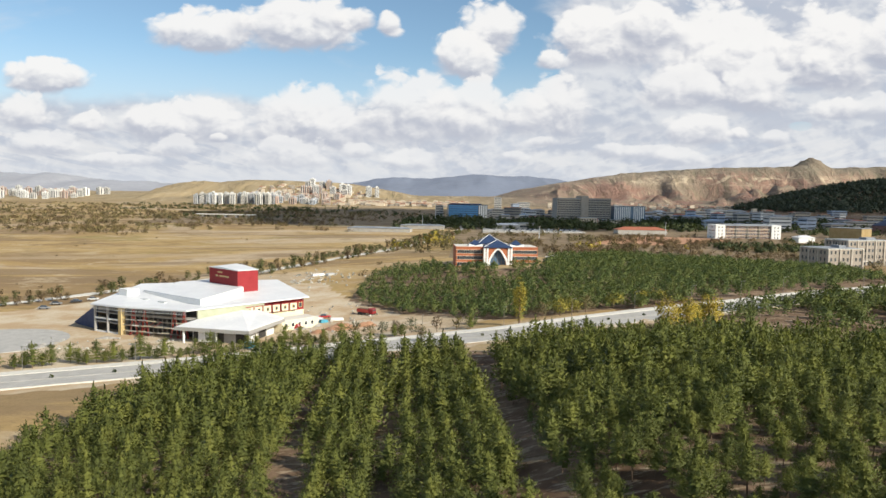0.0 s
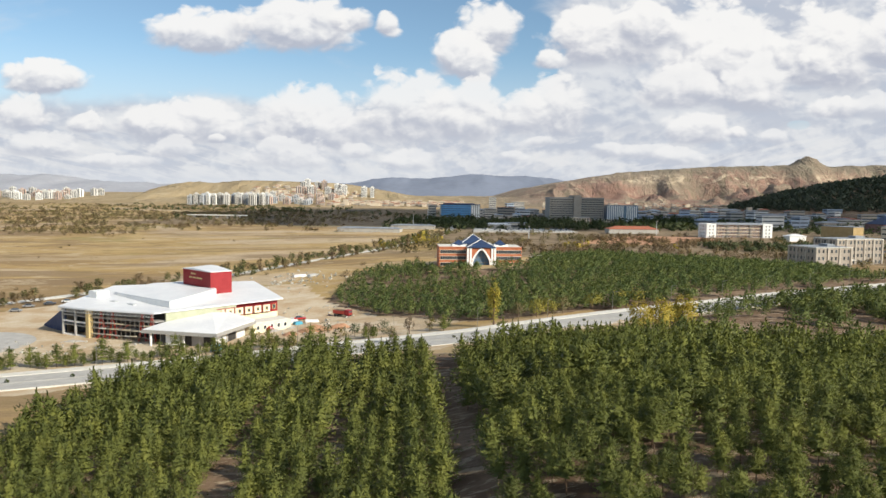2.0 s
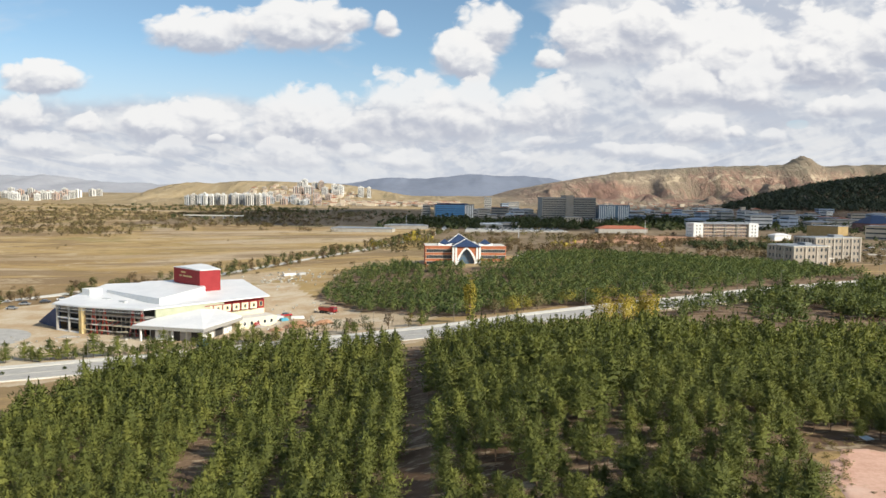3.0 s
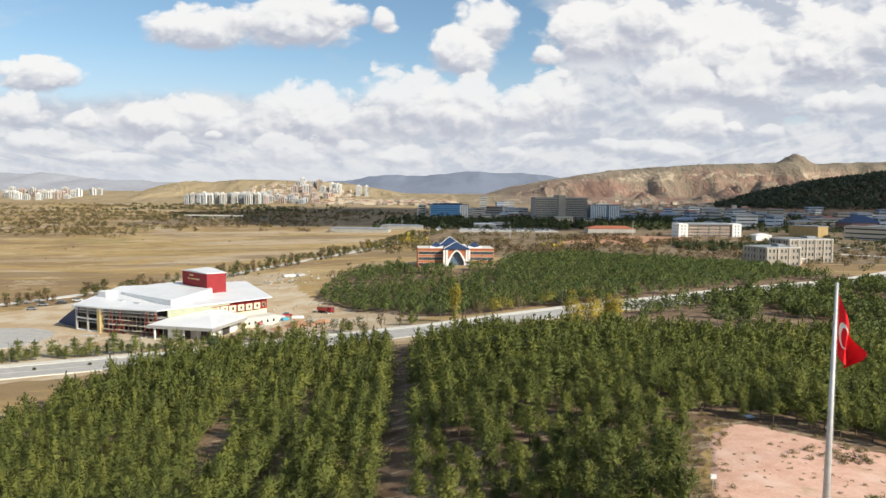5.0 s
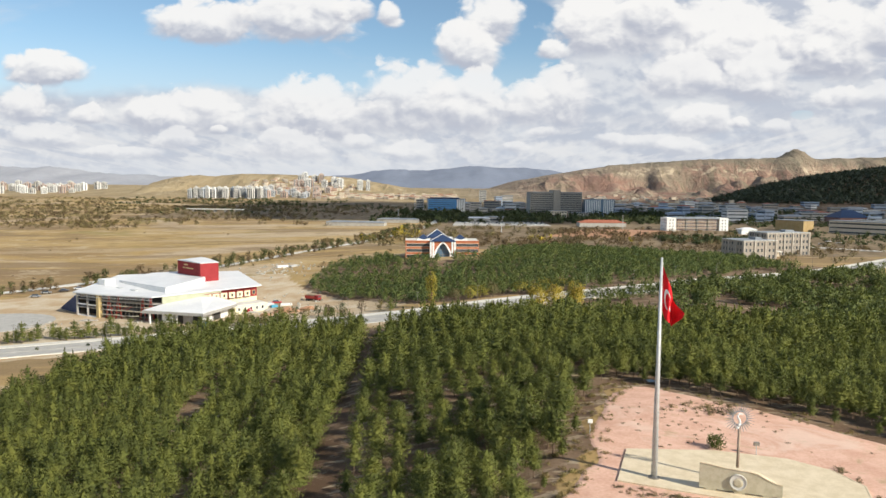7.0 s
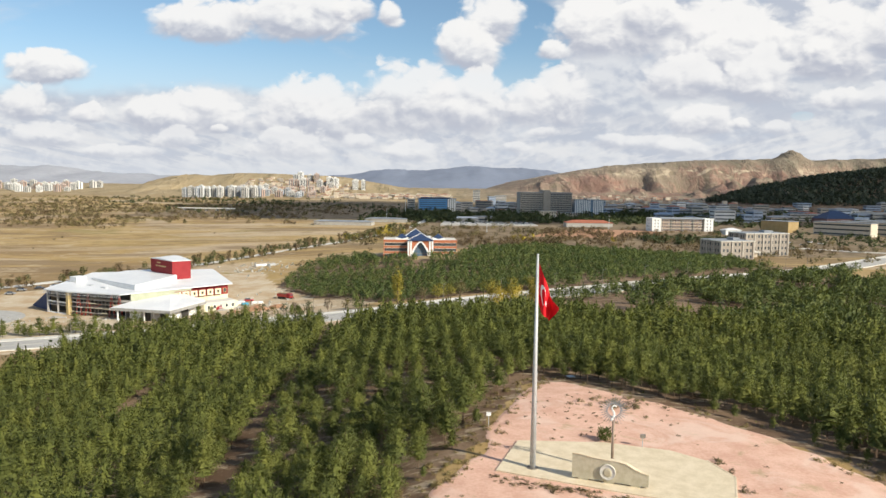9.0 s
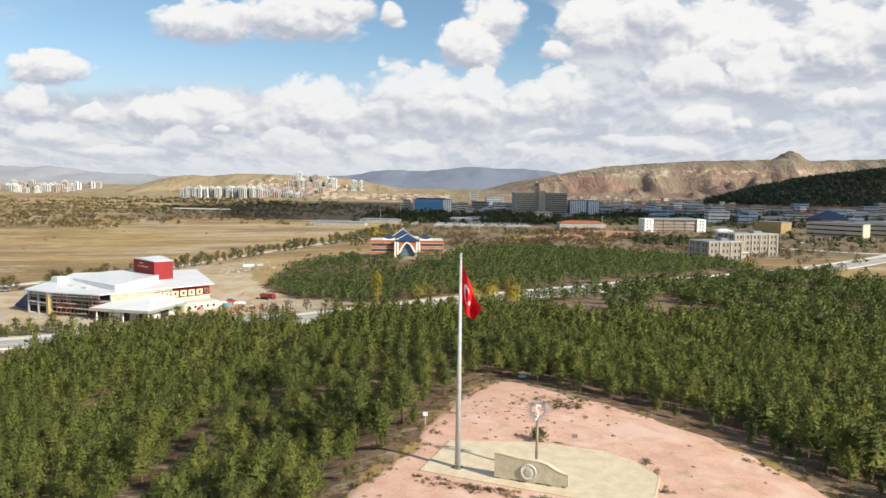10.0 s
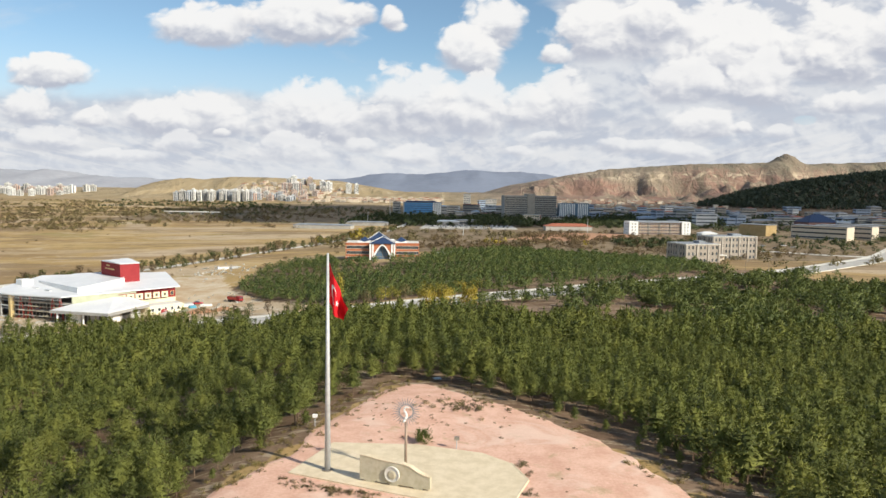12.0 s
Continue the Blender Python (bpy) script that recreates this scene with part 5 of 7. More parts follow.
    tagged(litter, "crumpled pale blue plastic sheet lying under the pines", "litter")
    # shrub and weeds on the gravel
    rng = np.random.default_rng(5)
    sh = part("shrub", soup("shrub", leafy_crown(rng, 1.7, 0.95, 70, 12, 0.3, 0.1, 0.0, lift=0.9), [M_PINE]), None)
    sh.matrix_basis = pose(9.9, 9.6, height(9.9, 9.6))
    tagged(sh, "low green bushy shrub on the pink gravel", "shrub")
    tuft = [(leafy_crown(rng, 0.42, 0.7, 14, 8, 0.22, 0.08, 0.0, lift=1.0), None) for i in range(4)]
    spots = [(15 + rng.normal(0, 4), 25 + rng.normal(0, 2.2), rng.uniform(0.3, 1.0)) for i in range(60)]
    spots += [(9 + rng.normal(0, 6), 20 + rng.normal(0, 5), rng.uniform(0.2, 0.5)) for i in range(50)]
    spots += [(rng.uniform(-8, 34), rng.uniform(-10, 30), rng.uniform(0.15, 0.4)) for i in range(45)]
    spots += [(21.6 + rng.normal(0, 0.5), rng.uniform(-6, 4), rng.uniform(0.4, 0.9)) for i in range(14)]
    for i in range(110):
        f = rng.uniform()
        spots.append((-5 + 20 * f, -1.6 - 7.6 * f - abs(rng.normal(0, 1.1)), rng.uniform(0.25, 0.7)))
    spots = np.array(spots)
    spots = spots[inside(spots[:, 0], spots[:, 1], CLEARING) & ~inside(spots[:, 0], spots[:, 1], [(-4.3, -1), (8.2, -6), (16, -9), (20.2, -6.6), (21.4, -1.2), (19.8, 3), (17, 6.8), (9.4, 9), (-1.2, 9)])]
    stand("weeds", "low brown and green weeds on the pink gravel", "weeds", spots, tuft, [M_SCRUB], rng)
    verge = []
    loop = CLEARING
    for (x0, y0), (x1, y1) in zip(loop, loop[1:]):
        for i in range(int(math.hypot(x1 - x0, y1 - y0) * 4)):
            f = rng.uniform()
            x, y = x0 + (x1 - x0) * f, y0 + (y1 - y0) * f
            dx, dy = x - 14, y - 5
            r = math.hypot(dx, dy)
            o = rng.uniform(-2.2, 5.0)
            if x > 6 and y > 8 and rng.uniform() < 0.75:
                continue
            verge.append((x + dx / r * o, y + dy / r * o, rng.uniform(0.2, 0.9)))
    stand("verge_grass", "dry straw grass and low weeds along the clearing edge", "grass", np.array(verge), tuft, [M_STRAW], rng)
    sap = thing("pine_sapling", pose(0, 0, 0), "thin pine sapling on the verge of the clearing", "tree", "saplings on the verge")
    part("trunk", trunk_mesh(rng, 2.6, 0.04, 4), M_BARK, sap)
    part("crown", crown_mesh(pine_crown(rng, 2.6, 0.55, 8, 3, 5, 0.3, 0.09, 0.25), 2.6, M_PINE), None, sap)
    spots = [(30, 21.5), (33.5, 17.2), (36.5, 12), (38.5, 9.5), (40.0, 6.5), (41.5, 3), (43, 0.5), (28, 24), (44.5, -2.5), (39.3, 11.5), (42.6, 5.2), (45.2, 1.2), (-9, 6), (-6, 16), (-12, -2), (37.6, 14), (40.6, 10)]
    for i, (x, y) in enumerate(spots):
        s = rng.uniform(0.6, 1.3)
        m = pose(x, y, height(x, y), 0, 0, rng.uniform(0, 360)) @ Matrix.Diagonal((s, s, s, 1))
        if i == 0:
            sap.matrix_basis = m
        else:
            copy_thing(sap, m)


build_memorial()
build_pines()
build_single_trees()


# ---------------------------------------------------------------- buildings
WINDOWS = {}


def window_mesh(w, h, frame_mat, glass_mat, sill=True):
    key = (round(w, 2), round(h, 2), frame_mat.name, glass_mat.name)
    if key not in WINDOWS:
        m = Mesh()
        f = min(0.12, w * 0.12)
        m.box(-w / 2, w / 2, -0.02, 0.02, 0, h, 1)
        m.box(-w / 2 - f, -w / 2, -0.10, 0.04, -f, h + f, 0)
        m.box(w / 2, w / 2 + f, -0.10, 0.04, -f, h + f, 0)
        m.box(-w / 2, w / 2, -0.10, 0.04, h, h + f, 0)
        m.box(-w / 2, w / 2, -0.14 if sill else -0.10, 0.04, -f, 0, 0)
        WINDOWS[key] = m.data("window", [frame_mat, glass_mat])
    return WINDOWS[key]


def facade_windows(t, x0, x1, y, z0, floor_h, floors, bays, w, h, frame_mat, glass_mat, turn=0.0, shift=(0, 0), skip=()):
    """Rows of windows on one wall of a thing, a little proud of it."""
    data = window_mesh(w, h, frame_mat, glass_mat)
    for i in range(floors):
        for j in range(bays):
            if (i, j) in skip:
                continue
            x = x0 + (x1 - x0) * (j + 0.5) / bays
            m = pose(shift[0], shift[1], 0, 0, 0, turn) @ pose(x, y, z0 + i * floor_h)
            part("window", data, None, t, at=m)


def simple_building(name, label, x, y, rot, w, d, h, wall, roof, category="building", group="", floors=0, band=None, overhang=0.4, pitch=0.0, base=None, ends=True):
    """A block with a roof slab and, where floors are given, recess-dark window bands on its sides."""
    z = (min(height(x + a, y + b) for a in (-w / 3, w / 3) for b in (0, d / 2)) if base is None else base) - 0.3
    t = thing(name, pose(x, y, z, 0, 0, rot), label, category, group)
    part("wall", Mesh().box(-w / 2, w / 2, 0, d, 0, h), wall, t)
    o = overhang
    r = Mesh()
    if pitch:
        r.box(-w / 2 - o, w / 2 + o, -o, d + o, h, h + 0.3)
        a, b, zt = (-w / 2 - o, w / 2 + o), (-o, d + o), h + 0.3
        i = min(d / 2 + o, w / 2) * 0.98
        r.face([(a[0], b[0], zt), (a[1], b[0], zt), (a[1] - i, d / 2, zt + pitch), (a[0] + i, d / 2, zt + pitch)])
        r.face([(a[1], b[1], zt), (a[0], b[1], zt), (a[0] + i, d / 2, zt + pitch), (a[1] - i, d / 2, zt + pitch)])
        r.face([(a[1], b[0], zt), (a[1], b[1], zt), (a[1] - i, d / 2, zt + pitch)])
        r.face([(a[0], b[1], zt), (a[0], b[0], zt), (a[0] + i, d / 2, zt + pitch)])
    else:
        r.box(-w / 2 - o, w / 2 + o, -o, d + o, h, h + 0.45)
    part("roof", r, roof, t)
    if floors:
        fh = h / floors
        for i in range(floors):
            z0 = i * fh + fh * 0.34
            part("window_band", Mesh().box(-w / 2 + 0.8, w / 2 - 0.8, -0.06, 0.3, z0, z0 + fh * 0.32), band or M_GLASS, t)
            if not ends:
                continue
            part("window_band", Mesh().box(w / 2 - 0.3, w / 2 + 0.06, 0.8, d - 0.8, z0, z0 + fh * 0.32), band or M_GLASS, t)
            part("window_band", Mesh().box(-w / 2 - 0.06, -w / 2 + 0.3, 0.8, d - 0.8, z0, z0 + fh * 0.32), band or M_GLASS, t)
    return t


def build_arch_building():
    t = thing("arched_building", pose(-32.6, 329.2, -9.7, 0, 0, 5.0), "orange brick building with a white pointed arch and blue roofs", "building")
    H = 10.3
    for side in (-1, 1):
        x0, x1 = (-21.0, -7.1) if side < 0 else (7.1, 20.8)
        part("wing", Mesh().box(x0, x1, 4.0, 24.0, 0, H), M_BRICK, t, "orange brick wing")
        for z0 in (1.2, 4.4, 7.5):
            part("window_recess", Mesh().box(x0 + 0.7, x1 - 0.4, 3.92, 4.3, z0, z0 + 1.55), M_GLASS, t, "dark window strip")
            for zz in (z0 - 0.22, z0 + 1.55):
                part("string_course", Mesh().box(x0, x1, 3.86, 4.1, zz, zz + 0.2), M_CREAM, t, "cream string course")
            for i in range(12):
                xx = x0 + 0.7 + (x1 - x0 - 1.1) * i / 11
                part("mullion", Mesh().box(xx - 0.09, xx + 0.09, 3.87, 4.0, z0, z0 + 1.55), M_DULLMETAL, t)
        part("parapet", Mesh().box(x0 - 0.2, x1 + 0.2, 3.8, 24.2, H, H + 0.45), M_BRICK, t)
        part("flat_roof", Mesh().box(x0, x1, 4.4, 23.6, H + 0.3, H + 0.5), M_PALE, t)
    part("portal_wall", Mesh().box(-7.1, -4.6, 0.6, 10, 0, H + 0.3).box(4.6, 7.1, 0.6, 10, 0, H + 0.3).box(-4.6, 4.6, 4.5, 10, 0, H + 0.3), M_BRICK, t, "orange brick gable wall")
    # spandrel brick over the pointed arch
    n = 20
    arch = [(-4.1 + 8.2 * i / n) for i in range(n + 1)]

    def rise(x, half, top, spring):
        q = min(1.0, abs(x) / half)
        return spring + (top - spring) * (1 - q ** 1.65)
    sp = Mesh()
    for a, b in zip(arch, arch[1:]):
        za, zb = rise(a, 4.1, 9.4, 3.4), rise(b, 4.1, 9.4, 3.4)
        sp.face([(a, 0.6, za), (b, 0.6, zb), (b, 0.6, H + 0.3), (a, 0.6, H + 0.3)])
        sp.face([(a, 0.6, za), (a, 2.6, za), (b, 2.6, zb), (b, 0.6, zb)])
    sp.box(-4.6, -4.1, 0.6, 2.6, 0, H + 0.3).box(4.1, 4.6, 0.6, 2.6, 0, H + 0.3)
    part("spandrel", sp, M_BRICK, t, "orange brick over the arch")
    band = Mesh()
    for a, b in zip(arch, arch[1:]):
        za, zb = rise(a, 4.1, 9.4, 3.4), rise(b, 4.1, 9.4, 3.4)
        band.face([(a * 1.0, 0.35, za), (b, 0.35, zb), (b * 1.2, 0.35, zb + 0.95), (a * 1.2, 0.35, za + 0.95)])
        band.face([(a * 1.2, 0.35, za + 0.95), (b * 1.2, 0.35, zb + 0.95), (b * 1.2, 0.62, zb + 0.95), (a * 1.2, 0.62, za + 0.95)])
        band.face([(a, 0.35, za), (a, 0.62, za), (b, 0.62, zb), (b, 0.35, zb)])
    band.box(-4.95, -4.05, 0.33, 0.64, 0, 3.6).box(4.05, 4.95, 0.33, 0.64, 0, 3.6)
    part("arch_band", band, M_WHITE, t, "white pointed arch band")
    for x in (-7.3, -5.9, 4.9, 6.3):
        part("pilaster", Mesh().box(x, x + 1.0, 0.2, 0.8, 0, H + 0.1), M_WHITE, t, "white pilaster")
    part("arch_glazing", Mesh().box(-4.1, 4.1, 2.6, 2.75, 0, 9.5), M_SKYGLASS, t, "dark blue glass wall")
    for i in range(5):
        part("glazing_bar", Mesh().box(-4.1 + i * 2.05 - 0.08, -4.1 + i * 2.05 + 0.08, 2.48, 2.62, 0, 9.4), M_DULLMETAL, t)
    for z in (3.0, 5.6):
        part("glazing_bar", Mesh().box(-4.1, 4.1, 2.45, 2.6, z, z + 0.16), M_DULLMETAL, t)
    part("arch_lamp", Mesh().rod((0, 0.5, 10.3), (0, 0.2, 10.3), 0.35, 0.35, 12), M_WHITE, t)

    def pyramid(cx, cy, wx, wy, z, tall):
        m = Mesh()
        c = [(cx - wx, cy - wy, z), (cx + wx, cy - wy, z), (cx + wx, cy + wy, z), (cx - wx, cy + wy, z)]
        top = (cx, cy, z + tall)
        for a, b in zip(c, c[1:] + c[:1]):
            m.face([a, b, top])
        m.box(cx - wx, cx + wx, cy - wy, cy + wy, z - 0.35, z)
        return m
    part("portal_roof", pyramid(0, 5.0, 7.2, 5.2, H + 0.55, 3.6), M_BLUEROOF, t, "dark blue pyramid roof")
    part("drum", Mesh().box(-6.6, 6.6, 14, 24, H, H + 1.5), M_WHITE, t, "white clerestory")
    part("main_roof", pyramid(-2.6, 18, 6.6, 6.6, H + 1.7, 4.4), M_BLUEROOF, t, "dark blue pyramid roof")
    for cx, cy, wx, wy, z, tall in ((0, 5.0, 7.2, 5.2, H + 0.55, 3.6), (-2.6, 18, 6.6, 6.6, H + 1.7, 4.4)):
        for sx in (-1, 1):
            part("roof_edge", Mesh().beam((cx + sx * wx, cy - wy, z + 0.08), (cx, cy, z + tall + 0.08), 0.22), M_WHITE, t, "white roof edge")
    for x in (-10.6, 10.6):
        part("corner_roof", pyramid(x, 12, 3.6, 3.6, H + 0.95, 2.7), M_BLUEROOF, t, "blue roof")
        rim = Mesh()
        for sx in (-1, 1):
            rim.prism([(x, 7.6), (x + sx * 3.6, 7.6), (x + sx * 3.6, 8.3), (x, 8.3)][::sx], H + 0.4, [H + 0.75, H + 1.7, H + 1.7, H + 0.75][::sx])
        part("white_rim", rim, M_WHITE, t, "white upswept roof rim")
    part("stair", Mesh().box(-8, 8, -3.0, 0.2, -1, 0.35).box(-8, 8, -1.8, 0.2, 0.35, 0.7), M_PALE, t, "pale entrance steps")
    # pale forecourt beside it
    m = Mesh().prism([(-6, 350), (14, 356), (20, 378), (4, 388), (-4, 372)], -12, -6.4)
    tagged(part("forecourt", m, M_PALE), "pale paved forecourt beside the arched building", "paving", kind="structure")


def build_white_block():
    t = thing("white_dormitory", pose(160.5, 576, -5.6, 0, 0, 4.5), "long white four-storey block with brown window bays", "building")
    W, H = 56.0, 11.2
    part("wall", Mesh().box(8, W - 8, 0.9, 15, 0, H), plain("brown_infill", (0.24, 0.13, 0.09), (0.32, 0.18, 0.13), 0.3, 0.8), t, "brown recessed wall")
    for x0, x1, y0 in ((0, 8.0, -1.0), (W - 8, W, -1.0)):
        part("end_block", Mesh().box(x0, x1, y0, 16, 0, H + 0.9), M_WHITE, t, "white end block")
        facade_windows(t, x0 + 1.2, x1 - 1.2, y0 - 0.02, 1.0, 2.8, 4, 2, 0.9, 1.2, M_WHITE, M_GLASS)
    part("roof", Mesh().prism([(7, -0.4), (W - 7, -0.4), (W - 7, 16.4), (7, 16.4)], H, H + 0.4).box(9, W - 9, 4, 12, H + 0.4, H + 1.5), M_GREYROOF, t, "pale grey hipped roof")
    for i in range(5):
        z = i * 2.72
        part("floor_band", Mesh().box(8, W - 8, 0.2, 1.0, z, z + 0.5), M_CREAM, t, "cream floor band")
    for i in range(5):
        x = 8 + i * 10 - 0.4
        part("pier", Mesh().box(x, x + 0.9, 0.0, 1.1, 0, H), M_DULLMETAL if i in (1, 2, 3) else M_CREAM, t)
    facade_windows(t, 8.6, W - 8.6, 0.86, 0.95, 2.72, 4, 16, 1.3, 1.25, M_WHITE, M_GLASS)
    # left side windows
    facade_windows(t, 2, 14, 0, 1.0, 2.8, 4, 4, 1.0, 1.2, M_WHITE, M_GLASS, turn=-90, shift=(-0.02, 15))


def build_beige_blocks():
    pilaster = plain("stone_grey_pilaster", (0.40, 0.355, 0.305), (0.48, 0.43, 0.375), 0.3, 0.85)
    for name, x, y, z, rot, w, d, h, floors, bays in (("beige_block", 146.5, 360, -10.4, 15, 23, 21, 11.4, 3, 8), ("beige_block", 172.5, 389.5, -10.8, 15, 32, 18, 15.0, 4, 12)):
        t = thing(name, pose(x, y, z, 0, 0, rot), "beige rendered university block with pilasters and small windows", "building", "beige university blocks")
        part("wall", Mesh().box(0, w, 0, d, 0, h), M_BEIGE, t)
        part("parapet", Mesh().box(-0.3, w + 0.3, -0.3, d + 0.3, h, h + 0.35), M_PALE, t, "pale parapet")
        part("roof", Mesh().box(0.3, w - 0.3, 0.3, d - 0.3, h + 0.2, h + 0.5).box(w * 0.55, w * 0.75, d * 0.3, d * 0.6, h + 0.5, h + 1.8), M_GREYROOF, t)
        n = 4 if w < 25 else 6
        for i in range(n):
            xx = (w - 0.9) * i / (n - 1)
            part("pilaster", Mesh().box(xx, xx + 0.9, -0.5, 0.1, 0, h), pilaster, t, "pale grey-beige pilaster")
        for i in range(4):
            yy = (d - 0.9) * i / 3
            part("pilaster", Mesh().box(-0.4, 0.1, yy, yy + 0.9, 0, h), pilaster, t, "pale grey-beige pilaster")
        facade_windows(t, 0.8, w - 0.8, -0.05, 1.1, h / floors, floors, bays, 1.2, 1.9, pilaster, M_GLASS)
        facade_windows(t, 0.8, d - 0.8, 0, 1.1, h / floors, floors, 7, 1.2, 1.9, pilaster, M_GLASS, turn=-90, shift=(-0.05, d))
        facade_windows(t, 0.8, d - 0.8, 0, 1.1, h / floors, floors, 7, 1.2, 1.9, pilaster, M_GLASS, turn=90, shift=(w + 0.05, 0))
    e = thing("entrance_block", pose(168, 378, -10.4, 0, 0, 15), "low cream entrance porch between the beige blocks", "porch")
    part("wall", Mesh().box(0, 9, 0, 8, 0, 3.6), M_CREAM, e)
    part("canopy", Mesh().box(-0.5, 9.5, -2.5, 8, 3.6, 4.1), M_PALE, e)


def build_tall_block():
    t = thing("hospital_block", pose(62.7, 846, -6, 0, 0, 9), "tall grey-beige slab block with a fine grid of windows", "building")
    W, H, D = 68.0, 32.5, 20.0
    part("wall", Mesh().box(0, W, 0, D, 0, H), M_GREYWALL, t)
    part("stair_core", Mesh().box(30, 39, -1.2, D + 1, 0, H + 3.4), M_BEIGE, t, "taller stair core")
    part("roof", Mesh().box(-0.4, 29.8, -0.4, D + 0.4, H, H + 0.6).box(39.2, W + 0.4, -0.4, D + 0.4, H, H + 0.6), M_GREYROOF, t)
    for x0, x1 in ((0.8, 29.6), (39.6, W - 0.8)):
        for i in range(11):
            part("window_band", Mesh().box(x0, x1, -0.08, 0.2, 2.2 + i * 2.75, 3.6 + i * 2.75), M_GLASS, t)
        fin = Mesh().box(-0.22, 0.22, -0.55, 0.1, 1.2, H).data("fin", M_BEIGE)
        n = 16 if x1 < 30 else 15
        for i in range(n):
            part("fin", fin, None, t, at=pose(x0 + (x1 - x0) * i / (n - 1), 0, 0))
    for i in range(11):
        part("window_band", Mesh().box(W - 0.1, W + 0.08, 1, D - 1, 2.2 + i * 2.75, 3.6 + i * 2.75), M_GLASS, t)
    low = thing("low_clinic", pose(84, 801, -6.2, 0, 0, 6), "low cream clinic block with rows of windows", "building")
    part("wall", Mesh().box(0, 20, 0, 14, 0, 10.5), M_CREAM, low)
    part("wing", Mesh().box(22, 51, 4, 18, 0, 8.5), M_CREAM, low)
    part("link", Mesh().box(19.9, 22.1, 5, 13, 0, 10), M_REDSTEEL, low, "dull red stair tower")
    part("roof", Mesh().box(-0.3, 20.3, -0.3, 14.3, 10.5, 10.9).box(21.7, 51.3, 3.7, 18.3, 8.5, 8.9), M_GREYROOF, low)
    facade_windows(low, 0.8, 19.2, -0.05, 1.4, 3.3, 3, 6, 1.7, 1.5, M_CREAM, M_GLASS)
    facade_windows(low, 23, 50, 3.95, 1.2, 2.8, 3, 9, 1.7, 1.4, M_CREAM, M_GLASS)


def build_town():
    rng = np.random.default_rng(11)
    # blue-faced building
    b = thing("blue_fronted_building", pose(-71.5, 900, -4, 0, 0, 2), "broad building with a bright blue panel front", "building")
    part("wall", Mesh().box(0, 52, 0, 18, 0, 20), M_GREYWALL, b)
    part("blue_front", Mesh().box(2, 40, -0.5, 0.2, 5, 19.5), M_BLUEPANEL, b, "bright blue panels")
    for i in range(5):
        part("window_band", Mesh().box(2.5, 39.5, -0.62, -0.45, 6.2 + i * 2.7, 7.3 + i * 2.7), M_SKYGLASS, b)
    for i in range(4):
        part("white_stripe", Mesh().box(41 + i * 2.8, 42.4 + i * 2.8, -0.5, 0.2, 0, 20), M_WHITE, b, "white wall stripe")
    part("roof", Mesh().box(-0.5, 52.5, -0.5, 18.5, 20, 20.6).box(4, 44, 3, 15, 20.6, 22), M_BLUEROOF, b)
    s = thing("striped_office", pose(133, 852, -4, 0, 0, 4), "office block with white fins and dark glass", "building")
    part("wall", Mesh().box(0, 38, 0, 16, 0, 22), M_SKYGLASS, s, "dark glass wall")
    for x0, n in ((0.4, 9), (24, 6)):
        for i in range(n):
            part("fin", Mesh().box(x0 + i * 2.3, x0 + 1.1 + i * 2.3, -0.6, 0.1, 1, 21.5), M_WHITE, s, "white fin")
    part("roof", Mesh().box(-0.4, 38.4, -0.8, 16.4, 22, 22.6), M_GREYROOF, s)
    simple_building("slim_tower", "slim dark tower block in the town", 15, 1350, 0, 14, 14, 31, M_GREYWALL, M_GREYROOF, "tower", floors=9, base=-4)
    simple_building("slim_tower", "stepped grey tower block in the town", 60, 1300, 0, 22, 16, 22, M_CITY, M_GREYROOF, "tower", floors=7, base=-4)
    simple_building("grey_block", "grey office block beside the blue front", -82, 915, 0, 10, 12, 19, M_CITY, M_GREYROOF, floors=6)
    simple_building("grey_block", "pale striped block beside the blue front", -5, 925, 0, 16, 14, 15, M_CITY, M_GREYROOF, floors=5)
    # long slabs with sunlit ends
    for i in range(3):
        simple_building("campus_slab", "long grey slab building with a bright cream end wall", 318 + i * 27, 556 + i * 12, -52, 48, 13, 11.5, M_CREAM, M_GREYROOF, group="campus slabs", floors=3, ends=False)
    simple_building("yellow_hall", "hall with a yellow-ochre end wall", 276, 592, -58, 28, 15, 10, plain("ochre_render", (0.34, 0.24, 0.11), (0.42, 0.31, 0.16), 0.3, 0.85), M_GREYROOF, floors=0)
    simple_building("red_roofed_hall", "broad hall under a steep dull red roof", 395, 705, 12, 36, 24, 8, plain("dull_red_render", (0.20, 0.11, 0.10), (0.28, 0.16, 0.14), 0.3, 0.85), M_BLUEROOF, pitch=8)
    simple_building("long_low_block", "long pale low block with window bands", 408, 800, 6, 54, 16, 9, M_CITY, M_GREYROOF, floors=3)
    simple_building("long_low_block", "long pale low block with window bands", 520, 830, 0, 46, 16, 9, M_CITY, M_GREYROOF, floors=3)
    simple_building("white_kiosk", "small bright white building among trees", 222, 545, 10, 14, 9, 4.2, M_WHITE, M_ROOFWHITE, pitch=1.6)
    simple_building("sports_hall", "low red-roofed sports buildings", 116, 640, 3, 46, 16, 4.5, M_CITY, M_REDROOF, pitch=2.5)
    simple_building("depot_shed", "low long white-roofed shed by the car park", -6, 700, 0, 26, 10, 5, M_CITY, M_ROOFWHITE, pitch=1.4)
    simple_building("depot_shed", "low long white-roofed shed by the meadow", -130, 640, -8, 60, 12, 4, M_CITY, M_GREYROOF, pitch=1.2)
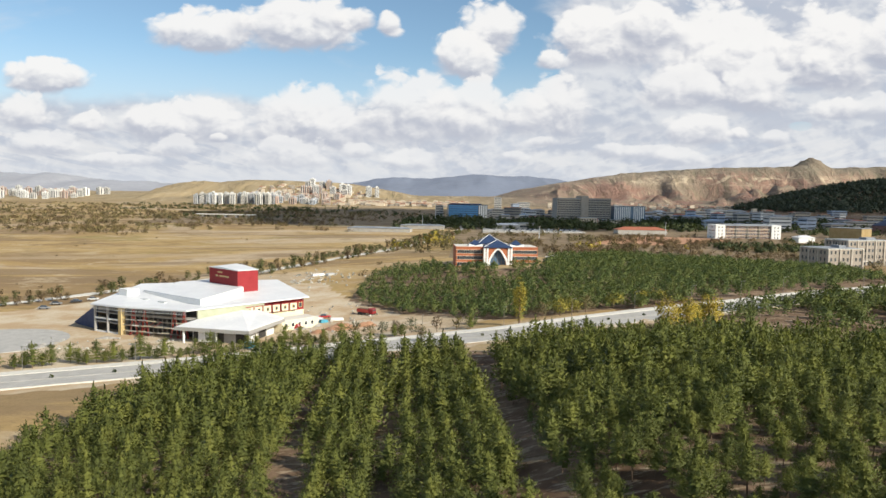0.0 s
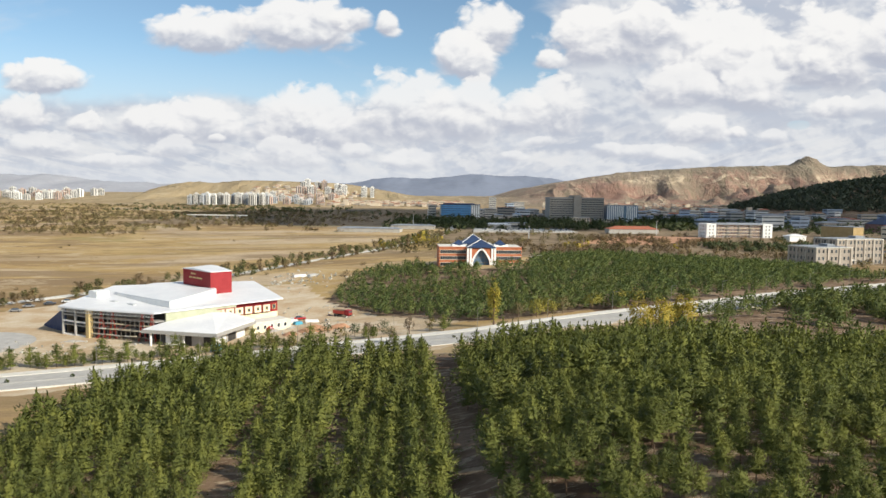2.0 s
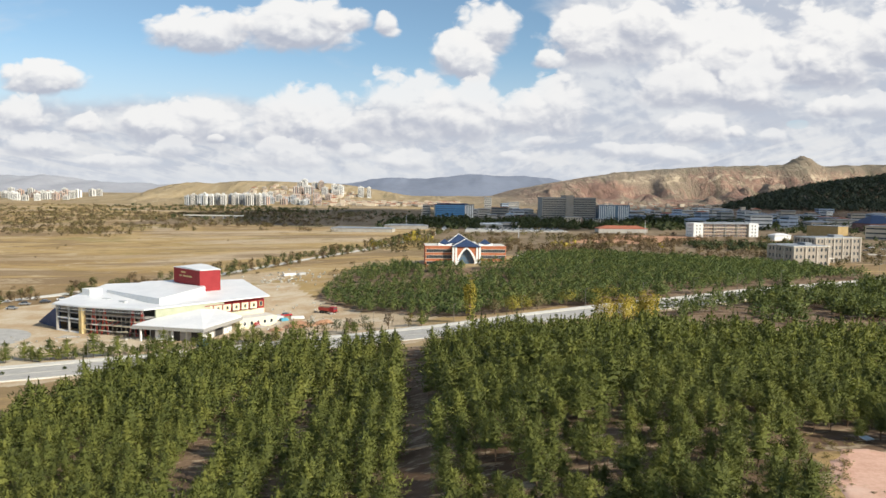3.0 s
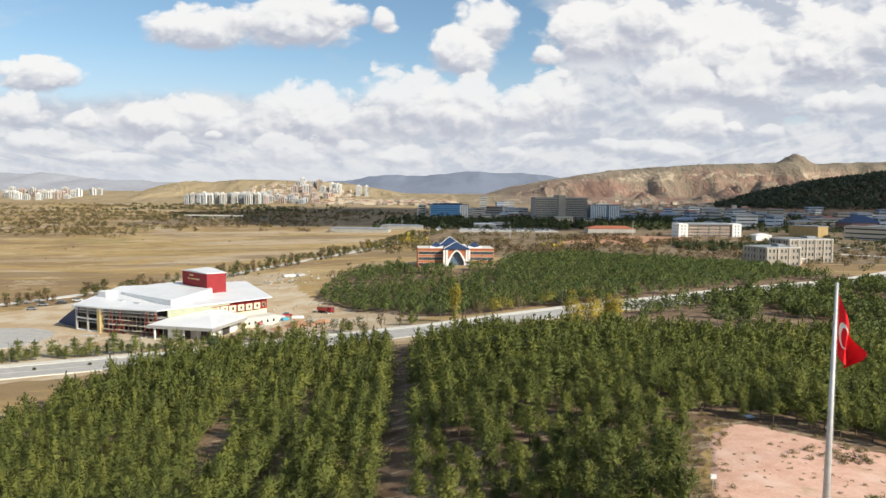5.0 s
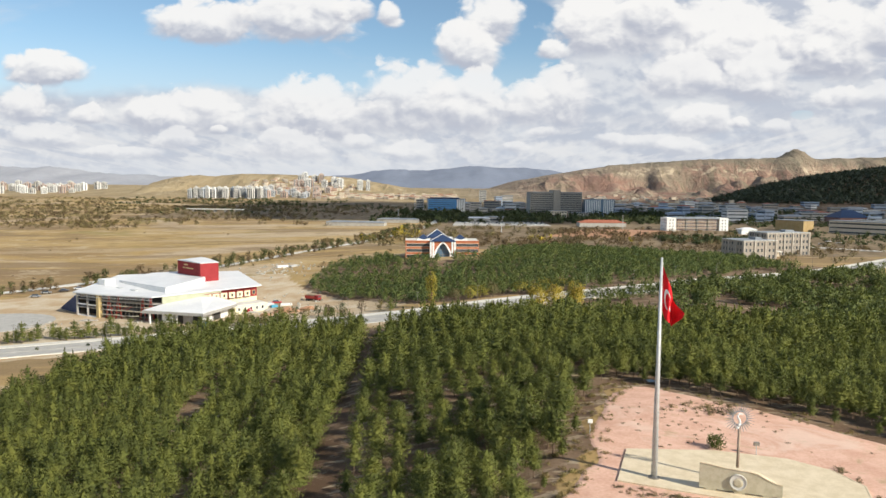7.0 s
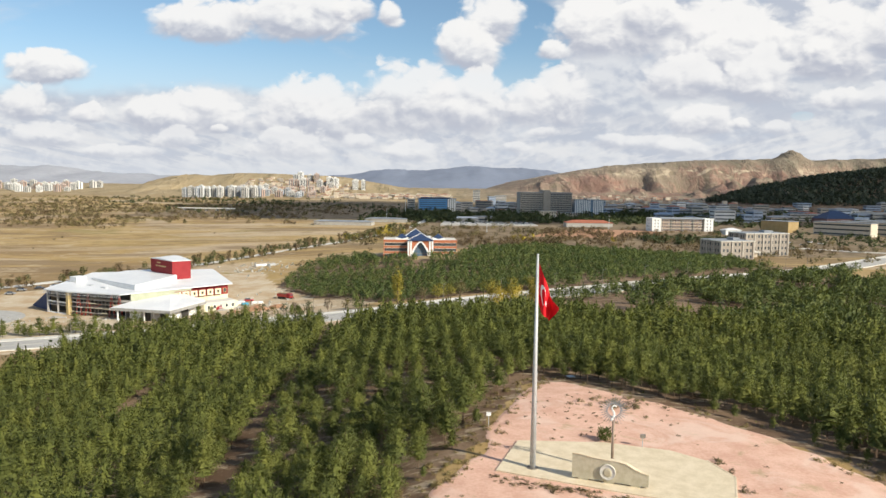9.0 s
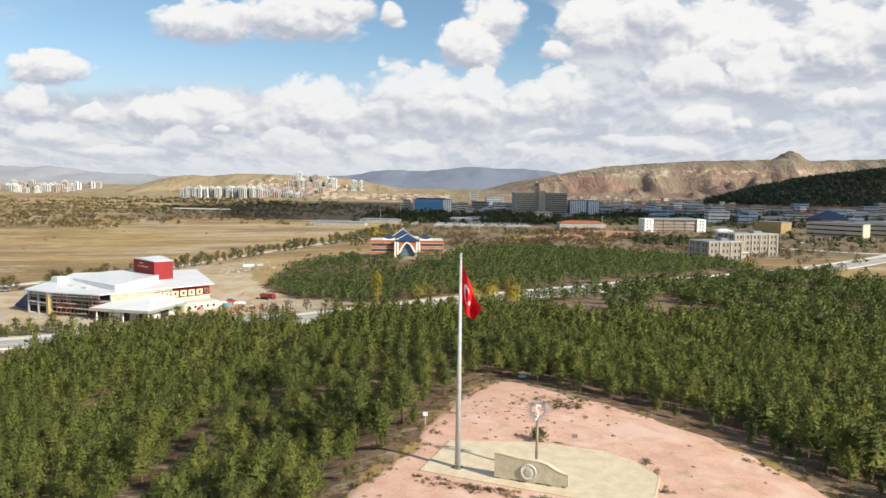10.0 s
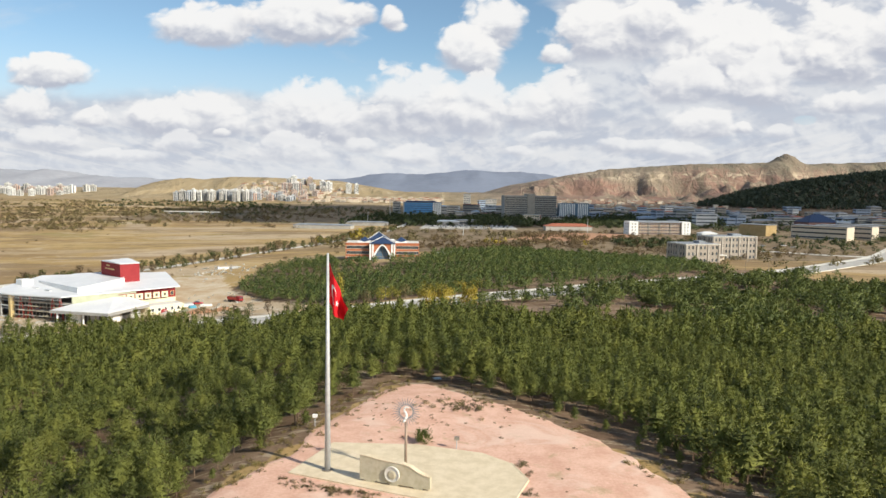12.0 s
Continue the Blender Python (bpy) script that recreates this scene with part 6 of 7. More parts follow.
    simple_building("depot_shed", "low pale shed beside the dark wood", -92, 690, -3, 44, 12, 4, M_CITY, M_GREYROOF, pitch=1.2)
    roofs = [M_GREYROOF, M_GREYROOF, M_REDROOF, M_GREYROOF, plain("blue_sheet_roof", (0.20, 0.28, 0.40), (0.28, 0.37, 0.50), 0.2, 0.5)]
    walls = [M_CITY, plain("white_town_render", (0.52, 0.52, 0.52), (0.62, 0.62, 0.63), 0.1, 0.85, coords="World"), M_BEIGE, M_GREYWALL, plain("blue_town_render", (0.26, 0.31, 0.40), (0.34, 0.40, 0.50), 0.1, 0.85, coords="World")]
    spots = []
    for i in range(1400):
        y = rng.uniform(690, 1280)
        x = rng.uniform(-90 + 0.05 * y, 240 + 0.42 * y)
        w, d, h = rng.uniform(10, 30), rng.uniform(10, 18), rng.choice([4.5, 6, 7.5, 9, 12, 15], p=[0.15, 0.2, 0.2, 0.2, 0.15, 0.1])
        if any(abs(x - a) < (w + e) * 0.62 and abs(y - b) < 24 for a, b, e in spots) or (40 < x < 200 and y < 900) or (x < 5 and y < 1000) or hills(np.array([x]), np.array([y]))[0] > 9:
            continue
        spots.append((x, y, w))
        simple_building("town_building", "low town building with bands of windows", x, y, rng.uniform(-12, 22), w, d, h, walls[int(rng.integers(5))], roofs[int(rng.integers(5))], group="town buildings", floors=max(1, int(h / 3.2)) if h > 5 else 1, pitch=rng.choice([0, 1.6]))
        if len(spots) > 130:
            break
    # housing estate on the flat-topped hill
    def tower(label, x, y, rot, w, d, h, wall, trim, bays):
        """A slab of flats with balcony stacks, a lift head and a parapet."""
        t = thing("apartment_tower", pose(x, y, min(height(x, y), height(x, y + d)) - 1.5, 0, 0, rot), label, "apartment tower", "apartment towers")
        h += 1.5
        part("wall", Mesh().box(-w / 2, w / 2, 0, d, 0, h), wall, t)
        part("parapet", Mesh().box(-w / 2 - 0.2, w / 2 + 0.2, -0.2, d + 0.2, h, h + 0.7), trim, t)
        part("lift_head", Mesh().box(-w * 0.18, w * 0.18, d * 0.3, d * 0.7, h + 0.7, h + 3.0), wall, t)
        step = w / bays
        for i in range(bays):
            cx = -w / 2 + (i + 0.5) * step
            part("window_strip", Mesh().box(cx - step * 0.22, cx + step * 0.22, -0.08, 0.2, 2.5, h - 1.0), M_GLASS, t)
            if i % 2 == 0:
                part("balcony", Mesh().box(cx + step * 0.24, cx + step * 0.5, -1.0, 0.1, 3.0, h - 0.6), trim, t)
        for sx in (-1, 1):
            part("window_strip", Mesh().box(sx * w / 2 - 0.1, sx * w / 2 + 0.1, d * 0.35, d * 0.6, 2.5, h - 1.0), M_GLASS, t)

    pink = plain("salmon_render", (0.42, 0.30, 0.25), (0.52, 0.39, 0.33), 0.08, 0.85, coords="World")
    pale = plain("pale_flats_render", (0.50, 0.49, 0.47), (0.62, 0.61, 0.59), 0.08, 0.85, coords="World")
    cool = plain("blue_grey_render", (0.34, 0.37, 0.42), (0.44, 0.47, 0.52), 0.08, 0.85, coords="World")

    def estate(n, x0, x1, y0, y1, h0, h1, wide, seed, label, tones):
        r = np.random.default_rng(seed)
        done = []
        for i in range(n * 12):
            x, y = r.uniform(x0, x1), r.uniform(y0, y1)
            if any(abs(x - a) < wide * 0.95 and abs(y - c) < 22 for a, c in done):
                continue
            done.append((x, y))
            tower(label, x, y, r.uniform(-18, 12), wide * r.uniform(0.75, 1.05), r.uniform(10, 14), r.uniform(h0, h1), tones[int(r.integers(len(tones)))], r.choice([pale, M_CITY]), int(r.integers(3, 6)))
            if len(done) >= n:
                break
    estate(40, -590, -445, 1385, 1475, 17, 22, 11, 1, "white apartment tower of the hill estate", [pale, pale, cool, M_WHITE])
    estate(30, -475, -330, 1430, 1580, 9, 16, 14, 2, "pale apartment block of the hill estate", [pale, pink, pink, cool])
    estate(14, -440, -330, 1640, 1780, 16, 27, 14, 3, "tall pale apartment tower on the hill", [pale, pink, M_WHITE])
    estate(2, -290, -262, 1738, 1742, 24, 26, 13, 4, "one of two slender white towers", [M_WHITE])
    estate(44, -1150, -905, 1490, 1700, 8, 18, 13, 5, "pale apartment tower of the distant town", [pale, pale, M_WHITE, pink])
    h = Mesh()
    r = np.random.default_rng(9)
    for i in range(560):
        k = i % 3
        x, y = ((r.uniform(-560, -300), r.uniform(1560, 1780)), (r.uniform(-330, -40), r.uniform(1420, 1560)), (r.uniform(120, 640), r.uniform(1300, 1560)))[k]
        z = height(x, y)
        w, d, t = r.uniform(6, 10), r.uniform(6, 9), r.uniform(3, 6)
        h.box(x, x + w, y, y + d, z - 2, z + t, int(r.integers(2)))
        h.box(x - 0.4, x + w + 0.4, y - 0.4, y + d + 0.4, z + t, z + t + 0.8, 2 if r.uniform() < 0.35 else 0)
    tagged(part("far_houses", h, [M_CREAM, M_BEIGE, M_REDROOF]), "small pale houses with red roofs on the far slopes", "houses", kind="stuff")
    # low bridge over the plain
    br = thing("road_bridge", pose(-392, 878, -4.5, 0, 0, -7), "long low concrete road bridge over the plain", "bridge")
    part("deck", Mesh().box(0, 78, 0, 8, 3.4, 4.6), M_PALE, br)
    for i in range(5):
        part("pier", Mesh().box(8 + i * 15, 10 + i * 15, 1, 7, -2, 3.4), M_GREYWALL, br)
    # pylon-like frame and light masts over the car park
    for x, y, tall in ((-85, 860, 24), (-92, 700, 14), (12, 560, 10), (130, 615, 12)):
        m = thing("light_mast", pose(x, y, height(x, y)), "tall grey lattice light mast", "mast", "light masts")
        part("shaft", Mesh().rod((0, 0, 0), (0, 0, tall), 0.35, 0.15, 6), M_STEEL, m)
        part("lamp_ring", Mesh().rod((0, 0, tall), (0, 0, tall + 0.5), 1.1, 1.1, 10), M_DULLMETAL, m)


def car_model(mat, label, name="parked_car"):
    t = thing(name, pose(0, 0, 0), label, "car", "parked cars")
    body = Mesh().prism([(-2.1, -0.85), (2.1, -0.85), (2.2, 0), (2.1, 0.85), (-2.1, 0.85), (-2.2, 0)], 0.35, 0.85)
    part("body", body, mat, t)
    cab = Mesh()
    lo, hi = [(-1.6, -0.78), (1.0, -0.78), (1.0, 0.78), (-1.6, 0.78)], [(-1.2, -0.6), (0.4, -0.6), (0.4, 0.6), (-1.2, 0.6)]
    for i in range(4):
        j = (i + 1) % 4
        cab.face([(*lo[i], 0.85), (*lo[j], 0.85), (*hi[j], 1.4), (*hi[i], 1.4)])
    cab.face([(*p, 1.4) for p in hi])
    part("cabin", cab, M_GLASS, t)
    wheel = Mesh().rod((0, -0.1, 0), (0, 0.1, 0), 0.33, 0.33, 10).data("wheel", M_DARK)
    for x, y in ((-1.35, -0.8), (1.35, -0.8), (-1.35, 0.8), (1.35, 0.8)):
        part("wheel", wheel, None, t, at=pose(x, y, 0.33))
    return t


def build_cars():
    rng = np.random.default_rng(3)
    paints = [plain("car_white", (0.7, 0.7, 0.7), (0.75, 0.75, 0.75), 1, 0.3), plain("car_silver", (0.38, 0.39, 0.41), (0.42, 0.43, 0.45), 1, 0.3, metal=0.5), plain("car_red", (0.42, 0.03, 0.03), (0.46, 0.04, 0.04), 1, 0.3), plain("car_dark", (0.04, 0.045, 0.055), (0.06, 0.06, 0.07), 1, 0.3)]
    models = [car_model(p, lab) for p, lab in zip(paints, ("white parked car", "silver parked car in the lot", "small red parked car", "dark parked car in the lot"))]
    for m, lab in zip(models, ("small white car parked on open ground", "small silver car parked on open ground", "small red car parked beside the hall", "small dark car parked on open ground")):
        tagged(m, lab)
    places = []
    for r in range(5):
        for i in range(16):
            if rng.uniform() < 0.7:
                places.append((-22 + i * 5.2 + r * 2, 655 + r * 14, 90 + rng.uniform(-4, 4)))
    for i in range(14):
        places.append((238 + rng.uniform(-24, 26), 470 + rng.uniform(-10, 14), rng.uniform(0, 180)))
    for x, y, a in ((-205, 262, 10), (-209, 256, 20), (-214, 250, 15), (-176, 275, 10), (-213, 240, 8)):
        places.append((x, y, a))
    lot = Mesh().prism([(-32, 645), (66, 650), (64, 722), (-30, 718)], -12, max(height(0, 660), height(50, 700)) + 0.2)
    tagged(part("car_park", lot, M_ASPHALT), "grey asphalt car park before the clinic", "car park", kind="structure")
    top = max(height(0, 660), height(50, 700)) + 0.2
    tagged(models[2], "small red car parked beside the hall")
    models[2].matrix_basis = pose(-101.5, 231, height(-101.5, 231), 0, 0, 20)
    for n, (x, y, a) in enumerate(places):
        z = top if 640 < y < 730 else height(x, y) + 0.05
        if n == 0:
            models[0].matrix_basis = pose(x, y, z, 0, 0, a)
        elif n == 1:
            models[1].matrix_basis = pose(x, y, z, 0, 0, a)
        elif n == 2:
            models[3].matrix_basis = pose(x, y, z, 0, 0, a)
        else:
            copy_thing(models[(0, 0, 1, 1, 3)[int(rng.integers(5))]], pose(x, y, z, 0, 0, a))
    # red lorry by the wood
    t = thing("red_lorry", pose(-86.5, 235.5, height(-86.5, 235.5), 0, 0, -28), "red tipper lorry parked at the wood edge", "lorry")
    part("chassis", Mesh().box(-3.6, 3.6, -0.6, 0.6, 0.7, 1.0), M_DARK, t)
    part("bed", Mesh().prism([(-3.7, -1.2), (1.4, -1.2), (1.4, 1.2), (-3.7, 1.2)], 1.1, 2.3), M_REDSTEEL, t, "dull red tipper bed")
    part("load", Mesh().prism([(-3.4, -1), (1.1, -1), (1.1, 1), (-3.4, 1)], 2.3, [2.5, 2.45, 2.6, 2.5]), M_BARK, t)
    part("cab", Mesh().prism([(1.7, -1.15), (3.6, -1.15), (3.6, 1.15), (1.7, 1.15)], 0.8, [2.8, 2.6, 2.6, 2.8]), M_RED, t, "bright red cab")
    part("windscreen", Mesh().box(3.58, 3.64, -1.0, 1.0, 1.8, 2.4), M_GLASS, t)
    wheel = Mesh().rod((0, -0.2, 0), (0, 0.2, 0), 0.5, 0.5, 12).data("wheel", M_DARK)
    for x in (-2.8, -1.6, 2.5):
        for y in (-1.0, 1.0):
            part("wheel", wheel, None, t, at=pose(x, y, 0.5))


M_PALEGREEN = plain("pale_green_render", (0.38, 0.40, 0.29), (0.47, 0.48, 0.36), 0.4, 0.8)
M_PALEYELLOW = plain("pale_yellow_render", (0.70, 0.64, 0.46), (0.78, 0.73, 0.55), 0.4, 0.8)


def build_hall():
    base = -20.2
    t = thing("concert_hall", pose(-136, 186, base, 0, 0, -32.3), "large white-roofed hall under construction with a red tower", "building")
    outline = [(-39, -8.5), (-25, -7), (0, 0), (7.5, 46), (-28, 64), (-57, 22)]
    zs = [9.3, 9.5, 9.8, 10.0, 11.8, 11.6]
    rf = Mesh()
    n = len(outline)
    top, bot = [(x, y, z) for (x, y), z in zip(outline, zs)], [(x, y, z - 0.45) for (x, y), z in zip(outline, zs)]
    rf.face(top).face(bot[::-1])
    for i in range(n):
        j = (i + 1) % n
        rf.face([bot[i], bot[j], top[j], top[i]])
    part("roof", rf, M_ROOFWHITE, t, "white sheet-metal roof")
    # raised auditorium roof
    up = [(-40, 12), (-5, 9), (-13, 33.5), (-36, 46), (-47, 32)]
    part("raised_wall", Mesh().prism(up, 9.2, [11.2, 11.4, 12.4, 12.4, 11.9]), M_WHITE, t, "white upper wall")
    part("raised_roof", Mesh().prism([(x * 1.015, y * 1.01) for x, y in up], 11.2, [11.6, 11.8, 12.8, 12.8, 12.3]), M_ROOFWHITE, t, "white upper roof")
    part("roof_box", Mesh().box(-43.5, -38.5, 4.5, 9, 9, 12.6), M_WHITE, t, "white stair head")
    part("roof_duct", Mesh().box(-31, -28, 4.5, 6, 9.3, 10.2).box(-22, -18.5, 5, 6.2, 9.4, 10.1), M_STEEL, t)
    # red stage tower
    tower = part("stage_tower", Mesh().prism([(-36, 37), (-16.5, 34), (-14.2, 41.5), (-34, 48)], 9, [18.3, 18.3, 18.3, 18.9]), M_RED, t, "red metal-clad stage tower")
    part("tower_roof", Mesh().prism([(-29, 35.7), (-16.2, 33.8), (-13.9, 41.6), (-28, 46.5)], 18.3, [19.0, 18.55, 18.55, 19.1]).prism([(-36.2, 36.8), (-29, 35.7), (-28, 46.5), (-34.2, 48.2)], 18.3, [18.45, 19.0, 19.1, 19.0]), M_ROOFWHITE, tower, "white tower roof")
    for i, (w, z) in enumerate(((3.2, 17.0), (1.6, 15.6), (2.4, 15.6), (3.6, 15.6))):
        x = (-28.5, -30.5, -27.6, -24.2)[i]
        part("letter_bar", Mesh().box(-w / 2, w / 2, -0.14, 0.0, z - 0.3, z + 0.25), M_YELLOW, tower, "gold sign lettering", at=pose(x, 34 + (-16.5 - x) * 0.154, 0, 0, 0, -8.75))
    rib = Mesh().box(-0.05, 0.05, -0.08, 0.0, 9.4, 18.2).data("rib", M_RED)
    for i in range(26):
        part("rib", rib, None, tower, at=pose(-35.6 + i * 0.75, 34 + (19.1 - i * 0.75) * 0.154, 0, 0, 0, -8.75))
    # open front under the roof edge: floors, columns, bracing, scaffolding
    front = [Vector((-39, -8.5, 0)), Vector((-25, -7, 0)), Vector((0, 0, 0))]
    # shade below the roof edge is put into this wall's colour
    part("back_wall", Mesh().prism([(-48, 6), (-39, -2.5), (-25, -1), (-1, 5), (-1, 9), (-46, 10)], 0, 9.1), M_DARK, t, "unfinished interior wall with recess shade in its colour")
    for z in (3.2, 6.4):
        part("floor_slab", Mesh().prism([(-38.5, -7.3), (-25, -5.8), (-1, 1.0), (-1, 6), (-25, -0.8), (-39, -2)], z, z + 0.35), M_GREYWALL, t, "raw concrete floor edge")

    def edge_point(s, inset=1.0):
        a, b, q = (front[0], front[1], s / 0.36) if s < 0.36 else (front[1], front[2], (s - 0.36) / 0.64)
        d = (b - a).normalized()
        return a.lerp(b, q) + Vector((-d.y, d.x, 0)) * inset
    for s in (0.02, 0.18):
        p = edge_point(s, 1.2)
        part("column", Mesh().rod((p.x, p.y, 0), (p.x, p.y, 9.1), 0.45, 0.45, 14), M_GREYWALL, t, "pale grey round column")
    for z in (0.0, 4.4):
        a, b = edge_point(0.02, 1.2), edge_point(0.33, 1.2)
        part("white_beam", Mesh().beam((a.x, a.y, z + 0.2), (b.x, b.y, z + 0.2), 0.5), M_WHITE, t, "white concrete beam")
    p = edge_point(0.36, 0.9)
    part("stone_pier", Mesh().box(p.x - 0.9, p.x + 0.9, p.y - 0.6, p.y + 0.8, 0, 9.1), M_YELLOW, t, "ochre clad pier")
    for s in (0.47, 0.58, 0.86, 0.95):
        a, b, c = edge_point(s - 0.035, 1.4), edge_point(s + 0.035, 1.4), edge_point(s, 1.4)
        for q in (a, b):
            part("red_brace", Mesh().beam((q.x, q.y, 0), (c.x, c.y, 9.0), 0.42), M_REDSTEEL, t, "red steel brace")
    for i in range(15):
        q = edge_point(0.38 + 0.6 * i / 14, 0.5)
        part("scaffold_post", Mesh().rod((q.x, q.y, 0), (q.x, q.y, 8.8), 0.07, 0.07, 5), M_DULLMETAL, t)
    for z in (1.8, 3.6, 5.4, 7.2):
        a, b = edge_point(0.38, 0.5), edge_point(0.98, 0.5)
        part("scaffold_rail", Mesh().beam((a.x, a.y, z), (b.x, b.y, z), 0.09), M_DULLMETAL, t)
        a, b = edge_point(0.38, 0.9), edge_point(0.98, 0.9)
        part("scaffold_deck", Mesh().beam((a.x, a.y, z - 0.3), (b.x, b.y, z - 0.3), 0.16), M_DULLMETAL, t)
    wild = random.Random(3)
    for i in range(26):
        q, z = 0.40 + 0.5 * wild.random(), wild.choice((1.8, 3.6, 5.4))
        a, b = edge_point(q, 0.3), edge_point(q + wild.uniform(0.04, 0.09), 0.3)
        if i % 3:
            part("scaffold_board", Mesh().beam((a.x, a.y, z), (b.x, b.y, z + wild.uniform(-0.2, 0.2)), 0.3), wild.choice((M_PALE, M_STONE, M_GREYWALL)), t)
        else:
            part("scaffold_diagonal", Mesh().beam((a.x, a.y, z - 1.8), (b.x, b.y, z), 0.1), M_REDSTEEL, t)
    # lattice fascia along the roof edge
    for i in range(40):
        a, b = edge_point(i / 40, -0.2), edge_point((i + 1) / 40, -0.2)
        za, zb = 8.85 + 0.5 * i / 40, 8.85 + 0.5 * (i + 1) / 40
        part("fascia_truss", Mesh().beam((a.x, a.y, za), (b.x, b.y, zb), 0.12).beam((a.x, a.y, za - 1.0), (b.x, b.y, zb - 1.0), 0.12).beam((a.x, a.y, za - 1.0), (b.x, b.y, zb), 0.1), M_STEEL, t)
    # long red side with yellow windows
    foot = [(1.6, 26.6), (2.5, 26.4), (5.6, 45), (-27, 62), (-28, 61), (3.5, 44.5)]
    part("side_wall", Mesh().prism(foot, 5.4, 9.5), M_RED, t, "red upper side wall")
    part("side_base", Mesh().prism(foot, 0, 5.4), M_PALEYELLOW, t, "pale yellow lower side wall")
    part("side_wall_pale", Mesh().prism([(0.2, 4), (4.1, 28), (3.5, 28), (-0.4, 4)], 3.5, 9.25), M_PALEGREEN, t, "pale greenish upper wall")
    side = Vector((6.6, 40, 0)).normalized()
    for i in range(6):
        p = Vector((-1, 5, 0)) + side * (16.5 + i * 3.5)
        m = Matrix.Translation(p) @ pose(0, 0, 0, 0, 0, math.degrees(math.atan2(side.y, side.x)))
        part("bay_panel", Mesh().box(0, 2.7, -1.3, 0.05, 5.9, 8.4), M_PALEYELLOW, t, "cream bay with round-edged window", at=m)
        part("bay_hood", Mesh().box(-0.15, 2.95, -1.6, 0.0, 8.4, 8.6).box(2.75, 2.95, -1.6, 0, 5.9, 8.4), M_RED, t, at=m)
        part("window", window_mesh(0.8, 1.0, M_YELLOW, M_GLASS), None, t, at=m @ pose(1.35, -1.32, 6.6))
    for i in range(2):
        p = Vector((-1, 5, 0)) + side * (35.5 + i * 2.6)
        m = Matrix.Translation(p) @ pose(0, -0.1, 0, 0, 0, math.degrees(math.atan2(side.y, side.x)))
        part("window", window_mesh(1.2, 1.5, M_YELLOW, M_GLASS), None, t, "yellow-framed window", at=m @ pose(1, -0.15, 6.4))
    # low yellow wing before the red side
    part("low_wing", Mesh().prism([(5, 24), (13.5, 27), (15.5, 42), (8, 44)], 0, 3.9), M_PALEYELLOW, t, "pale yellow low wing")
    part("low_wing_roof", Mesh().prism([(5.3, 24.6), (13.1, 27.4), (15.0, 41.6), (8.2, 43.4)], 3.9, 4.15), M_PALE, t)
    d = Vector((2.0, 15, 0)).normalized()
    for i in range(5):
        p = Vector((13.5, 27, 0)) + d * (1.8 + i * 2.7)
        m = Matrix.Translation(p) @ pose(0, 0, 0, 0, 0, math.degrees(math.atan2(d.y, d.x)))
        part("window", window_mesh(1.0, 1.2, M_WHITE, M_GLASS), None, t, at=m @ pose(0, -0.06, 1.9))
    m = Matrix.Translation((14.4, 33.5, 0)) @ pose(0, 0, 0, 0, 0, math.degrees(math.atan2(d.y, d.x)))
    part("round_door", Mesh().rod((0, 0.1, 1.2), (0, -0.12, 1.2), 1.5, 1.5, 18), M_RED, t, "round red doorway", at=m)
    # annex with a white roof, its corner heights bent to fit the camera's view
    a = thing("hall_annex", pose(-136, 186, base, 0, 0, -32.3), "low grey annex under a broad white roof", "building")
    ring = [(0.6, -4.4), (23.4, 4.3), (15.4, 26.0), (3.9, 25.6), (3.0, 19.0), (0.4, 3.2)]
    part("roof", Mesh().prism(ring, 4.75, [5.5, 5.5, 6.0, 7.2, 7.9, 6.6]), M_ROOFWHITE, a, "broad white roof")
    part("fascia", Mesh().prism([(x + (x - 8) * 0.025, y + (y - 12) * 0.025) for x, y in ring[:3]] + [(4.3, 25.6), (0.9, 3.2)], 4.35, 5.35), M_GREYWALL, a, "grey metal fascia")
    inner = [(4.5, -1.2), (20.8, 5.9), (13.6, 23.5), (-11, 23.5)]
    part("wall", Mesh().prism(inner, 0, 4.6), M_GREYWALL, a, "grey rendered wall")
    f0, f1, f2 = Vector((4.5, -1.2, 0)), Vector((20.8, 5.9, 0)), Vector((13.6, 23.5, 0))
    for (p, q), cuts in (((f0, f1), ((0.02, 0.10, M_DARK), (0.11, 0.36, M_WHITE), (0.42, 0.58, M_DARK), (0.80, 0.99, M_DARK))), ((f1, f2), ((0.05, 0.35, M_WHITE), (0.42, 0.66, M_DARK), (0.7, 0.97, M_WHITE)))):
        d = (q - p).normalized()
        m = Matrix.Translation(p) @ pose(0, 0, 0, 0, 0, math.degrees(math.atan2(d.y, d.x)))
        ln = (q - p).length
        for c0, c1, mat in cuts:
            # dark cuts are solid panels with the shade of an open bay painted on
            part("painted_opening" if mat is M_DARK else "panel", Mesh().box(ln * c0, ln * c1, -0.12, 0.1, 0.3, 4.2), mat, a, at=m)
    for p in ((2.8, -3.2), (12.5, 1.2), (21.8, 5.3)):
        part("column", Mesh().box(p[0] - 0.25, p[0] + 0.25, p[1] - 0.25, p[1] + 0.25, 0, 4.6), M_WHITE, a)
    # earth ramp against the far side
    blue = part("retaining_wall", Mesh().prism([(-58, -3.4), (-40.0, -5.6), (-40.0, -5.2), (-58, -3.0)], -0.5, [0.4, 8.6, 8.6, 0.4]), plain("dark_blue_face", (0.035, 0.05, 0.11), (0.06, 0.075, 0.15), 0.5, 0.7))
    blue.matrix_basis = pose(-136, 186, base, 0, 0, -32.3)
    tagged(blue, "dark blue retaining wall beside the unfinished hall", "retaining wall")
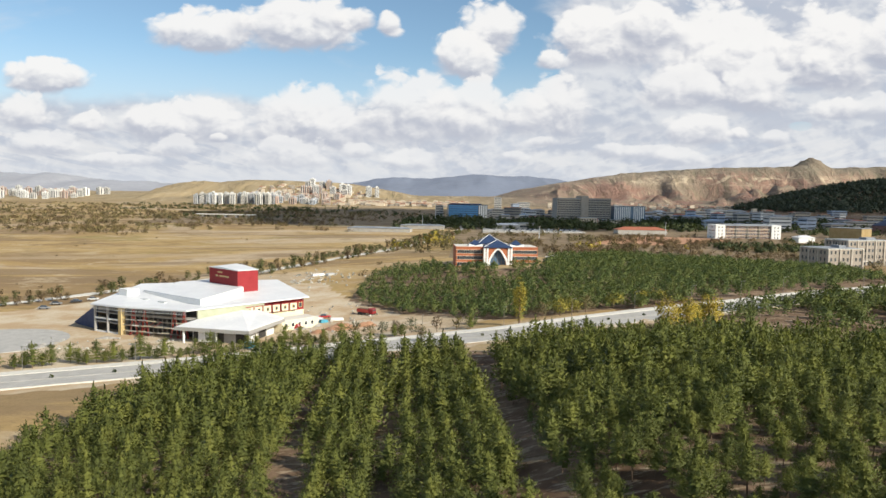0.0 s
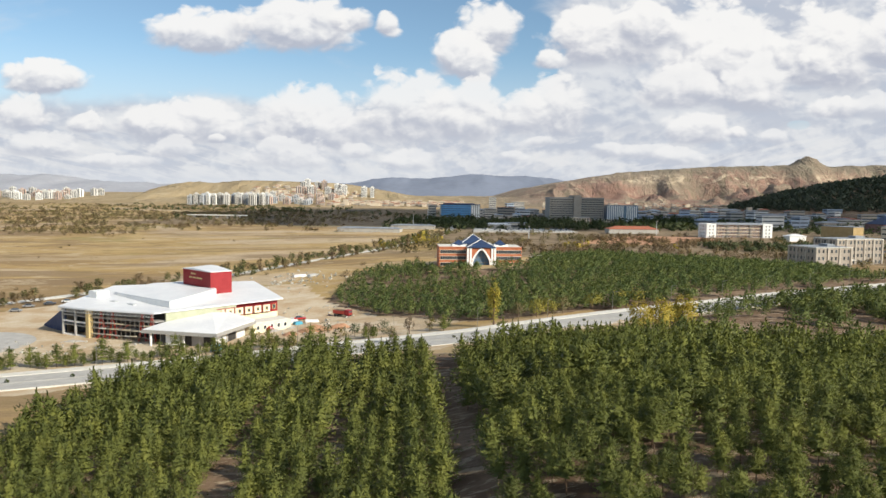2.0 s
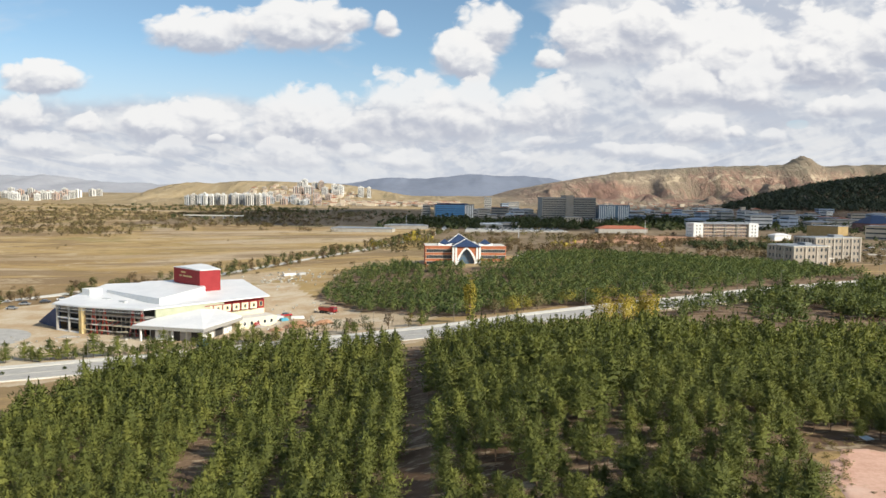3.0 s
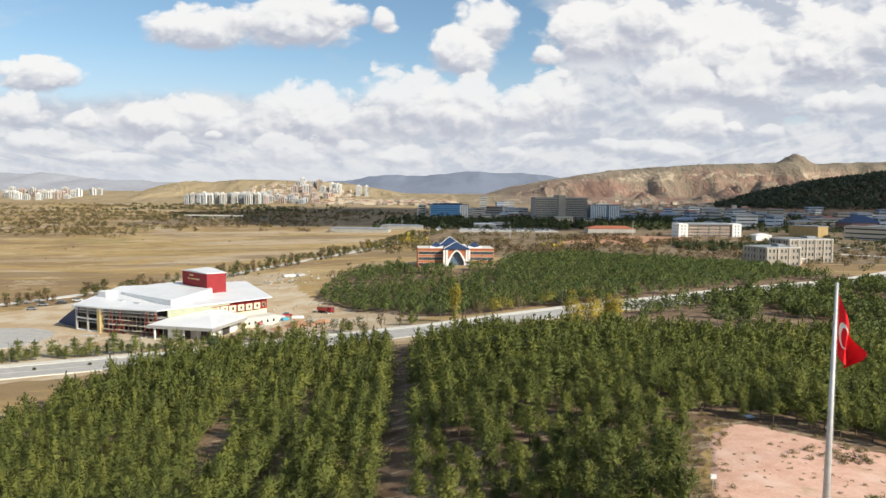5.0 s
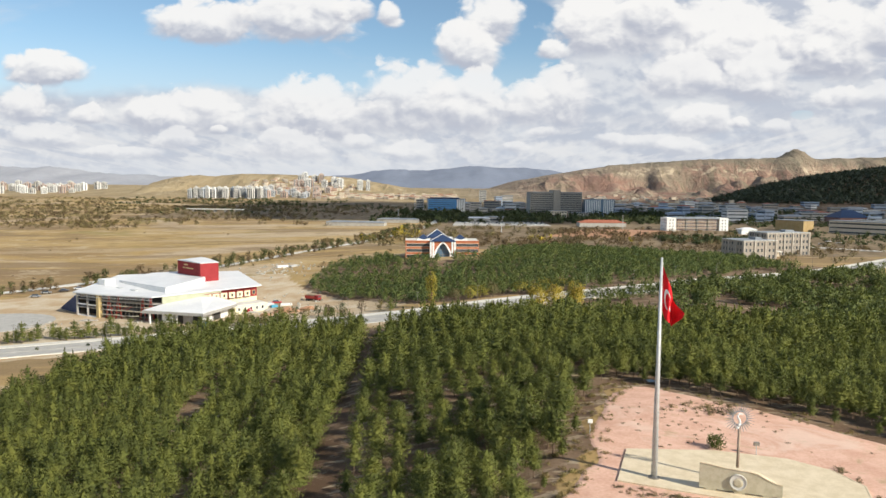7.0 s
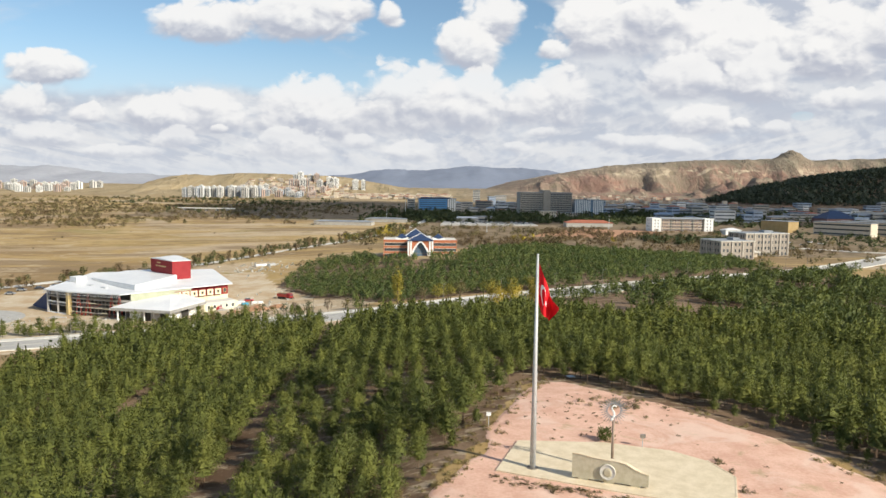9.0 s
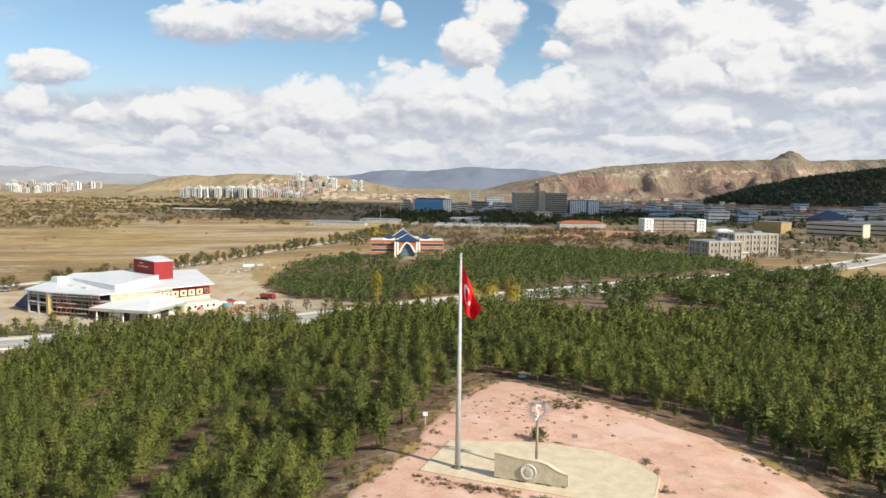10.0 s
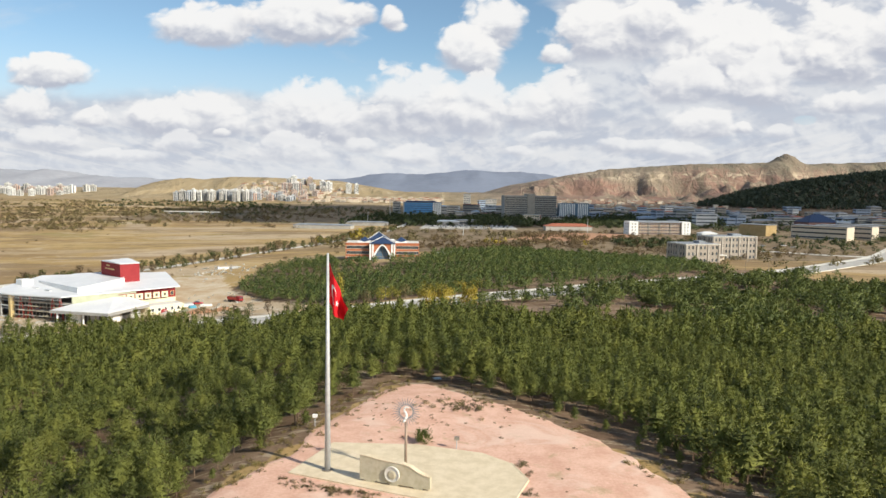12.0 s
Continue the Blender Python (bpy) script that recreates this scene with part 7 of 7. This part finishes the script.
    rp = part("earth_ramp", Mesh().prism([(-64, 2), (-58, -2.9), (-40.3, -5.1), (-46, 14), (-66, 17)], -0.3, [0.1, 0.3, 8.3, 8.6, 0.3]), plain("pale_earth", (0.42, 0.33, 0.24), (0.52, 0.44, 0.34), 0.4, 0.95, bump=0.6))
    rp.matrix_basis = pose(-136, 186, base, 0, 0, -32.3)
    tagged(rp, "pale earth ramp banked against the unfinished hall", "earth bank")
    # round paved forecourt
    ring = [(20 * math.cos(i * math.pi / 24), 20 * math.sin(i * math.pi / 24)) for i in range(48)]
    court = part("round_forecourt", Mesh().prism(ring, -1.5, 0.25), M_ASPHALT)
    court.matrix_basis = pose(-193, 181, height(-193, 181) + 0.1)
    tagged(court, "round grey paved forecourt with a raised rim", "paving", kind="structure")


def mound(name, label, x, y, wide, deep, tall, mat, rng, category="earth heap"):
    n, k = 18, 6
    m = Mesh()
    seed = int(rng.integers(1000))
    for j in range(k + 1):
        for i in range(n):
            a = 2 * math.pi * i / n
            r = 1 - j / k
            bump = 1 + 0.35 * float(fbm(np.array([math.cos(a) * 1.3 + j * 0.4]), np.array([math.sin(a) * 1.3]), 3, seed)[0])
            m.v.append((wide * r * math.cos(a) * bump, deep * r * math.sin(a) * bump, tall * (1 - r ** 1.6) * bump - 0.3))
    for j in range(k):
        for i in range(n):
            m.f.append((j * n + i, j * n + (i + 1) % n, (j + 1) * n + (i + 1) % n, (j + 1) * n + i))
            m.m.append(0)
    ob = part(name, m, mat, smooth=True)
    ob.matrix_basis = pose(x, y, height(x, y), 0, 0, rng.uniform(0, 180))
    return tagged(ob, label, category)


def build_site():
    rng = np.random.default_rng(17)
    red = plain("red_earth", (0.36, 0.19, 0.11), (0.48, 0.28, 0.17), 0.6, 0.95, bump=0.8)
    grey = plain("rubble", (0.28, 0.26, 0.23), (0.48, 0.45, 0.41), 1.2, 0.95, bump=0.8)
    for x, y, w, d, h in ((-90, 205, 7, 4, 2.0), (-97, 198, 5, 3, 1.4), (-83, 210, 5, 4, 1.6), (-93, 214, 4, 3, 1.2), (-230, 200, 14, 7, 1.2), (-215, 176, 10, 5, 0.8)):
        mound("earth_heap", "heap of reddish dug earth beside the hall", x, y, w, d, h, red, rng)
    for x, y, w, d, h in ((-105, 207, 4, 2, 1.0), (-101, 214, 4, 2.4, 1.2), (-162, 188, 5, 2, 0.8), (-148, 178, 5, 1.6, 0.7), (-176, 176, 6, 1.6, 0.8)):
        mound("rubble_mound", "mound of grey broken masonry on bare earth", x, y, w, d, h, grey, rng, "spoil heap")
    rock = []
    for i in range(6):
        m = pine_crown(rng, 0.5, 0.4, 2, 1, 2, 0.6, 0.5)
        rock.append((m, None))
    pts = np.concatenate([np.stack([rng.normal(-122, 12, 90), rng.normal(320, 12, 90), rng.uniform(0.4, 1.2, 90)], 1), np.stack([rng.uniform(-185, -120, 60), rng.uniform(168, 188, 60), rng.uniform(0.3, 0.8, 60)], 1), np.stack([rng.uniform(-112, -80, 60), rng.uniform(196, 260, 60), rng.uniform(0.3, 0.9, 60)], 1)])
    stand("rubble_scatter", "scattered pale stones and rubble on bare earth", "rubble", pts, rock, [M_PALE], rng)
    field = Mesh()
    ring = [(40, 505), (95, 500), (165, 540), (172, 575), (120, 612), (92, 600), (60, 560)]
    pts_ = []
    n = 60
    for j in range(9):
        for i in range(n):
            q = i / n * len(ring)
            a, b_ = ring[int(q)], ring[(int(q) + 1) % len(ring)]
            x = a[0] + (b_[0] - a[0]) * (q % 1)
            y = a[1] + (b_[1] - a[1]) * (q % 1)
            f = j / 8 * (1 + 0.12 * float(fbm(np.array([i * 0.31]), np.array([0.5]), 3, 71)[0]))
            x, y = 108 + (x - 108) * f, 555 + (y - 555) * f
            pts_.append((x, y, height(x, y) + (0.25 if j < 8 else -0.6)))
    field.v = pts_
    for j in range(8):
        for i in range(n):
            field.f.append((j * n + i, (j + 1) * n + i, (j + 1) * n + (i + 1) % n, j * n + (i + 1) % n))
            field.m.append(0)
    tagged(part("red_field", field, red, smooth=True), "bare reddish ploughed field", "field", kind="structure")
    blue = plain("blue_sheeting", (0.06, 0.27, 0.42), (0.10, 0.38, 0.52), 1.0, 0.5)
    for i, (x, y, w, d, h, mat, lab) in enumerate(((-103, 224, 5, 2.2, 1.2, M_WHITE, "stack of white panels on bare earth"), (-100, 221, 3, 2, 1.0, blue, "bundle under bright blue sheeting on bare earth"), (-105, 228, 6, 2, 0.9, M_STEEL, "stack of steel sections on bare earth"), (-96, 226, 5, 2.4, 0.8, M_WHITE, "stack of white panels on bare earth"),
                                                 (-124, 330, 7, 2, 1.2, M_WHITE, "stack of white blocks by the meadow"), (-118, 331, 6, 2, 1.1, M_STEEL, "stack of pale blocks by the meadow"), (-112.5, 173, 3.2, 2, 1.6, blue, "bright blue site box beside the annex"))):
        t = thing("material_stack", pose(x, y, height(x, y) + 0.02, 0, 0, 15 + 25 * (i % 3)), lab, "stack")
        for j in range(3):
            part("layer", Mesh().box(-w / 2 + 0.1 * j, w / 2 - 0.15 * j, -d / 2, d / 2 - 0.1 * j, h * j / 3 + 0.01, h * (j + 1) / 3), mat, t)
    # street lamps
    lamp = thing("street_lamp", pose(0, 0, 0), "slim grey street lamp with a single arm", "street lamp", "street lamps along the road")
    part("pole", Mesh().rod((0, 0, 0), (0, 0, 6.5), 0.07, 0.045, 8), M_DULLMETAL, lamp)
    part("arm", Mesh().rod((0, 0, 6.45), (0, -1.6, 6.9), 0.05, 0.04, 6), M_STEEL, lamp)
    part("lamp_head", Mesh().box(-0.12, 0.12, -2.1, -1.5, 6.82, 6.95), M_DULLMETAL, lamp)
    n = 0
    for i, (p, d) in enumerate(along(ROAD, 26.0)):
        if not -170 < p.x < 200:
            continue
        q = p + Vector((-d.y, d.x)) * 10.8
        m = pose(q.x, q.y, height(q.x, q.y), 0, 0, math.degrees(math.atan2(d.y, d.x)))
        if n == 0:
            lamp.matrix_basis = m
        else:
            copy_thing(lamp, m)
        n += 1
    # low shrubs set along the median
    bush = part("median_shrub", soup("median_shrub", leafy_crown(rng, 0.7, 0.45, 18, 8, 0.25, 0.16, 0.0), [M_DARKLEAF]), None)
    tagged(bush, "small dark shrub on the road median", "shrub", "shrubs along the median")
    n = 0
    for i, (p, d) in enumerate(along(ROAD, 14.0)):
        if not -170 < p.x < 120:
            continue
        m = pose(p.x, p.y, height(p.x, p.y) + 0.2, 0, 0, rng.uniform(0, 360))
        if n == 0:
            bush.matrix_basis = m
        else:
            copy_thing(bush, m)
        n += 1


def build_far_mountains():
    """Mountains beyond the plain, too far to shift; blue haze of distance is put into their colour."""
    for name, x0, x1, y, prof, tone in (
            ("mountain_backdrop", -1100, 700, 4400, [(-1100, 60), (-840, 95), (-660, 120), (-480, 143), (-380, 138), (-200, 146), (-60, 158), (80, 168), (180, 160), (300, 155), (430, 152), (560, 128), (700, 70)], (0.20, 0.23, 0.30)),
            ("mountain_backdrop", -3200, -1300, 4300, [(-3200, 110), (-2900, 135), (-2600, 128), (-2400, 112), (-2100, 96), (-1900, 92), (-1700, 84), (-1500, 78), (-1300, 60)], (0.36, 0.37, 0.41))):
        m = Mesh()
        px, pz = [p[0] for p in prof], [p[1] for p in prof]
        nx, ny = 120, 10
        for j in range(ny + 1):
            for i in range(nx + 1):
                x = x0 + (x1 - x0) * i / nx
                f = j / ny
                z = np.interp(x, px, pz) * (f ** 0.8) + 26 * float(fbm(np.array([x / 170]), np.array([f * 2.5]), 4, 77)[0]) * f
                m.v.append((x, y - 700 * (1 - f), -10 + z + 10 * f))
        for j in range(ny):
            for i in range(nx):
                a = j * (nx + 1) + i
                m.f.append((a, a + 1, a + nx + 2, a + nx + 1))
                m.m.append(0)
        # tone carries the haze, there is no air between
        mat = plain("hazed_mountain", tuple(c * 0.85 for c in tone), tone, 0.004, 0.95, coords="World")
        tagged(part(name, m, mat, smooth=True), "distant mountains on the horizon with blue-grey haze in their colour", "mountains", kind="structure")


def cumulus(name, x, y, wide, deep, z, seed):
    """A lumpy heap of cloud with a flat base. Unseen, added sunward so its shade falls on x, y."""
    lift = z / math.tan(SUN_EL)
    cx, cy = x + SUN_TO.x * lift, y + SUN_TO.y * lift
    m = Mesh()
    n, k = 48, 14
    rows = []
    for j in range(k + 1):
        f = math.pi * j / k
        row = []
        for i in range(n):
            a = 2 * math.pi * i / n
            u, v, w = math.sin(f) * math.cos(a), math.sin(f) * math.sin(a), math.cos(f)
            lump = 1 + 0.55 * float(fbm(np.array([u * 2.3 + seed]), np.array([v * 2.3 + w * 1.7]), 5, seed)[0])
            row.append((cx + wide * u * lump, cy + deep * v * lump, z + (150 if w > 0 else 18) * w * lump))
        rows.append(row)
    for row in rows:
        m.v.extend(row)
    for j in range(k):
        for i in range(n):
            m.f.append((j * n + i, (j + 1) * n + i, (j + 1) * n + (i + 1) % n, j * n + (i + 1) % n))
            m.m.append(0)
    tagged(part(name, m, M_CLOUD, smooth=True), "unseen white heaped cloud set sunward to shade the valley", "cloud", kind="structure")


M_CLOUD = plain("cloud_white", (0.80, 0.80, 0.82), (0.90, 0.90, 0.90), 0.01, 1.0, coords="World", spec=0.0)
_k = Nodes(M_CLOUD.node_tree)
_mix = _k.add("ShaderNodeMixShader")
_mix.inputs[0].default_value = 0.46
_k.t.links.new(M_CLOUD.node_tree.nodes["Principled BSDF"].outputs[0], _mix.inputs[1])
_k.t.links.new(_k.add("ShaderNodeBsdfTransparent").outputs[0], _mix.inputs[2])
_k.t.links.new(_mix.outputs[0], M_CLOUD.node_tree.nodes["Material Output"].inputs[0])
# unseen clouds added for the shade they cast on town, campus and spur
cumulus("shade_cloud_town", -40, 960, 330, 320, 900, 4)
cumulus("shade_cloud_campus", 350, 980, 270, 230, 900, 6)
cumulus("shade_cloud_spur", 860, 1330, 520, 300, 900, 9)
build_far_mountains()
build_hall()
build_arch_building()
build_white_block()
build_beige_blocks()
build_tall_block()
build_town()
build_cars()
build_site()
